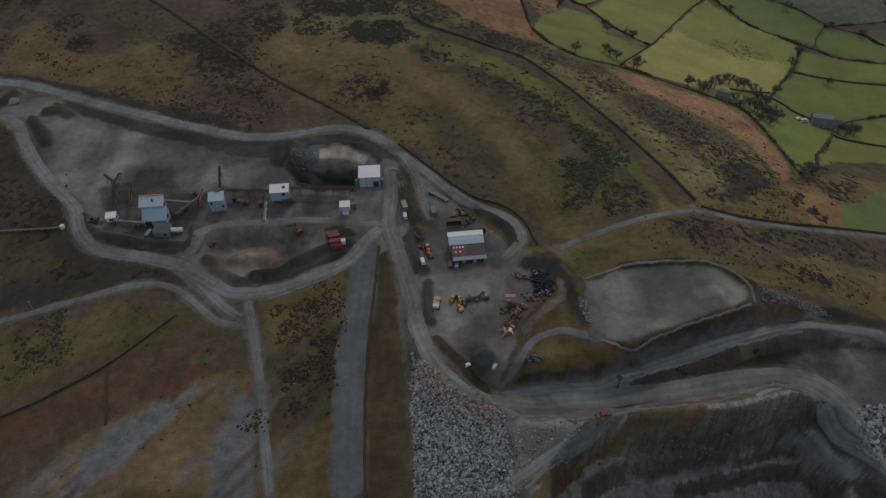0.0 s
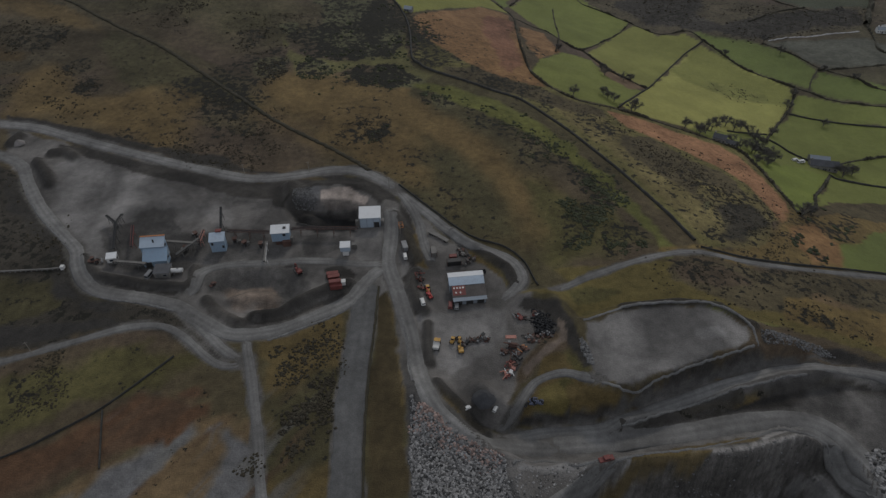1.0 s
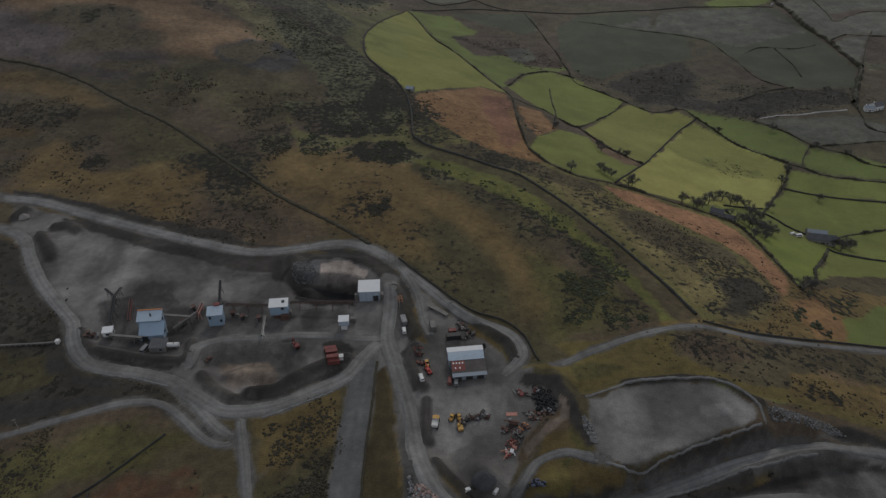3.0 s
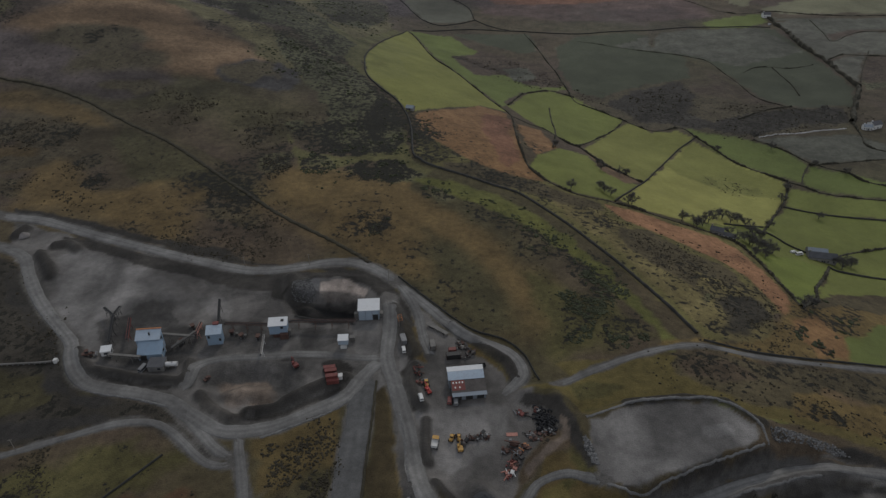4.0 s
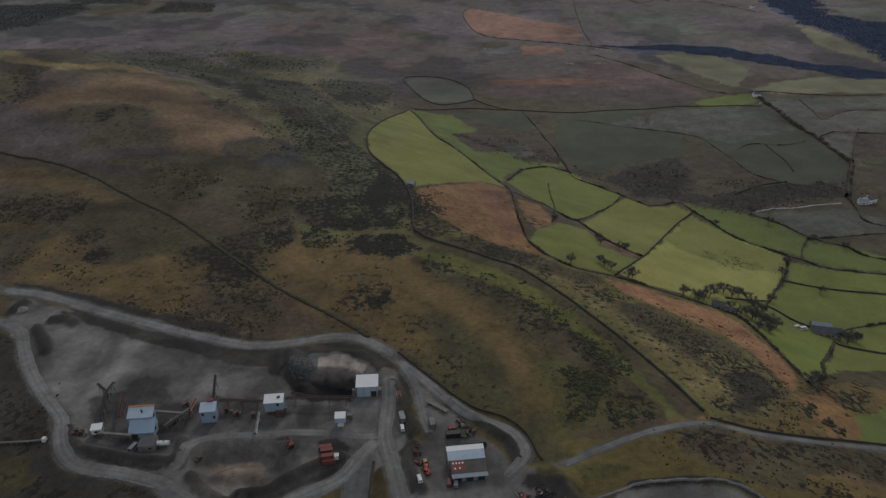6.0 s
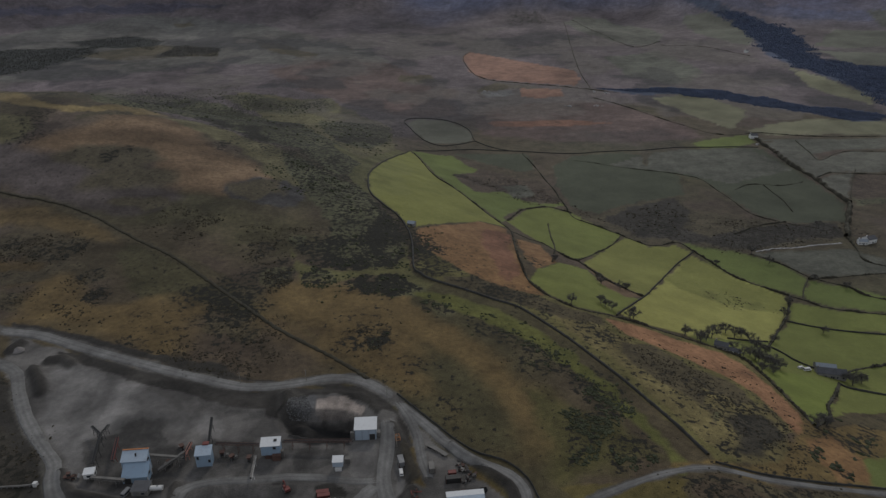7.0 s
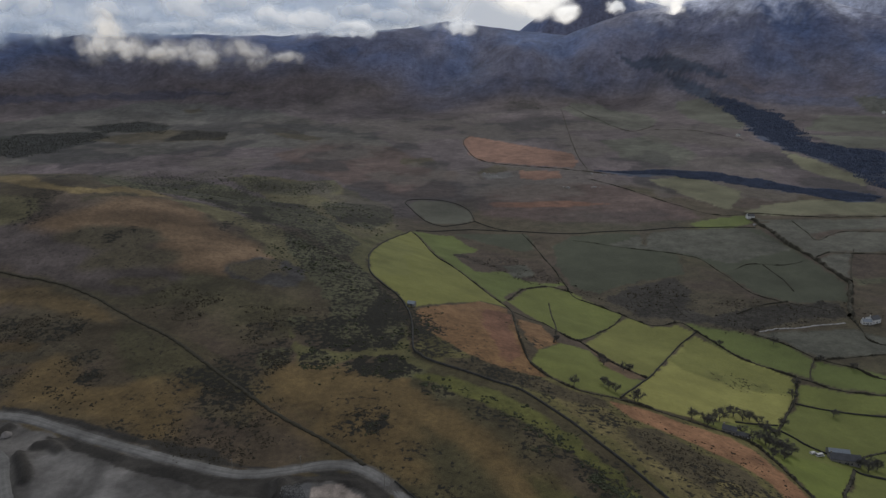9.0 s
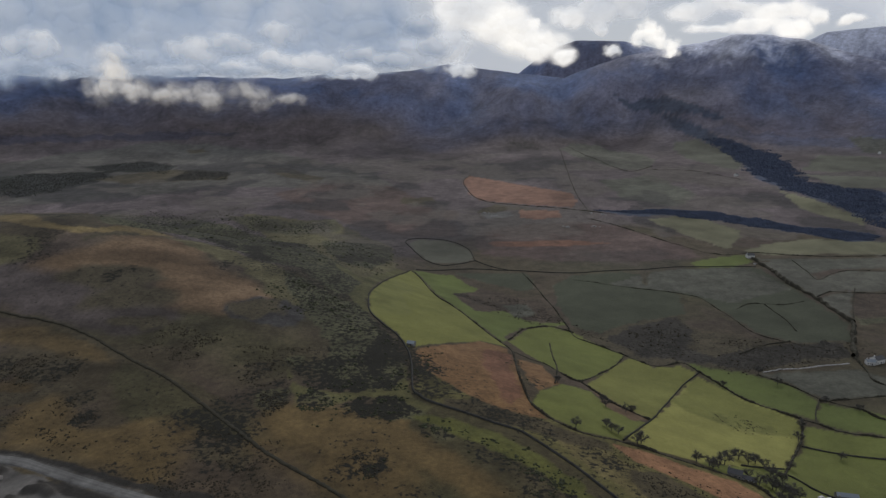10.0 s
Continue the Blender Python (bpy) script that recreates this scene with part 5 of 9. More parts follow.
boundary("hedge", 1.8, 3.2, (66, 1888), (44, 1785), (61, 1600), (85, 1525), (141, 1469), (258, 1393), (302, 1366), (354, 1332))
boundary("hedge", 1.4, 2.6, (625, 1967), (732, 1908), (785, 1726))
boundary("pale_bank", 0.8, 3, (298.8, 567), (318.5, 572.4), (342.4, 576.4), (362.3, 582.8), (393.3, 588.6))
THICKETS = []


def growth_patch(name, count, size, *corners):
    THICKETS.append((name, count, size, list(corners)))


growth_patch("gorse_bushes", 195, 1.43, (69.2, 274.4), (84.6, 263.5), (89.7, 247), (79.4, 240.3), (69.3, 259))
growth_patch("gorse_bushes", 195, 1.3, (54.7, 245.6), (74.1, 240.9), (70.7, 224.3), (52.8, 207.5), (57.9, 224.2))
growth_patch("gorse_bushes", 285, 1.43, (75.9, 230.4), (91.1, 233.5), (96.2, 221.5), (90.9, 213.4), (71.9, 205.9), (71.7, 216.7))
growth_patch("gorse_bushes", 90, 1.17, (35.8, 296.7), (54.2, 295.1), (68.1, 285.3), (60.2, 273.3), (43.1, 277.6))
growth_patch("heather_clumps", 240, 1.17, (-65.6, 155), (-43.4, 167.9), (-38.4, 140.4), (-41.9, 130.5), (-58.7, 140.4))
growth_patch("heather_clumps", 240, 1.3, (-56.5, 128.1), (-40.8, 137.9), (-37.1, 119), (-42.4, 112.4), (-52.8, 107.2))
growth_patch("heather_clumps", 195, 1.04, (-124.9, 307.1), (-95.1, 313), (-79, 290.9), (-101.1, 268.5), (-123.7, 278.5))
growth_patch("heather_clumps", 195, 1.17, (-219.7, 265.8), (-193.9, 239.3), (-166.4, 211.4), (-155.4, 190.3), (-183, 215), (-206.3, 243.2))
growth_patch("heather_clumps", 150, 0.91, (-167.3, 153.5), (-148.2, 157.2), (-137.8, 133.1), (-151.1, 129.3))
growth_patch("heather_clumps", 50, 1.04, (-76.4, 128.1), (-90.4, 108.2), (-104.4, 85.4), (-110.5, 87.4), (-94.8, 110.3), (-81, 130.5))
growth_patch("heather_clumps", 60, 1.04, (-65.2, 108.2), (-60.9, 110.3), (-57.7, 96.2), (-59.6, 90.6))
growth_patch("heather_clumps", 135, 1.04, (97.1, 202.6), (153.5, 202.3), (198, 198.6), (189.6, 185.1), (122.4, 188.3))
growth_patch("heather_clumps", 70, 1, (100.1, 203), (123.7, 207.1), (153.9, 201.4), (191.5, 200.1), (185.6, 191.5), (150.5, 195), (120.2, 192.2))
growth_patch("gorse_bushes", 6, 2.2, (177.4, 224.7), (185.6, 227.2), (178.3, 214.8), (170.6, 212.9))
growth_patch("gorse_bushes", 5, 2.6, (169.2, 233.7), (176, 238.2), (172.4, 230), (166.5, 227.6))
growth_patch("gorse_bushes", 5, 2.6, (174, 226.8), (181.1, 231.6), (176, 222.1), (170.8, 219.9))
growth_patch("gorse_bushes", 6, 2.6, (174.4, 218.3), (182.7, 224), (179.3, 216.2), (172.3, 212.7))
growth_patch("gorse_bushes", 6, 2.6, (181.5, 255.7), (194.5, 268.9), (207.6, 277.2), (190.8, 256.6), (181, 250.2))
growth_patch("gorse_bushes", 4, 2.4, (209.2, 257.9), (220.3, 265), (212.8, 255), (206.8, 252.6))
growth_patch("heather_clumps", 110, 1.1, (87.1, 197.2), (101.2, 204.6), (128.7, 193.1), (143.3, 188.1), (157.9, 170.9), (136.7, 174.4), (106.6, 184.6))
growth_patch("heather_clumps", 90, 1, (128, 209.5), (160.6, 222.5), (155.2, 212), (136.4, 211))
growth_patch("heather_clumps", 70, 1, (145, 181.7), (173.4, 173.4), (165.1, 160.3), (142.4, 172))
growth_patch("gorse_bushes", 150, 1.4, (-8.9, 358.5), (5.3, 365), (6.8, 338.9), (-3.2, 333.3))
growth_patch("gorse_bushes", 330, 1.4, (10.3, 347.7), (25.5, 341), (40.2, 334.3), (53.5, 321), (64.3, 307.4), (60.5, 295.8), (44.4, 297.6), (32.9, 305.8), (20.9, 314.6), (12.3, 330.5))
growth_patch("gorse_bushes", 330, 1.4, (52.3, 300.2), (71.4, 295.3), (79.7, 284.5), (88.1, 265.4), (92.1, 245.3), (82.5, 238.8), (72.9, 247.5), (67.5, 260.2), (57.7, 276))
growth_patch("gorse_bushes", 60, 1.3, (-15.8, 352.7), (-8.9, 356.3), (-5.1, 342.3), (-11.8, 338.7))
growth_patch("gorse_bushes", 40, 1.2, (-41.8, 306.6), (-30.1, 315.8), (-32.2, 303.8), (-39.3, 298.3))
growth_patch("heather_clumps", 50, 1.2, (20.8, 312.7), (35.6, 301.4), (51.1, 280.5), (58.8, 257.5), (48.5, 261.7), (31.2, 285.2))
growth_patch("gorse_bushes", 1100, 1.7, (-163.7, 628.7), (-123.4, 593.6), (-98.4, 570.3), (-76.2, 559.4), (-57.5, 516.8), (-43.9, 491.8), (-35.4, 462.8), (-29.4, 436.6), (-29.7, 417), (-34.2, 401.8), (-48.4, 396.2), (-72.2, 400.8), (-86.9, 413.5), (-95.1, 431.6), (-83.4, 445.9), (-90.7, 469.5), (-103, 495.7), (-116.7, 518.4), (-131, 552.6), (-148.5, 574.6))
growth_patch("gorse_bushes", 900, 2.2, (-630, 1325), (-506, 1289), (-365, 1172), (-288, 1112), (-181, 829), (-134, 747), (-105.3, 698.3), (-85.8, 634.5), (-90.5, 595.3), (-101.2, 581.6), (-126.8, 611.3), (-174.2, 648.4), (-208.6, 668.3), (-269.2, 690.9), (-325.2, 684.8))
growth_patch("gorse_bushes", 200, 2.2, (-224, 1120), (-168, 1111), (-95, 1068), (-86, 958), (-95, 786), (-121, 760), (-160, 835))
growth_patch("gorse_bushes", 260, 2.2, (-461, 1327), (-401, 1341), (-328, 1283), (-232, 1316), (-203, 1203), (-280, 1169), (-372, 1199))
growth_patch("gorse_bushes", 120, 1.4, (-94.6, 387.4), (-86.9, 396.3), (-74.8, 392.9), (-70.3, 377), (-70.6, 367.7), (-86.8, 367.2), (-93.8, 375))
growth_patch("gorse_bushes", 110, 1.3, (-86.3, 359.7), (-67.1, 368.7), (-54, 379.2), (-45.3, 374.4), (-46.7, 363.7), (-63.8, 358.7), (-79.2, 355.9))
growth_patch("gorse_bushes", 120, 1.3, (-43.9, 381.9), (-39.9, 388.2), (-30.5, 388.4), (-18.6, 376), (-12.8, 369), (-17.9, 361.2), (-33.7, 358.9), (-42.3, 366.8))
growth_patch("heather_clumps", 90, 1.4, (-123.7, 390.3), (-110.1, 397.1), (-101.3, 395.7), (-99.2, 374.5), (-109.5, 364.4), (-118.5, 374))
growth_patch("heather_clumps", 120, 1.3, (-152.7, 451.8), (-104.9, 458.5), (-99.8, 422.2), (-111.8, 404.1), (-134.6, 402.1))
growth_patch("heather_clumps", 160, 1.3, (-317.4, 422.6), (-260.9, 430.3), (-250.5, 409.1), (-262.3, 394.3), (-298.7, 391.7))
growth_patch("heather_clumps", 160, 1.2, (-237.8, 343.4), (-244.6, 362.1), (-239, 386), (-221.7, 389.3), (-207.9, 352.7), (-220.2, 336.3))
growth_patch("heather_clumps", 120, 1.2, (-278.5, 359), (-257, 355.7), (-229.1, 334), (-199.2, 327.9), (-237.3, 325), (-264.5, 336.8))
growth_patch("heather_clumps", 160, 1.2, (-140.1, 348.4), (-94.3, 330.4), (-94.9, 295.1), (-132.1, 305.7))
growth_patch("heather_clumps", 120, 1.2, (-63.6, 306.2), (-28.1, 331.6), (-28.9, 301), (-54.8, 290))
growth_patch("heather_clumps", 180, 1.3, (-225, 442.1), (-217.4, 477.4), (-169.8, 466.4), (-179.8, 420.5))
growth_patch("heather_clumps", 160, 1.2, (-167.5, 294.4), (-144.5, 305.7), (-105.4, 279.7), (-130, 275.4))
growth_patch("heather_clumps", 400, 1.1, (-4.1, 391.7), (24.6, 393.4), (77, 361.4), (111.2, 327.2), (99.2, 307.8), (73.1, 339.3), (23.3, 365.1))
growth_patch("heather_clumps", 620, 1.1, (103.5, 323.9), (139.9, 304.2), (162.4, 270.8), (170.2, 257.8), (152.1, 234.1), (128.9, 228.9), (128.5, 259.9), (100.5, 289.6))
growth_patch("gorse_bushes", 60, 1.2, (36.5, 491.8), (62.3, 490.6), (61.2, 441.4), (73.3, 436.2), (73.4, 467.4), (58.8, 502.8), (44.6, 506.7))
growth_patch("heather_clumps", 90, 1.1, (115.7, 355.7), (144.4, 343.6), (172.8, 311.7), (179.6, 264), (170.2, 257.8), (162.6, 303.9), (132, 328.2))
growth_patch("heather_clumps", 150, 1.1, (190.9, 471.4), (222.5, 479.2), (253.8, 454.4), (263.2, 445.7), (238, 440.1), (205.3, 448.3))
growth_patch("heather_clumps", 260, 1.9, (140.2, 676.3), (163.5, 638.3), (232.4, 592.4), (257.3, 640.4), (273, 715), (222.5, 699.4), (200.3, 640.8), (167.6, 656.6))
growth_patch("heather_clumps", 200, 1.9, (8, 762), (83, 813), (138, 701), (97.4, 690.3), (61, 716))
growth_patch("heather_clumps", 200, 1.9, (309, 641.7), (422.8, 641), (407.9, 604.3), (301.6, 570.9), (256.7, 581.8))
growth_patch("gorse_bushes", 16, 2.4, (179.5, 258.8), (198.7, 271), (181.5, 243), (165.2, 229.3))
growth_patch("gorse_bushes", 10, 2.4, (198.2, 258.2), (230.6, 276.5), (202.3, 236.8), (184.8, 235.2))
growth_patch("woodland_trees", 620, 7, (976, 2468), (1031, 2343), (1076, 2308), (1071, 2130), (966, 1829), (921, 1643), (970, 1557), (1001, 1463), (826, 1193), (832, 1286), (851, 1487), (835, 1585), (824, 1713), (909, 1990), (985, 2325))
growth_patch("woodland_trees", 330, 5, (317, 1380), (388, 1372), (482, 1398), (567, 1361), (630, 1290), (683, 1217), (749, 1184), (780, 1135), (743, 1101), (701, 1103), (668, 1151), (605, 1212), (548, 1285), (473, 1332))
growth_patch("plantation_trees", 150, 4.5, (-1203, 1710), (-1169, 1802), (-1054, 1854), (-979, 1902), (-945, 1684), (-963, 1562), (-1009, 1502), (-1070, 1513))
growth_patch("plantation_trees", 70, 4.2, (-1102, 1942), (-975, 2078), (-843, 1982), (-830, 1867), (-953, 1884), (-1039, 1888))
growth_patch("plantation_trees", 50, 4, (219, 2597), (385, 2654), (361, 2402), (227, 2310))
growth_patch("plantation_trees", 70, 4, (-783, 1918), (-640, 1896), (-623, 1793), (-768, 1761))
TREES_FARM = [(168, 355.3), (175.6, 364.6), (183, 374.5), (193, 382.6), (197.2, 377.8), (204.8, 383.7), (207.8, 378.1), (206.2, 366.7), (183.5, 349.8), (186.4, 341.7), (193.6, 347.5), (196.6, 341.6), (197.4, 335.8), (199.1, 332.2), (205.5, 340.1), (209.7, 358.3), (230.5, 387.8), (162.5, 351), (205.9, 359.8), (194.6, 341.9), (190.3, 324.7), (198, 325.9), (208.1, 336.8), (253, 340.4), (254.7, 335.1)]
TREES_FIELD = [(107.5, 378.5), (111.2, 375.1), (105.6, 383.5), (120.8, 365.7), (123.5, 367.2), (154.7, 357.4), (162.3, 356), (282.2, 415.7), (262.5, 343.6), (264.7, 341.3), (188.2, 262.6), (195.9, 266.4)]
TREES_FAR = [(299.4, 540.3), (341.8, 489.9), (322.6, 505.7), (279, 462.9), (137.9, 434.4), (131.3, 429.4), (117.3, 443), (117.1, 431.2), (264.9, 440.3), (83.5, 372.4), (249.7, 537.9), (88.1, 467.7), (292.8, 563.3), (391.2, 628.9)]
CRUSHER = [(-124.3, 200.3)]
SCREEN_HOUSE = [(-98.8, 209.7)]
TRANSFER = [(-71.9, 214.3)]
STONE_SHED = [(-33.5, 226.5)]
WORKSHOP = [(10.4, 178.9)]
WEIGH_HOUSE = [(-42.7, 207.3)]
HUT = [(-142.3, 201)]
LOW_STORE = [(-118.8, 193.5)]
TANK = [(-113.1, 196.3)]
STORE_TRUCK = [(-124.4, 194.5)]
BELTS = [(-141.1, 200.4), (-126.6, 198.6), (-122.1, 210.6), (-107.3, 210.7), (-116.7, 206.2), (-107.5, 212.2), (-106.8, 210.7), (-109.2, 222.8), (-142.5, 205.7), (-149.1, 224.8), (-156.1, 231), (-149.3, 224.8), (-149.3, 231.9), (-148.9, 224.4), (-136, 208.4), (-141.2, 223.6), (-68.2, 220.9), (-38.4, 220.8), (-75.7, 198.1), (-78.8, 214.5), (-100.2, 220.9), (-103.7, 235), (-96.7, 218.9), (-77.5, 218.3)]
CONTAINERS = [(-45, 184.8), (-45.5, 186), (-47.2, 192.3), (-48.1, 194.7)]
WHITE_BOX = [(-41.3, 186.8)]
RED_DIGGER = [(-61.6, 196.7)]
SKIP_LORRY = [(-96.5, 189.7)]
DUMP_TRUCK = [(-2.4, 156.6)]
DIGGER = [(6.7, 153.5)]
LOADERS = [(3.7, 159.1), (6.3, 159.4)]
SCRAP_LINE = [(8.3, 158.1), (10.9, 158.9), (13.8, 159.7), (16.2, 160.4)]
PINK_PLATE = [(26.2, 161.3)]
CRAWLER = [(26.1, 155.6)]
SCRAPS = [(23.8, 143.2), (24.8, 147), (27.8, 150.8), (30.1, 153.4), (33.8, 157.8), (37.3, 160.2), (40.3, 161.3), (27, 148.6), (33.1, 160.5), (23.4, 153)]
TYRES = [(37.8, 169.4), (38.8, 166.6), (40.2, 164.1), (41.7, 166.1), (39.9, 168.5), (37.1, 171.7), (40.9, 162.9), (37.8, 163.9)]
RED_BITS = [(29.6, 171.8), (36.7, 172.3), (31.8, 170.5)]
TELEHANDLER = [(-5.6, 182)]
YELLOW_LOADER = [(-6.4, 186.6)]
YARD_SCRAP = [(-10.3, 194.8), (-9.5, 191.4), (-10.9, 191.9), (-9, 187.2)]
WHITE_VAN = [(-8.2, 176.5), (-16.6, 206.2)]
TRAILER = [(-17, 211.4)]
FLATBED = [(-2.1, 219.9)]
YARD_BOX = [(-4.2, 208.9), (4.7, 202.4)]
YARD_HEAP = [(8.5, 208.2), (10.3, 202.5), (11.9, 206.6), (7.8, 211.2)]
ORANGE_FRAME = [(-19.3, 224.6)]
SKIP = [(16.7, 197.3)]
PARKED = [(18.2, 128.6), (8.3, 127.2), (3, 177.6), (5.5, 177)]
PICKUP = [(53.1, 109.4)]
BLUE_TYRES = [(32.4, 131.5), (33.8, 131.1), (31, 131)]
PIPE = [(-195.7, 198.1), (-163.6, 199.4)]
POLES = [(-159.5, 157.7), (-68.5, 269.9), (-101, 267.6), (-160, 158.8), (-19.4, 220.9), (-26.8, 257)]
FARM_BARN = [(244.5, 343.5)]
FARM_HOUSE = [(174.5, 347.7)]
FARM_SHED = [(181.5, 344.3)]
FARM_CARS = [(227.3, 346.8), (230.9, 345.4), (184.5, 344.2)]
RUIN = [(-26.4, 480.6)]
FAR_HOUSE = [(412.9, 588)]
FAR_HOUSES = [(485, 1002), (421.6, 591.4), (800, 1785), (1364, 2054)]
FELL_STONES = [(84, 1376), (101, 1353), (303, 1341), (327, 1330), (233, 1231), (289, 1226), (480, 967)]
RUBBLE_A = [(-11.1, 130.3), (-7.6, 126.7), (3, 116.2), (12.3, 111.4), (20.1, 107.2), (21.2, 101.8), (21.7, 96.2), (22.9, 78.3), (-7.4, 78.3), (-9.7, 96.3), (-11.1, 116.6)]
RUBBLE_B = [(143.5, 116.8), (155.3, 118.4), (162.4, 112.6), (150.4, 88.9), (145.9, 94.6), (142.6, 104)]
RUBBLE_C = [(52.1, 157.2), (53.9, 152.1), (55, 144), (53.3, 142), (51.2, 148.1), (50.5, 154.9)]
RUBBLE_D = [(120.7, 161.8), (129.6, 163.8), (143.4, 157.9), (149.7, 154.5), (132.9, 155), (121.5, 158)]
RUBBLE_E = [(-72.9, 250.5), (-66.7, 258.2), (-61.5, 250.2), (-61.3, 244.4), (-69.1, 243.1), (-72, 244.9)]
RUBBLE_F = [(29.1, 107.3), (40.3, 107.9), (51.4, 107.2), (41.2, 101), (31.5, 96.2), (25.2, 85.1), (21.3, 90.7), (21.2, 101.8)]
RUBBLE_G = [(51.1, 103.4), (78.4, 109.2), (116.7, 117.7), (130.5, 117.1), (123.8, 110.7), (102, 106.1), (77, 100.1), (51, 96)]
DARK_PILE = [(14.3, 130.8)]
PALE_PILE = [(-230, 296.3)]
PLANT = [(-93.3, 216), (-88.5, 213.7), (-81, 213), (-112, 219.8), (-113.6, 210.7)]
OLD_LOADER = [(-150.7, 201.8)]

# ---- the lie of the land ----
def ramp(a, b, v):
    k = np.clip((v - a) / (b - a), 0.0, 1.0)
    return k * k * (3 - 2 * k)


def hash_grid(ix, iy, seed):
    n = (ix * 374761393 + iy * 668265263 + seed * 1442695041) & 0xFFFFFFFF
    n = ((n ^ (n >> 13)) * 1274126177) & 0xFFFFFFFF
    return ((n ^ (n >> 16)) & 0xFFFF) / 65535.0


def lumps(x, y, size, seed=0, octaves=4):
    """Smooth value noise between -1 and 1."""
    total, gain, sum_gain = 0.0, 1.0, 0.0
    for k in range(octaves):
        u, v = x / size + 17.3 * k, y / size - 9.1 * k
        iu, iv = np.floor(u).astype(np.int64), np.floor(v).astype(np.int64)
        fu, fv = u - iu, v - iv
        fu, fv = fu * fu * (3 - 2 * fu), fv * fv * (3 - 2 * fv)
        a, b = hash_grid(iu, iv, seed + k), hash_grid(iu + 1, iv, seed + k)
        c, d = hash_grid(iu, iv + 1, seed + k), hash_grid(iu + 1, iv + 1, seed + k)
        total = total + gain * (a + (b - a) * fu + (c - a) * fv + (a - b - c + d) * fu * fv)
        sum_gain, gain, size = sum_gain + gain, gain * 0.5, size * 0.5
    return total / sum_gain * 2 - 1


def signed_distance(x, y, poly):
    """Metres to the outline of a polygon, negative inside."""
    best = np.full(x.shape, 1e9)
    inside = np.zeros(x.shape, bool)
    for (ax, ay), (bx, by) in zip(poly, poly[1:] + poly[:1]):
        ex, ey = bx - ax, by - ay
        k = np.clip(((x - ax) * ex + (y - ay) * ey) / (ex * ex + ey * ey + 1e-9), 0, 1)
        best = np.minimum(best, (x - ax - k * ex) ** 2 + (y - ay - k * ey) ** 2)
        if ay != by:
            inside ^= ((ay > y) != (by > y)) & (x < (bx - ax) * (y - ay) / (by - ay) + ax)
    return np.where(inside, -1, 1) * np.sqrt(best)


def line_distance(x, y, line):
    best = np.full(x.shape, 1e9)
    for (ax, ay), (bx, by) in zip(line, line[1:]):
        ex, ey = bx - ax, by - ay
        k = np.clip(((x - ax) * ex + (y - ay) * ey) / (ex * ex + ey * ey + 1e-9), 0, 1)
        best = np.minimum(best, (x - ax - k * ex) ** 2 + (y - ay - k * ey) ** 2)
    return np.sqrt(best)


FELL = [(-9, 300), (-0.7, 300), (-0.5, 305), (-0.3, 305), (-0.1, 320), (-0.04, 350), (0.0, 372), (0.06, 345), (0.12, 315), (0.175, 283), (0.225, 360), (0.257, 392), (0.34, 446), (0.42, 484),
        (0.507, 474), (0.56, 420), (0.6, 380), (0.7, 300), (9, 280)]
FELL_BEHIND = [(-9, 230), (0.0, 230), (0.1, 330), (0.15, 500), (0.19, 556), (0.26, 545), (0.34, 470), (0.5, 460), (0.56, 560), (0.64, 575), (0.8, 540), (9, 400)]


def broad(x, y):
    """The hills and the valley, without the quarry."""
    r, side = np.hypot(x, y), x / np.maximum(y, 1.0)
    d = (x + 25) * 0.875 + (y - 480) * 0.484
    z = -62 * np.maximum(ramp(-40, 260, d), ramp(760, 1150, y))
    z = z + 150 * ramp(900, 4200, r)
    z = z + 72 * np.exp(-((x + 440 + 0.25 * (y - 660)) / 250) ** 2 - ((y - 655) / 185) ** 2)
    front = np.interp(side, [a for a, b in FELL], [b for a, b in FELL]) - 75
    behind = np.interp(side, [a for a, b in FELL_BEHIND], [b for a, b in FELL_BEHIND]) - 88
    back = ramp(4050, 4600, r)
    z = z + (front * ramp(2300, 3600, r) ** 1.3 * (1 - 0.6 * ramp(3600, 4000, r))) * (1 - back) + behind * back
    # spurs and gills run down the fells
    gill = np.abs(lumps(side * 3200, r * 0.35, 420, 15, 4))
    z = z + (34 * lumps(x, y, 520, 5, 4) - 105 * gill + 10) * ramp(2150, 3000, r) * ramp(4600, 4100, r) * ramp(0.0, 0.35, np.abs(r - 3600) / 1400 + 0.1)
    # folds across the brown hill
    z = z + 2.6 * lumps(0.8 * x + 0.45 * y, 0.5 * y - 0.25 * x, 44, 6, 4) * ramp(420, 520, r) * ramp(-60, -170, x) * ramp(1000, 760, r)
    z = z + 1.6 * lumps(x, y, 60, 3, 4) * ramp(150, 420, r) + 9 * lumps(x, y, 330, 8, 3) * ramp(900, 1800, r)
    # the slope under the western haul road
    z = z - 8 * ramp(-90, -190, x) * ramp(205, 140, y + 0.18 * (x + 120))
    return z


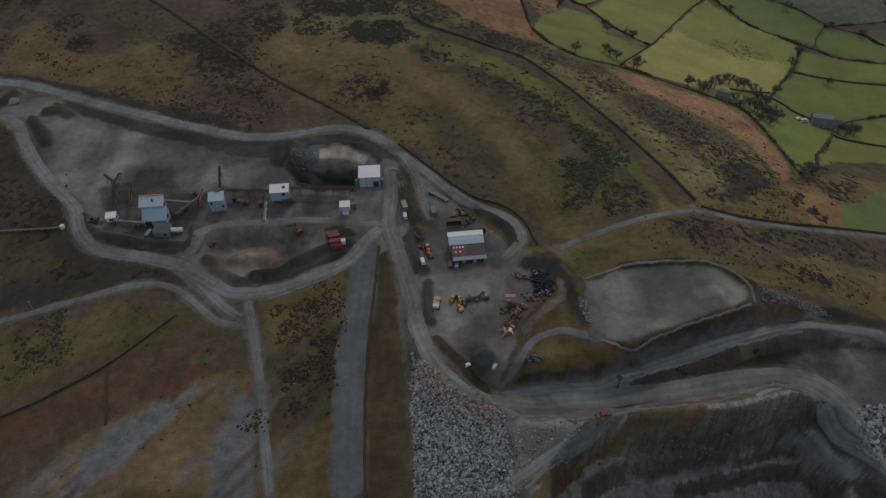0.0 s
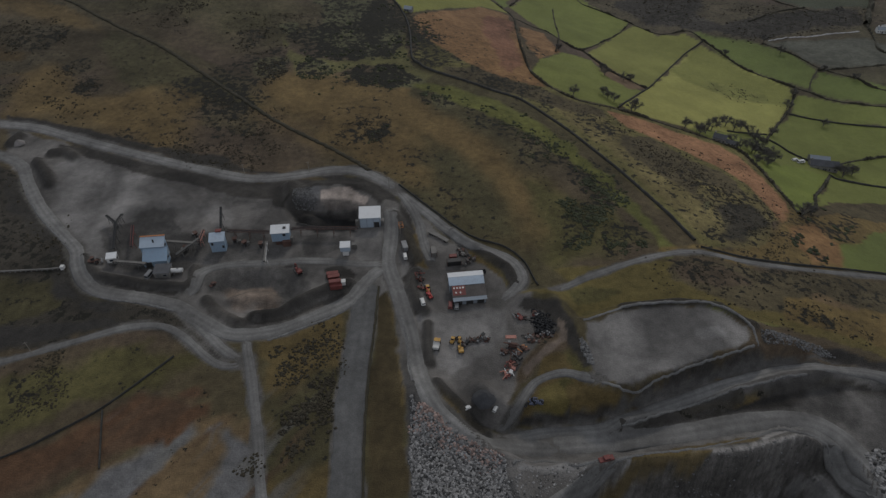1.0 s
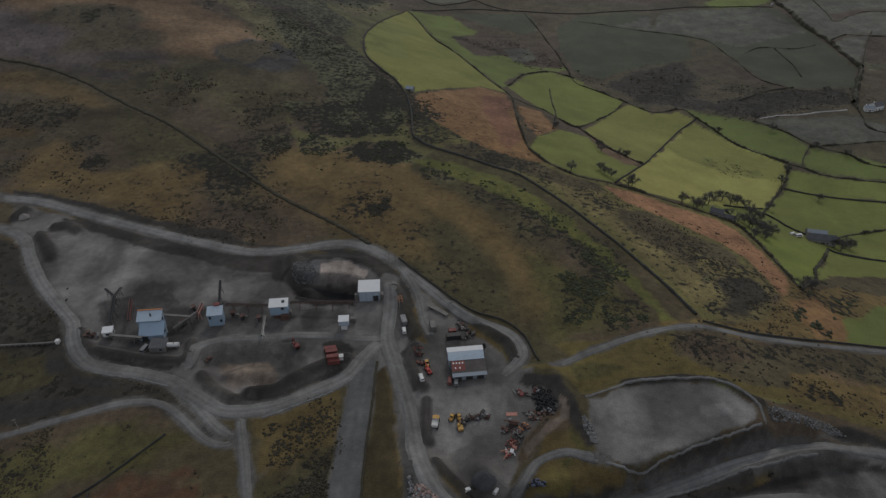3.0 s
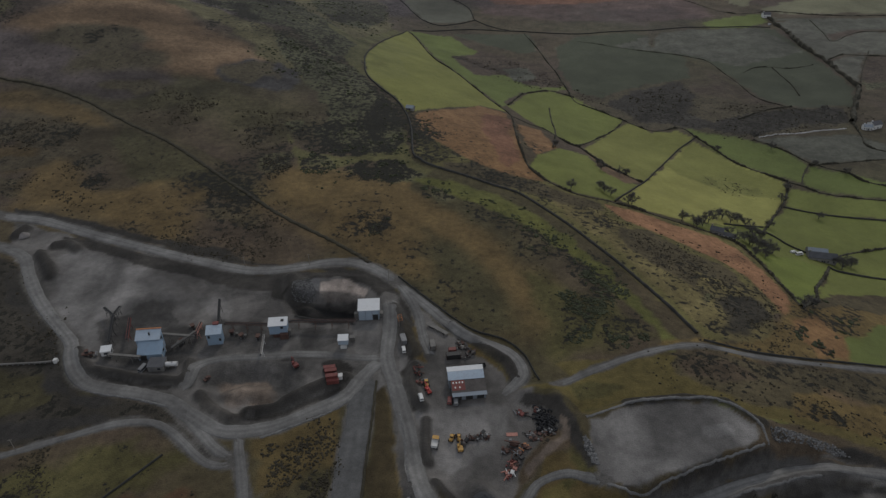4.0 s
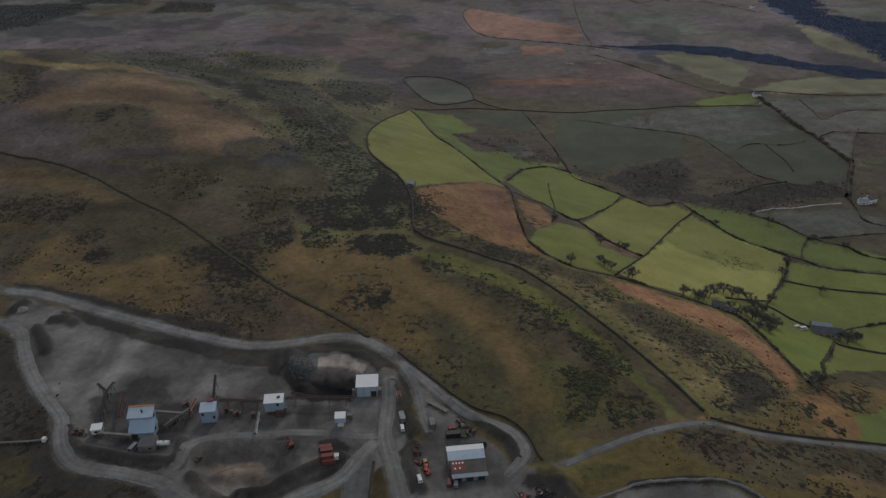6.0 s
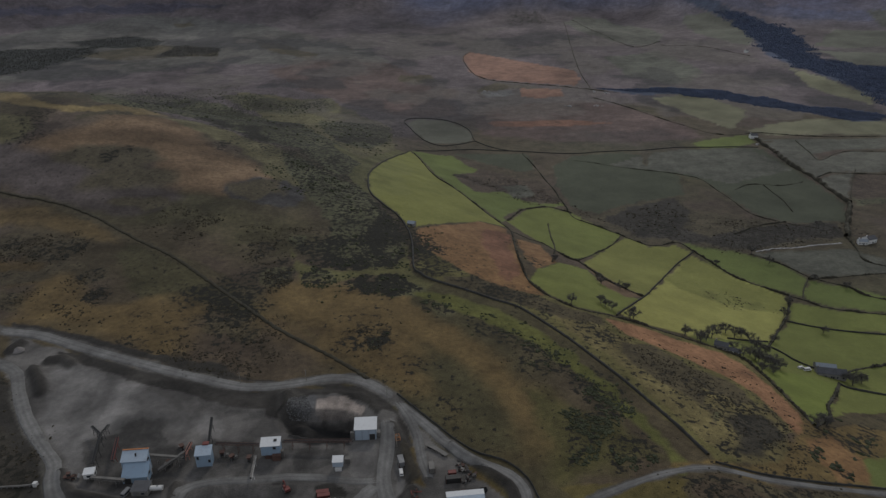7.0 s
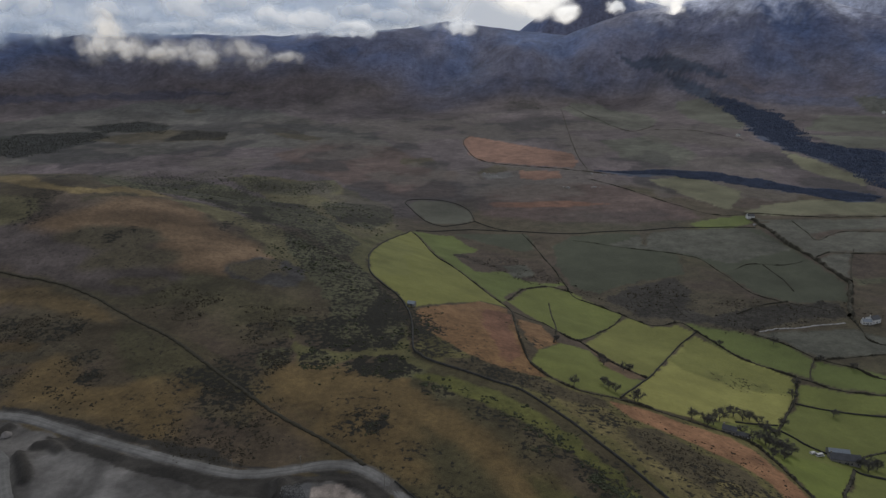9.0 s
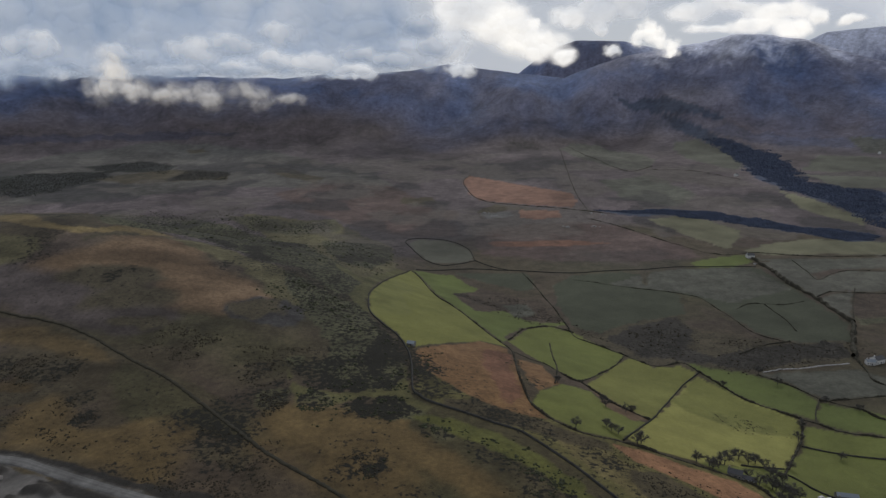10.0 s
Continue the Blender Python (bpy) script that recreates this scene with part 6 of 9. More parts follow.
def height(x, y, rough=1.0):
    z = broad(x, y)
    for poly, level, skirt in LEVELS:
        k = ramp(skirt, 0, signed_distance(x, y, poly))
        z = z + (level - z) * k
    for line, tall, wide in BANKS:
        z = z + 1.35 * tall * np.exp(-(line_distance(x, y, line) / wide) ** 2)
    quarry = ramp(12, -3, signed_distance(x, y, QUARRY))
    pit = ramp(6, -6, signed_distance(x, y, PIT))
    z = z + rough * 0.35 * quarry * lumps(x, y, 9, 21, 4) + rough * pit * (0.9 * lumps(x, y, 12, 25, 4) - 1.5 * np.abs(lumps(x + 0.3 * y, y * 0.3, 9, 27, 4)) + 0.5)
    return z

# ---- ground ----
def spread(a, b, step, grow):
    out = [a]
    while out[-1] < b:
        out.append(out[-1] + step)
        step *= grow
    return out


ROWS_Y = np.array(sorted([-v for v in spread(0, 600, 12, 1.25)][1:]) + spread(0, 66, 6, 1.0) + spread(68, 330, 1.05, 1.0)[1:] + spread(332, 4900, 1.7, 1.0095))
COLS = np.linspace(-1, 1, 721)
COLS = 0.55 * COLS + 0.45 * COLS ** 3


def half_width(y):
    return 340 + 1.05 * np.maximum(y, 0)


GX = COLS[None, :] * half_width(ROWS_Y)[:, None]
GY = np.repeat(ROWS_Y[:, None], len(COLS), 1)
GZ = height(GX, GY)


def ground_z(x, y):
    """Height of the built ground sheet."""
    x, y = np.asarray(x, float), np.asarray(y, float)
    j = np.clip(np.searchsorted(ROWS_Y, y) - 1, 0, len(ROWS_Y) - 2)
    fy = (y - ROWS_Y[j]) / (ROWS_Y[j + 1] - ROWS_Y[j])
    u = x / half_width(y)
    i = np.clip(np.searchsorted(COLS, u) - 1, 0, len(COLS) - 2)
    fx = (u - COLS[i]) / (COLS[i + 1] - COLS[i])
    near, far = GZ[j, i] * (1 - fx) + GZ[j, i + 1] * fx, GZ[j + 1, i] * (1 - fx) + GZ[j + 1, i + 1] * fx
    return near * (1 - fy) + far * fy


def smooth_line(points, step):
    """A line of even steps through the points, rounded at the bends."""
    pts = [Vector((a, b)) for a, b in points]
    pts = [pts[0] * 2 - pts[1]] + pts + [pts[-1] * 2 - pts[-2]]
    out = []
    for p0, p1, p2, p3 in zip(pts, pts[1:], pts[2:], pts[3:]):
        n = max(2, int((p2 - p1).length / step))
        for i in range(n):
            t = i / n
            out.append(0.5 * (2 * p1 + (p2 - p0) * t + (2 * p0 - 5 * p1 + 4 * p2 - p3) * t * t + (3 * p1 - p0 - 3 * p2 + p3) * t ** 3))
    return np.array([(p.x, p.y) for p in out + [pts[-2]]])


def normals(line):
    d = np.gradient(line, axis=0)
    d /= np.linalg.norm(d, axis=1)[:, None] + 1e-9
    return np.stack([-d[:, 1], d[:, 0]], 1)


COLORS = {
    # the dark soil tone also holds the shade of the quarry's banks
    "gravel": (0.1, 0.096, 0.091), "gravel_pale": (0.124, 0.121, 0.117), "slate_dark": (0.064, 0.062, 0.059), "bench": (0.17, 0.168, 0.165), "soil_dark": (0.031, 0.029, 0.026), "slate_grey": (0.105, 0.106, 0.108),
    "rubble": (0.05, 0.05, 0.05), "coal": (0.015, 0.015, 0.015), "pale_sand": (0.31, 0.27, 0.24), "sand_brown": (0.13, 0.105, 0.085),
    "moorland": (0.095, 0.077, 0.071), "hill_brown": (0.122, 0.084, 0.052), "ridge": (0.14, 0.105, 0.05), "heath_dark": (0.067, 0.056, 0.033), "heath_gold": (0.13, 0.11, 0.05), "heath_brown": (0.066, 0.05, 0.034),
    "bank_heath": (0.038, 0.034, 0.028), "ochre_grass": (0.108, 0.077, 0.035), "rough_ochre": (0.12, 0.087, 0.036), "tan_grass": (0.118, 0.084, 0.048),
    "olive_dark": (0.05, 0.045, 0.023), "olive_green": (0.068, 0.062, 0.025), "moss_green": (0.092, 0.096, 0.028), "moss_ochre": (0.085, 0.064, 0.028),
    "moss_dark": (0.05, 0.039, 0.02), "moss_yellow": (0.1, 0.082, 0.029), "gorse_ground": (0.105, 0.096, 0.038), "bracken": (0.17, 0.1, 0.048),
    "bracken_pink": (0.22, 0.12, 0.068), "bracken_orange": (0.168, 0.095, 0.068), "bracken_dark": (0.075, 0.042, 0.024), "bracken_moor": (0.085, 0.06, 0.048),
    # pasture tones: grass colour with sun patches and cloud shade painted in
    "pasture": (0.124, 0.138, 0.038), "pasture_light": (0.158, 0.16, 0.047), "pasture_sunny": (0.225, 0.22, 0.066), "pasture_vivid": (0.128, 0.155, 0.036),
    "pasture_dull": (0.1, 0.12, 0.035), "pasture_far": (0.053, 0.058, 0.038), "pasture_pale": (0.132, 0.127, 0.078), "rough_far": (0.077, 0.077, 0.055),
    "moor_olive": (0.088, 0.082, 0.066), "moor_purple": (0.062, 0.056, 0.066), "heath_black": (0.038, 0.034, 0.026), "bracken_red": (0.15, 0.078, 0.048), "pasture_mid": (0.086, 0.086, 0.066), "grey_stones": (0.12, 0.115, 0.11),
    "hill_shaded_purple": (0.07, 0.057, 0.048), "hill_sunlit_tan": (0.136, 0.091, 0.05), "olive_flank": (0.098, 0.087, 0.043), "heath_grey": (0.05, 0.047, 0.043), "moss_soft": (0.088, 0.084, 0.036), "tan_track": (0.115, 0.09, 0.05),
    "gorse_thick": (0.078, 0.077, 0.042), "gorse_mid": (0.088, 0.082, 0.045), "heath_patch": (0.068, 0.056, 0.034), "rough_mid": (0.092, 0.09, 0.072), "pasture_bright": (0.1, 0.12, 0.035),
    # woodland ground takes the same painted haze as its trees
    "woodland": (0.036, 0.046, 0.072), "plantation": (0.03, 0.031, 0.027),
}


SCRUB = {"gorse_thick": 0.215, "gorse_mid": 0.13, "heath_patch": 0.2, "heath_black": 0.2, "hill_shaded_purple": 0.14, "hill_sunlit_tan": 0.06, "olive_flank": 0.13, "moor_olive": 0.15, "moor_purple": 0.17, "heath_grey": 0.15, "bracken_red": 0.08, "tan_track": 0.02,
         "gorse_ground": 0.19, "heath_gold": 0.215, "tan_grass": 0.13, "heath_dark": 0.17, "moorland": 0.17, "heath_brown": 0.17, "bank_heath": 0.25, "olive_dark": 0.18, "olive_green": 0.16,
         "hill_brown": 0.1, "ochre_grass": 0.08, "rough_ochre": 0.17, "moss_ochre": 0.12, "moss_dark": 0.12, "bracken": 0.1, "bracken_pink": 0.1,
         "bracken_moor": 0.12, "rough_far": 0.08, "bracken_dark": 0.1}


def ground_colors():
    x, y = GX, GY
    r = np.hypot(x, y)
    olive, brown, green = np.array((0.062, 0.05, 0.03)), np.array((0.07, 0.053, 0.038)), np.array((0.06, 0.053, 0.028))
    k = ramp(-0.25, 0.35, lumps(x, y, 70, 31, 5))[..., None]
    color = olive * (1 - k) + brown * k
    k = ramp(0.0, 0.45, lumps(x, y, 120, 37, 5))[..., None]
    color = color * (1 - k) + green * k
    # heath and bracken on the fells, distance haze put into their colour
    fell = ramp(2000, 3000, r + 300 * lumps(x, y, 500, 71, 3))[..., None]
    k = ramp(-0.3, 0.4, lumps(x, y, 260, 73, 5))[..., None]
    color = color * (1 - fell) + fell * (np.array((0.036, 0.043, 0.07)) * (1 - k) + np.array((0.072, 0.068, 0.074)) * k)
    scrub, even = np.full(x.shape, 0.12), np.zeros(x.shape)
    for name, soft, poly in COVERS:
        px, py = np.array([p[0] for p in poly]), np.array([p[1] for p in poly])
        pad = soft * 3 + 5
        rows = np.where((ROWS_Y > py.min() - pad) & (ROWS_Y < py.max() + pad))[0]
        if not len(rows):
            continue
        s = slice(rows[0], rows[-1] + 1)
        xs, ys = x[s], y[s]
        d = signed_distance(xs, ys, poly) + soft * 1.1 * lumps(xs, ys, soft * 3 + 2, 41, 5) + min(soft, 8) * 0.5 * lumps(xs, ys, 5 + soft * 0.4, 43, 3)
        k = ramp(soft * 0.3, -soft * 0.3, d)[..., None]
        color[s] = color[s] * (1 - k) + np.array(COLORS[name]) * k
        scrub[s] = scrub[s] * (1 - k[..., 0]) + SCRUB.get(name, 0.0) * k[..., 0]
        even[s] = even[s] * (1 - k[..., 0]) + (0.65 if name.startswith("pasture") else 0.35 if name.startswith("gravel") or name == "bench" else 0.0) * k[..., 0]
    # gravel spilt beside the roads
    for name, label, mat, wide, points in ROADS:
        px, py = np.array([p[0] for p in points]), np.array([p[1] for p in points])
        rows = np.where((ROWS_Y > py.min() - 20) & (ROWS_Y < py.max() + 20))[0]
        s = slice(rows[0], rows[-1] + 1)
        d = line_distance(x[s], y[s], [tuple(p) for p in smooth_line(points, 9.0)]) + 1.6 * lumps(x[s], y[s], 9, 91, 3)
        k = ramp(wide * 0.5 + (1.3 if wide > 5 and mat == "gravel_road" else 0.8), wide * 0.5, d)[..., None]
        color[s] = color[s] * (1 - k) + np.array((0.085, 0.082, 0.077)) * k
        scrub[s] *= 1 - k[..., 0]
    # washed gravel and turf in streaks down the western slope
    down, across = 0.565 * x + 0.825 * y, -0.825 * x + 0.565 * y
    streak = lumps(across, down * 0.16, 8, 66, 5)
    slope = ramp(-40, -52, x) * ramp(0, -9, y - 100 - 0.93 * (x + 146)) * ramp(142, 128, y) * ramp(40, 60, y)
    for low, high, tone in ((0.1, 0.3, (0.1, 0.1, 0.1)), (-0.12, -0.35, (0.062, 0.04, 0.026))):
        k = (slope * ramp(low, high, streak) * 0.75)[..., None]
        color = color * (1 - k) + np.array(tone) * k
    # soil and painted-in shade on the banks, shifted to their near side
    for line, tall, wide in BANKS:
        if tall > 0 and wide < 4:
            d = line_distance(x, y, [(a, b - 0.3 * wide) for a, b in line]) + 0.9 * lumps(x, y, 6, 95, 3)
            k = ramp(wide * 1.5, wide * 0.7, d)[..., None] * 0.9
            color = color * (1 - k) + np.array(COLORS["soil_dark"]) * k
    # wheel sweeps and spilt dust over the quarry floors
    sweep = lumps(x + 9 * lumps(x, y, 30, 55, 2), y * 0.6 + 9 * lumps(x, y, 30, 56, 2), 14, 57, 5)
    floor = ramp(2, -4, signed_distance(x, y, QUARRY)) * np.where(scrub > 0.05, 0.0, 1.0)
    floor = np.maximum(floor, (even > 0.25) * (even < 0.4))
    color = color * (1 + floor * np.clip(1.1 * sweep, -0.35, 0.5))[..., None]
    # thicker growth where the bushes stand
    for name, count, size, poly in THICKETS:
        if name == "woodland_trees":
            continue
        px, py = np.array([p[0] for p in poly]), np.array([p[1] for p in poly])
        reach = 0.25 * max(np.ptp(px), np.ptp(py))
        rows = np.where((ROWS_Y > py.min() - reach) & (ROWS_Y < py.max() + reach))[0]
        s = slice(rows[0], rows[-1] + 1)
        d = signed_distance(x[s], y[s], poly) + reach * lumps(x[s], y[s], reach * 1.5, 7, 4)
        k = ramp(reach * 0.3, -reach * 0.4, d)
        scrub[s] += 0.06 * k
        if name == "gorse_bushes":
            scrub[s] += 0.08 * k
        color[s] *= (1 - 0.25 * k * ramp(-0.1, 0.4, lumps(x[s], y[s], size * 9, 12, 4)))[..., None]
    # quarry faces darkened by slope, flats paler: stone, dust and painted-in shade
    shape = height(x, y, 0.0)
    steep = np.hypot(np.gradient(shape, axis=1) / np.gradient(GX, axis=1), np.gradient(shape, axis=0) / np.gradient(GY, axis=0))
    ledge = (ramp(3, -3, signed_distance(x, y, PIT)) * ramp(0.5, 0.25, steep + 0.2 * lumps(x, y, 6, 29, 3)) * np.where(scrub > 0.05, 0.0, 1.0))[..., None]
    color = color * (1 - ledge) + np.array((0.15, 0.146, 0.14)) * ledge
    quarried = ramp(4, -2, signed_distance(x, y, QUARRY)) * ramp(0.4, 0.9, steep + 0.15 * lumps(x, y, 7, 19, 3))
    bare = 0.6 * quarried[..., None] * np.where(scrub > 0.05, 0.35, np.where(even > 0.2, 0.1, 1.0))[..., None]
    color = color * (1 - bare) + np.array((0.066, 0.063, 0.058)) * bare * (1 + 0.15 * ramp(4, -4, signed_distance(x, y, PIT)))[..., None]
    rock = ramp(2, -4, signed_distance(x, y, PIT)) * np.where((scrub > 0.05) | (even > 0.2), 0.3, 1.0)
    # haze painted into the fells' heather, bluer with distance
    fell_haze = (0.85 * ramp(2450, 3200, r + 350 * lumps(x, y, 500, 71, 4) - 260 * ramp(100, -500, x)) * np.where(np.abs(scrub - 0.17) < 0.09, 1.0, 0.2))[..., None]
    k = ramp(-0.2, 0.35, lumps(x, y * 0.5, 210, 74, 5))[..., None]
    color = color * (1 - fell_haze) + fell_haze * (np.array((0.09, 0.122, 0.205)) * (1 - k) + np.array((0.126, 0.132, 0.176)) * k)
    # snow on the tops
    snow = 0.7 * ramp(0.24, 0.34, x / np.maximum(y, 1.0))[..., None] * ramp(310, 480, GZ + 110 * lumps(x, y * 0.5, 60, 77, 5) + 60 * lumps(x, y, 22, 78, 3))[..., None] * fell
    color = color * (1 - snow) + np.array((0.6, 0.62, 0.66)) * snow
    # wet and dry patches over the whole moor, larger with distance
    patch = 1 + 0.26 * lumps(x, y, 28, 81, 4) + 0.2 * lumps(x, y, 8, 82, 3) * ramp(0.03, 0.1, scrub) + (0.7 * lumps(x, y * 0.75, 170, 83, 5) * ramp(450, 1300, r) + 0.5 * lumps(x, y * 0.8, 70, 85, 4) * ramp(700, 1500, r)) * (1 - 0.45 * fell[..., 0])
    color = color * np.clip(patch, 0.45, 1.8)[..., None]
    scrub = np.minimum(scrub, 0.268)
    # heather burns and pale bent grass on the open moor
    heathery = ramp(0.1, 0.34, lumps(x, y * 0.6, 42, 63, 5)) * ramp(120, -60, x) * ramp(170, 260, y) * ramp(1100, 700, r) * ramp(0.02, 0.1, scrub)
    color = color * (1 - 0.15 * heathery)[..., None]
    scrub = scrub + 0.13 * heathery
    hill = ramp(-40, -150, x) * ramp(400, 480, r) * ramp(1000, 800, r) * np.where(scrub < 0.16, 1.0, 0.3)
    lay = lumps(0.32 * x + 0.1 * y, y - 0.22 * x, 26, 107, 5)
    color = color * (1 + hill * np.clip(0.85 * lay, -0.38, 0.3))[..., None]
    open_land = (ramp(800, 1300, r) * ramp(2700, 2000, r) * np.clip(scrub * 8, 0, 1))[..., None]
    k = ramp(0.06, 0.2, lumps(x, y * 0.9, 150, 97, 5))[..., None] * open_land * 0.7
    color = color * (1 - k) + np.array((0.034, 0.032, 0.031)) * k
    k = ramp(0.06, 0.22, lumps(x, y * 0.9, 120, 99, 5))[..., None] * open_land * 0.55
    color = color * (1 - k) + np.array((0.115, 0.1, 0.078)) * k
    # warmer near by, bluer far off: some haze goes into the colour
    near = ramp(620, 320, r)[..., None]
    turf = np.clip(scrub * 20, 0, 1)[..., None]
    return color * (1 - near + near * (np.array((1.04, 1.0, 0.97)) * (1 - turf) + np.array((1.05, 1.0, 0.91)) * turf) - (1 - near) * (scrub > 0.03)[..., None] * np.array((0.0, 0.0, -0.1))), scrub, rock, even


def grid_mesh(name, X, Y, Z):
    rows, cols = X.shape
    mesh = bpy.data.meshes.new(name)
    n = np.arange(rows * cols).reshape(rows, cols)
    quads = np.stack([n[:-1, :-1], n[:-1, 1:], n[1:, 1:], n[1:, :-1]], -1).reshape(-1, 4)
    mesh.vertices.add(rows * cols)
    mesh.vertices.foreach_set("co", np.stack([X, Y, Z], -1).reshape(-1).astype(np.float32))
    mesh.loops.add(quads.size)
    mesh.loops.foreach_set("vertex_index", quads.reshape(-1).astype(np.int32))
    mesh.polygons.add(len(quads))
    mesh.polygons.foreach_set("loop_start", np.arange(0, quads.size, 4, dtype=np.int32))
    mesh.polygons.foreach_set("use_smooth", np.ones(len(quads), bool))
    mesh.update(calc_edges=True)
    return mesh


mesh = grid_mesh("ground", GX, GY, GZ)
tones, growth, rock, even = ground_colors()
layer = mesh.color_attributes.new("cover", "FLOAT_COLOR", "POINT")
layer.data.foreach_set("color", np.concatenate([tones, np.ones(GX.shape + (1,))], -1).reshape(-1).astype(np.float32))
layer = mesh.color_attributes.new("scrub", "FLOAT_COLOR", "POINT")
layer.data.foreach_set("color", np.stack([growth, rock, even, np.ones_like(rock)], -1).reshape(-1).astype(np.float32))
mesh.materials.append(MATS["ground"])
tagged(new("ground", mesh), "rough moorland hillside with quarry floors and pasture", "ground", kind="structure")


def road(name, label, mat, wide, points, number):
    line = smooth_line(points, 2.0)
    side = normals(line)
    across = np.array([-0.5, -0.5, -0.42, -0.3, -0.16, 0, 0.16, 0.3, 0.42, 0.5, 0.5])
    lift = np.array([-0.8, -0.35, 0.0, 0.12, 0.14, 0.17, 0.14, 0.12, 0.0, -0.35, -0.8]) + np.zeros((len(line), 1))
    lift[:, [1, -2]] += np.random.default_rng(number).uniform(-0.12, 0.22, (len(line), 2))
    end = np.minimum(np.arange(len(line)), np.arange(len(line))[::-1])[:, None] * 2.0
    lift = lift - 0.55 * ramp(7, 0, end + 2.0 * np.random.default_rng(number + 50).uniform(-1, 1, (len(line), len(across))))
    worn = np.array([0, 0.1, 0.5, 0.5, 0.95, 0.35, 0.95, 0.5, 0.6, 0.1, 0])
    w = wide * (1 + 0.14 * lumps(line[:, 0], line[:, 1], 14, 60 + number, 3) + 0.1 * lumps(line[:, 0], line[:, 1], 5, 90 + number, 2))
    X = line[:, :1] + side[:, :1] * across * w[:, None]
    Y = line[:, 1:] + side[:, 1:] * across * w[:, None]
    Z = ground_z(X, Y)
    Z = 0.5 * Z + 0.5 * Z.mean(1, keepdims=True)
    Z = np.maximum(Z, ground_z(X, Y)) + lift + 0.04 * (number % 4)
    mesh = grid_mesh(name, X, Y, Z)
    lane = mesh.color_attributes.new("lane", "FLOAT_COLOR", "POINT")
    dust = np.clip(worn[None, :] * (0.6 + 0.6 * lumps(X, Y, 18, 9, 3)) + 0.5 * lumps(X, Y, 7, 7, 3), 0, 1) * np.ones_like(X)
    lane.data.foreach_set("color", np.repeat(dust.reshape(-1, 1), 4, 1).reshape(-1).astype(np.float32))
    mesh.materials.append(MATS[mat])
    return tagged(new(name, mesh), label, "road", kind="structure")


for number, (name, label, mat, wide, points) in enumerate(ROADS):
    road(name, label, mat, wide, points, number)

# ---- walls and hedges between the fields ----
def arrays_mesh(name, verts, faces, smooth=False):
    mesh = bpy.data.meshes.new(name)
    verts, faces = np.asarray(verts, np.float32), np.asarray(faces, np.int32)
    n = faces.shape[1]
    mesh.vertices.add(len(verts))
    mesh.vertices.foreach_set("co", verts.reshape(-1))
    mesh.loops.add(faces.size)
    mesh.loops.foreach_set("vertex_index", faces.reshape(-1))
    mesh.polygons.add(len(faces))
    mesh.polygons.foreach_set("loop_start", np.arange(0, faces.size, n, dtype=np.int32))
    mesh.polygons.foreach_set("use_smooth", np.full(len(faces), smooth))
    mesh.update(calc_edges=True)
    return mesh


WALL_LOOKS = {
    "dry_stone_wall": ("weathered dark dry stone wall between the fields", "stone wall", "stone_wall", 1.4, 0.12),
    "hedge": ("bare dark winter hedge along a field edge", "hedge", "hedge", 1.0, 0.5),
    "shelter_belt": ("dark line of leafless trees along a field edge", "hedge", "hedge", 3.0, 0.6),
    "turf_bank": ("low dark turf bank across the moor", "bank", "turf", 2.0, 0.3),
    "stone_berm": ("pale gravel safety berm along a quarry edge", "berm", "berm_stone", 1.2, 0.35),
    "pale_bank": ("long pale stone heap beside a dark bank", "stone bank", "pale_stone", 1.5, 0.5),
}


def wall(name, tall, wide, points, number):
    label, category, mat, step, ragged = WALL_LOOKS[name]
    wide *= 0.6
    tall *= 0.85
    far = max(1.0, math.hypot(*points[0]) / 500)
    line = smooth_line(points, step * far)
    side = normals(line)
    n = len(line)
    jag = np.random.default_rng(number)
    line = line + side * (ragged * 0.5 * wide * jag.uniform(-1, 1, (n, 1)))
    top = tall * (1 + ragged * jag.uniform(-1, 0.7, (n, 1)) + 0.12 * lumps(line[:, :1], line[:, 1:], 11, number, 2))
    if name == "hedge":
        top = top * (0.35 + 0.75 * ramp(-0.3, 0.2, lumps(line[:, :1], line[:, 1:], 13, number + 5, 2)))
    across = np.array([-0.5, -0.42, -0.2, 0.2, 0.42, 0.5]) * wide * (1 + ragged * 0.5 * jag.uniform(-1, 1, (n, 1)))
    lift = np.concatenate([np.full((n, 1), -0.5), top * 0.55, top, top * jag.uniform(0.9, 1.05, (n, 1)), top * 0.5, np.full((n, 1), -0.5)], 1)
    X, Y = line[:, :1] + side[:, :1] * across, line[:, 1:] + side[:, 1:] * across
    Z = ground_z(line[:, :1], line[:, 1:]) + lift
    mesh = grid_mesh(name, X, Y, Z)
    mesh.polygons.foreach_set("use_smooth", np.full(len(mesh.polygons), name == "stone_berm"))
    mesh.materials.append(MATS[mat])
    return tagged(new(name, mesh), label, category, "field boundaries", "structure")


for number, (name, tall, wide, points) in enumerate(WALLS):
    wall(name, tall, wide, points, number)


# ---- bushes ----
def ball(seed, detail, rough, squash):
    """A ragged clump as arrays of points and triangles."""
    bm = bmesh.new()
    bmesh.ops.create_icosphere(bm, subdivisions=detail, radius=1)
    jag = random.Random(seed)
    for v in bm.verts:
        v.co *= 1 + jag.uniform(-rough, rough)
        v.co.z = max(v.co.z, -0.3) * squash
    bm.verts.ensure_lookup_table()
    out = np.array([v.co[:] for v in bm.verts]), np.array([[v.index for v in f.verts] for f in bm.faces])
    bm.free()
    return out


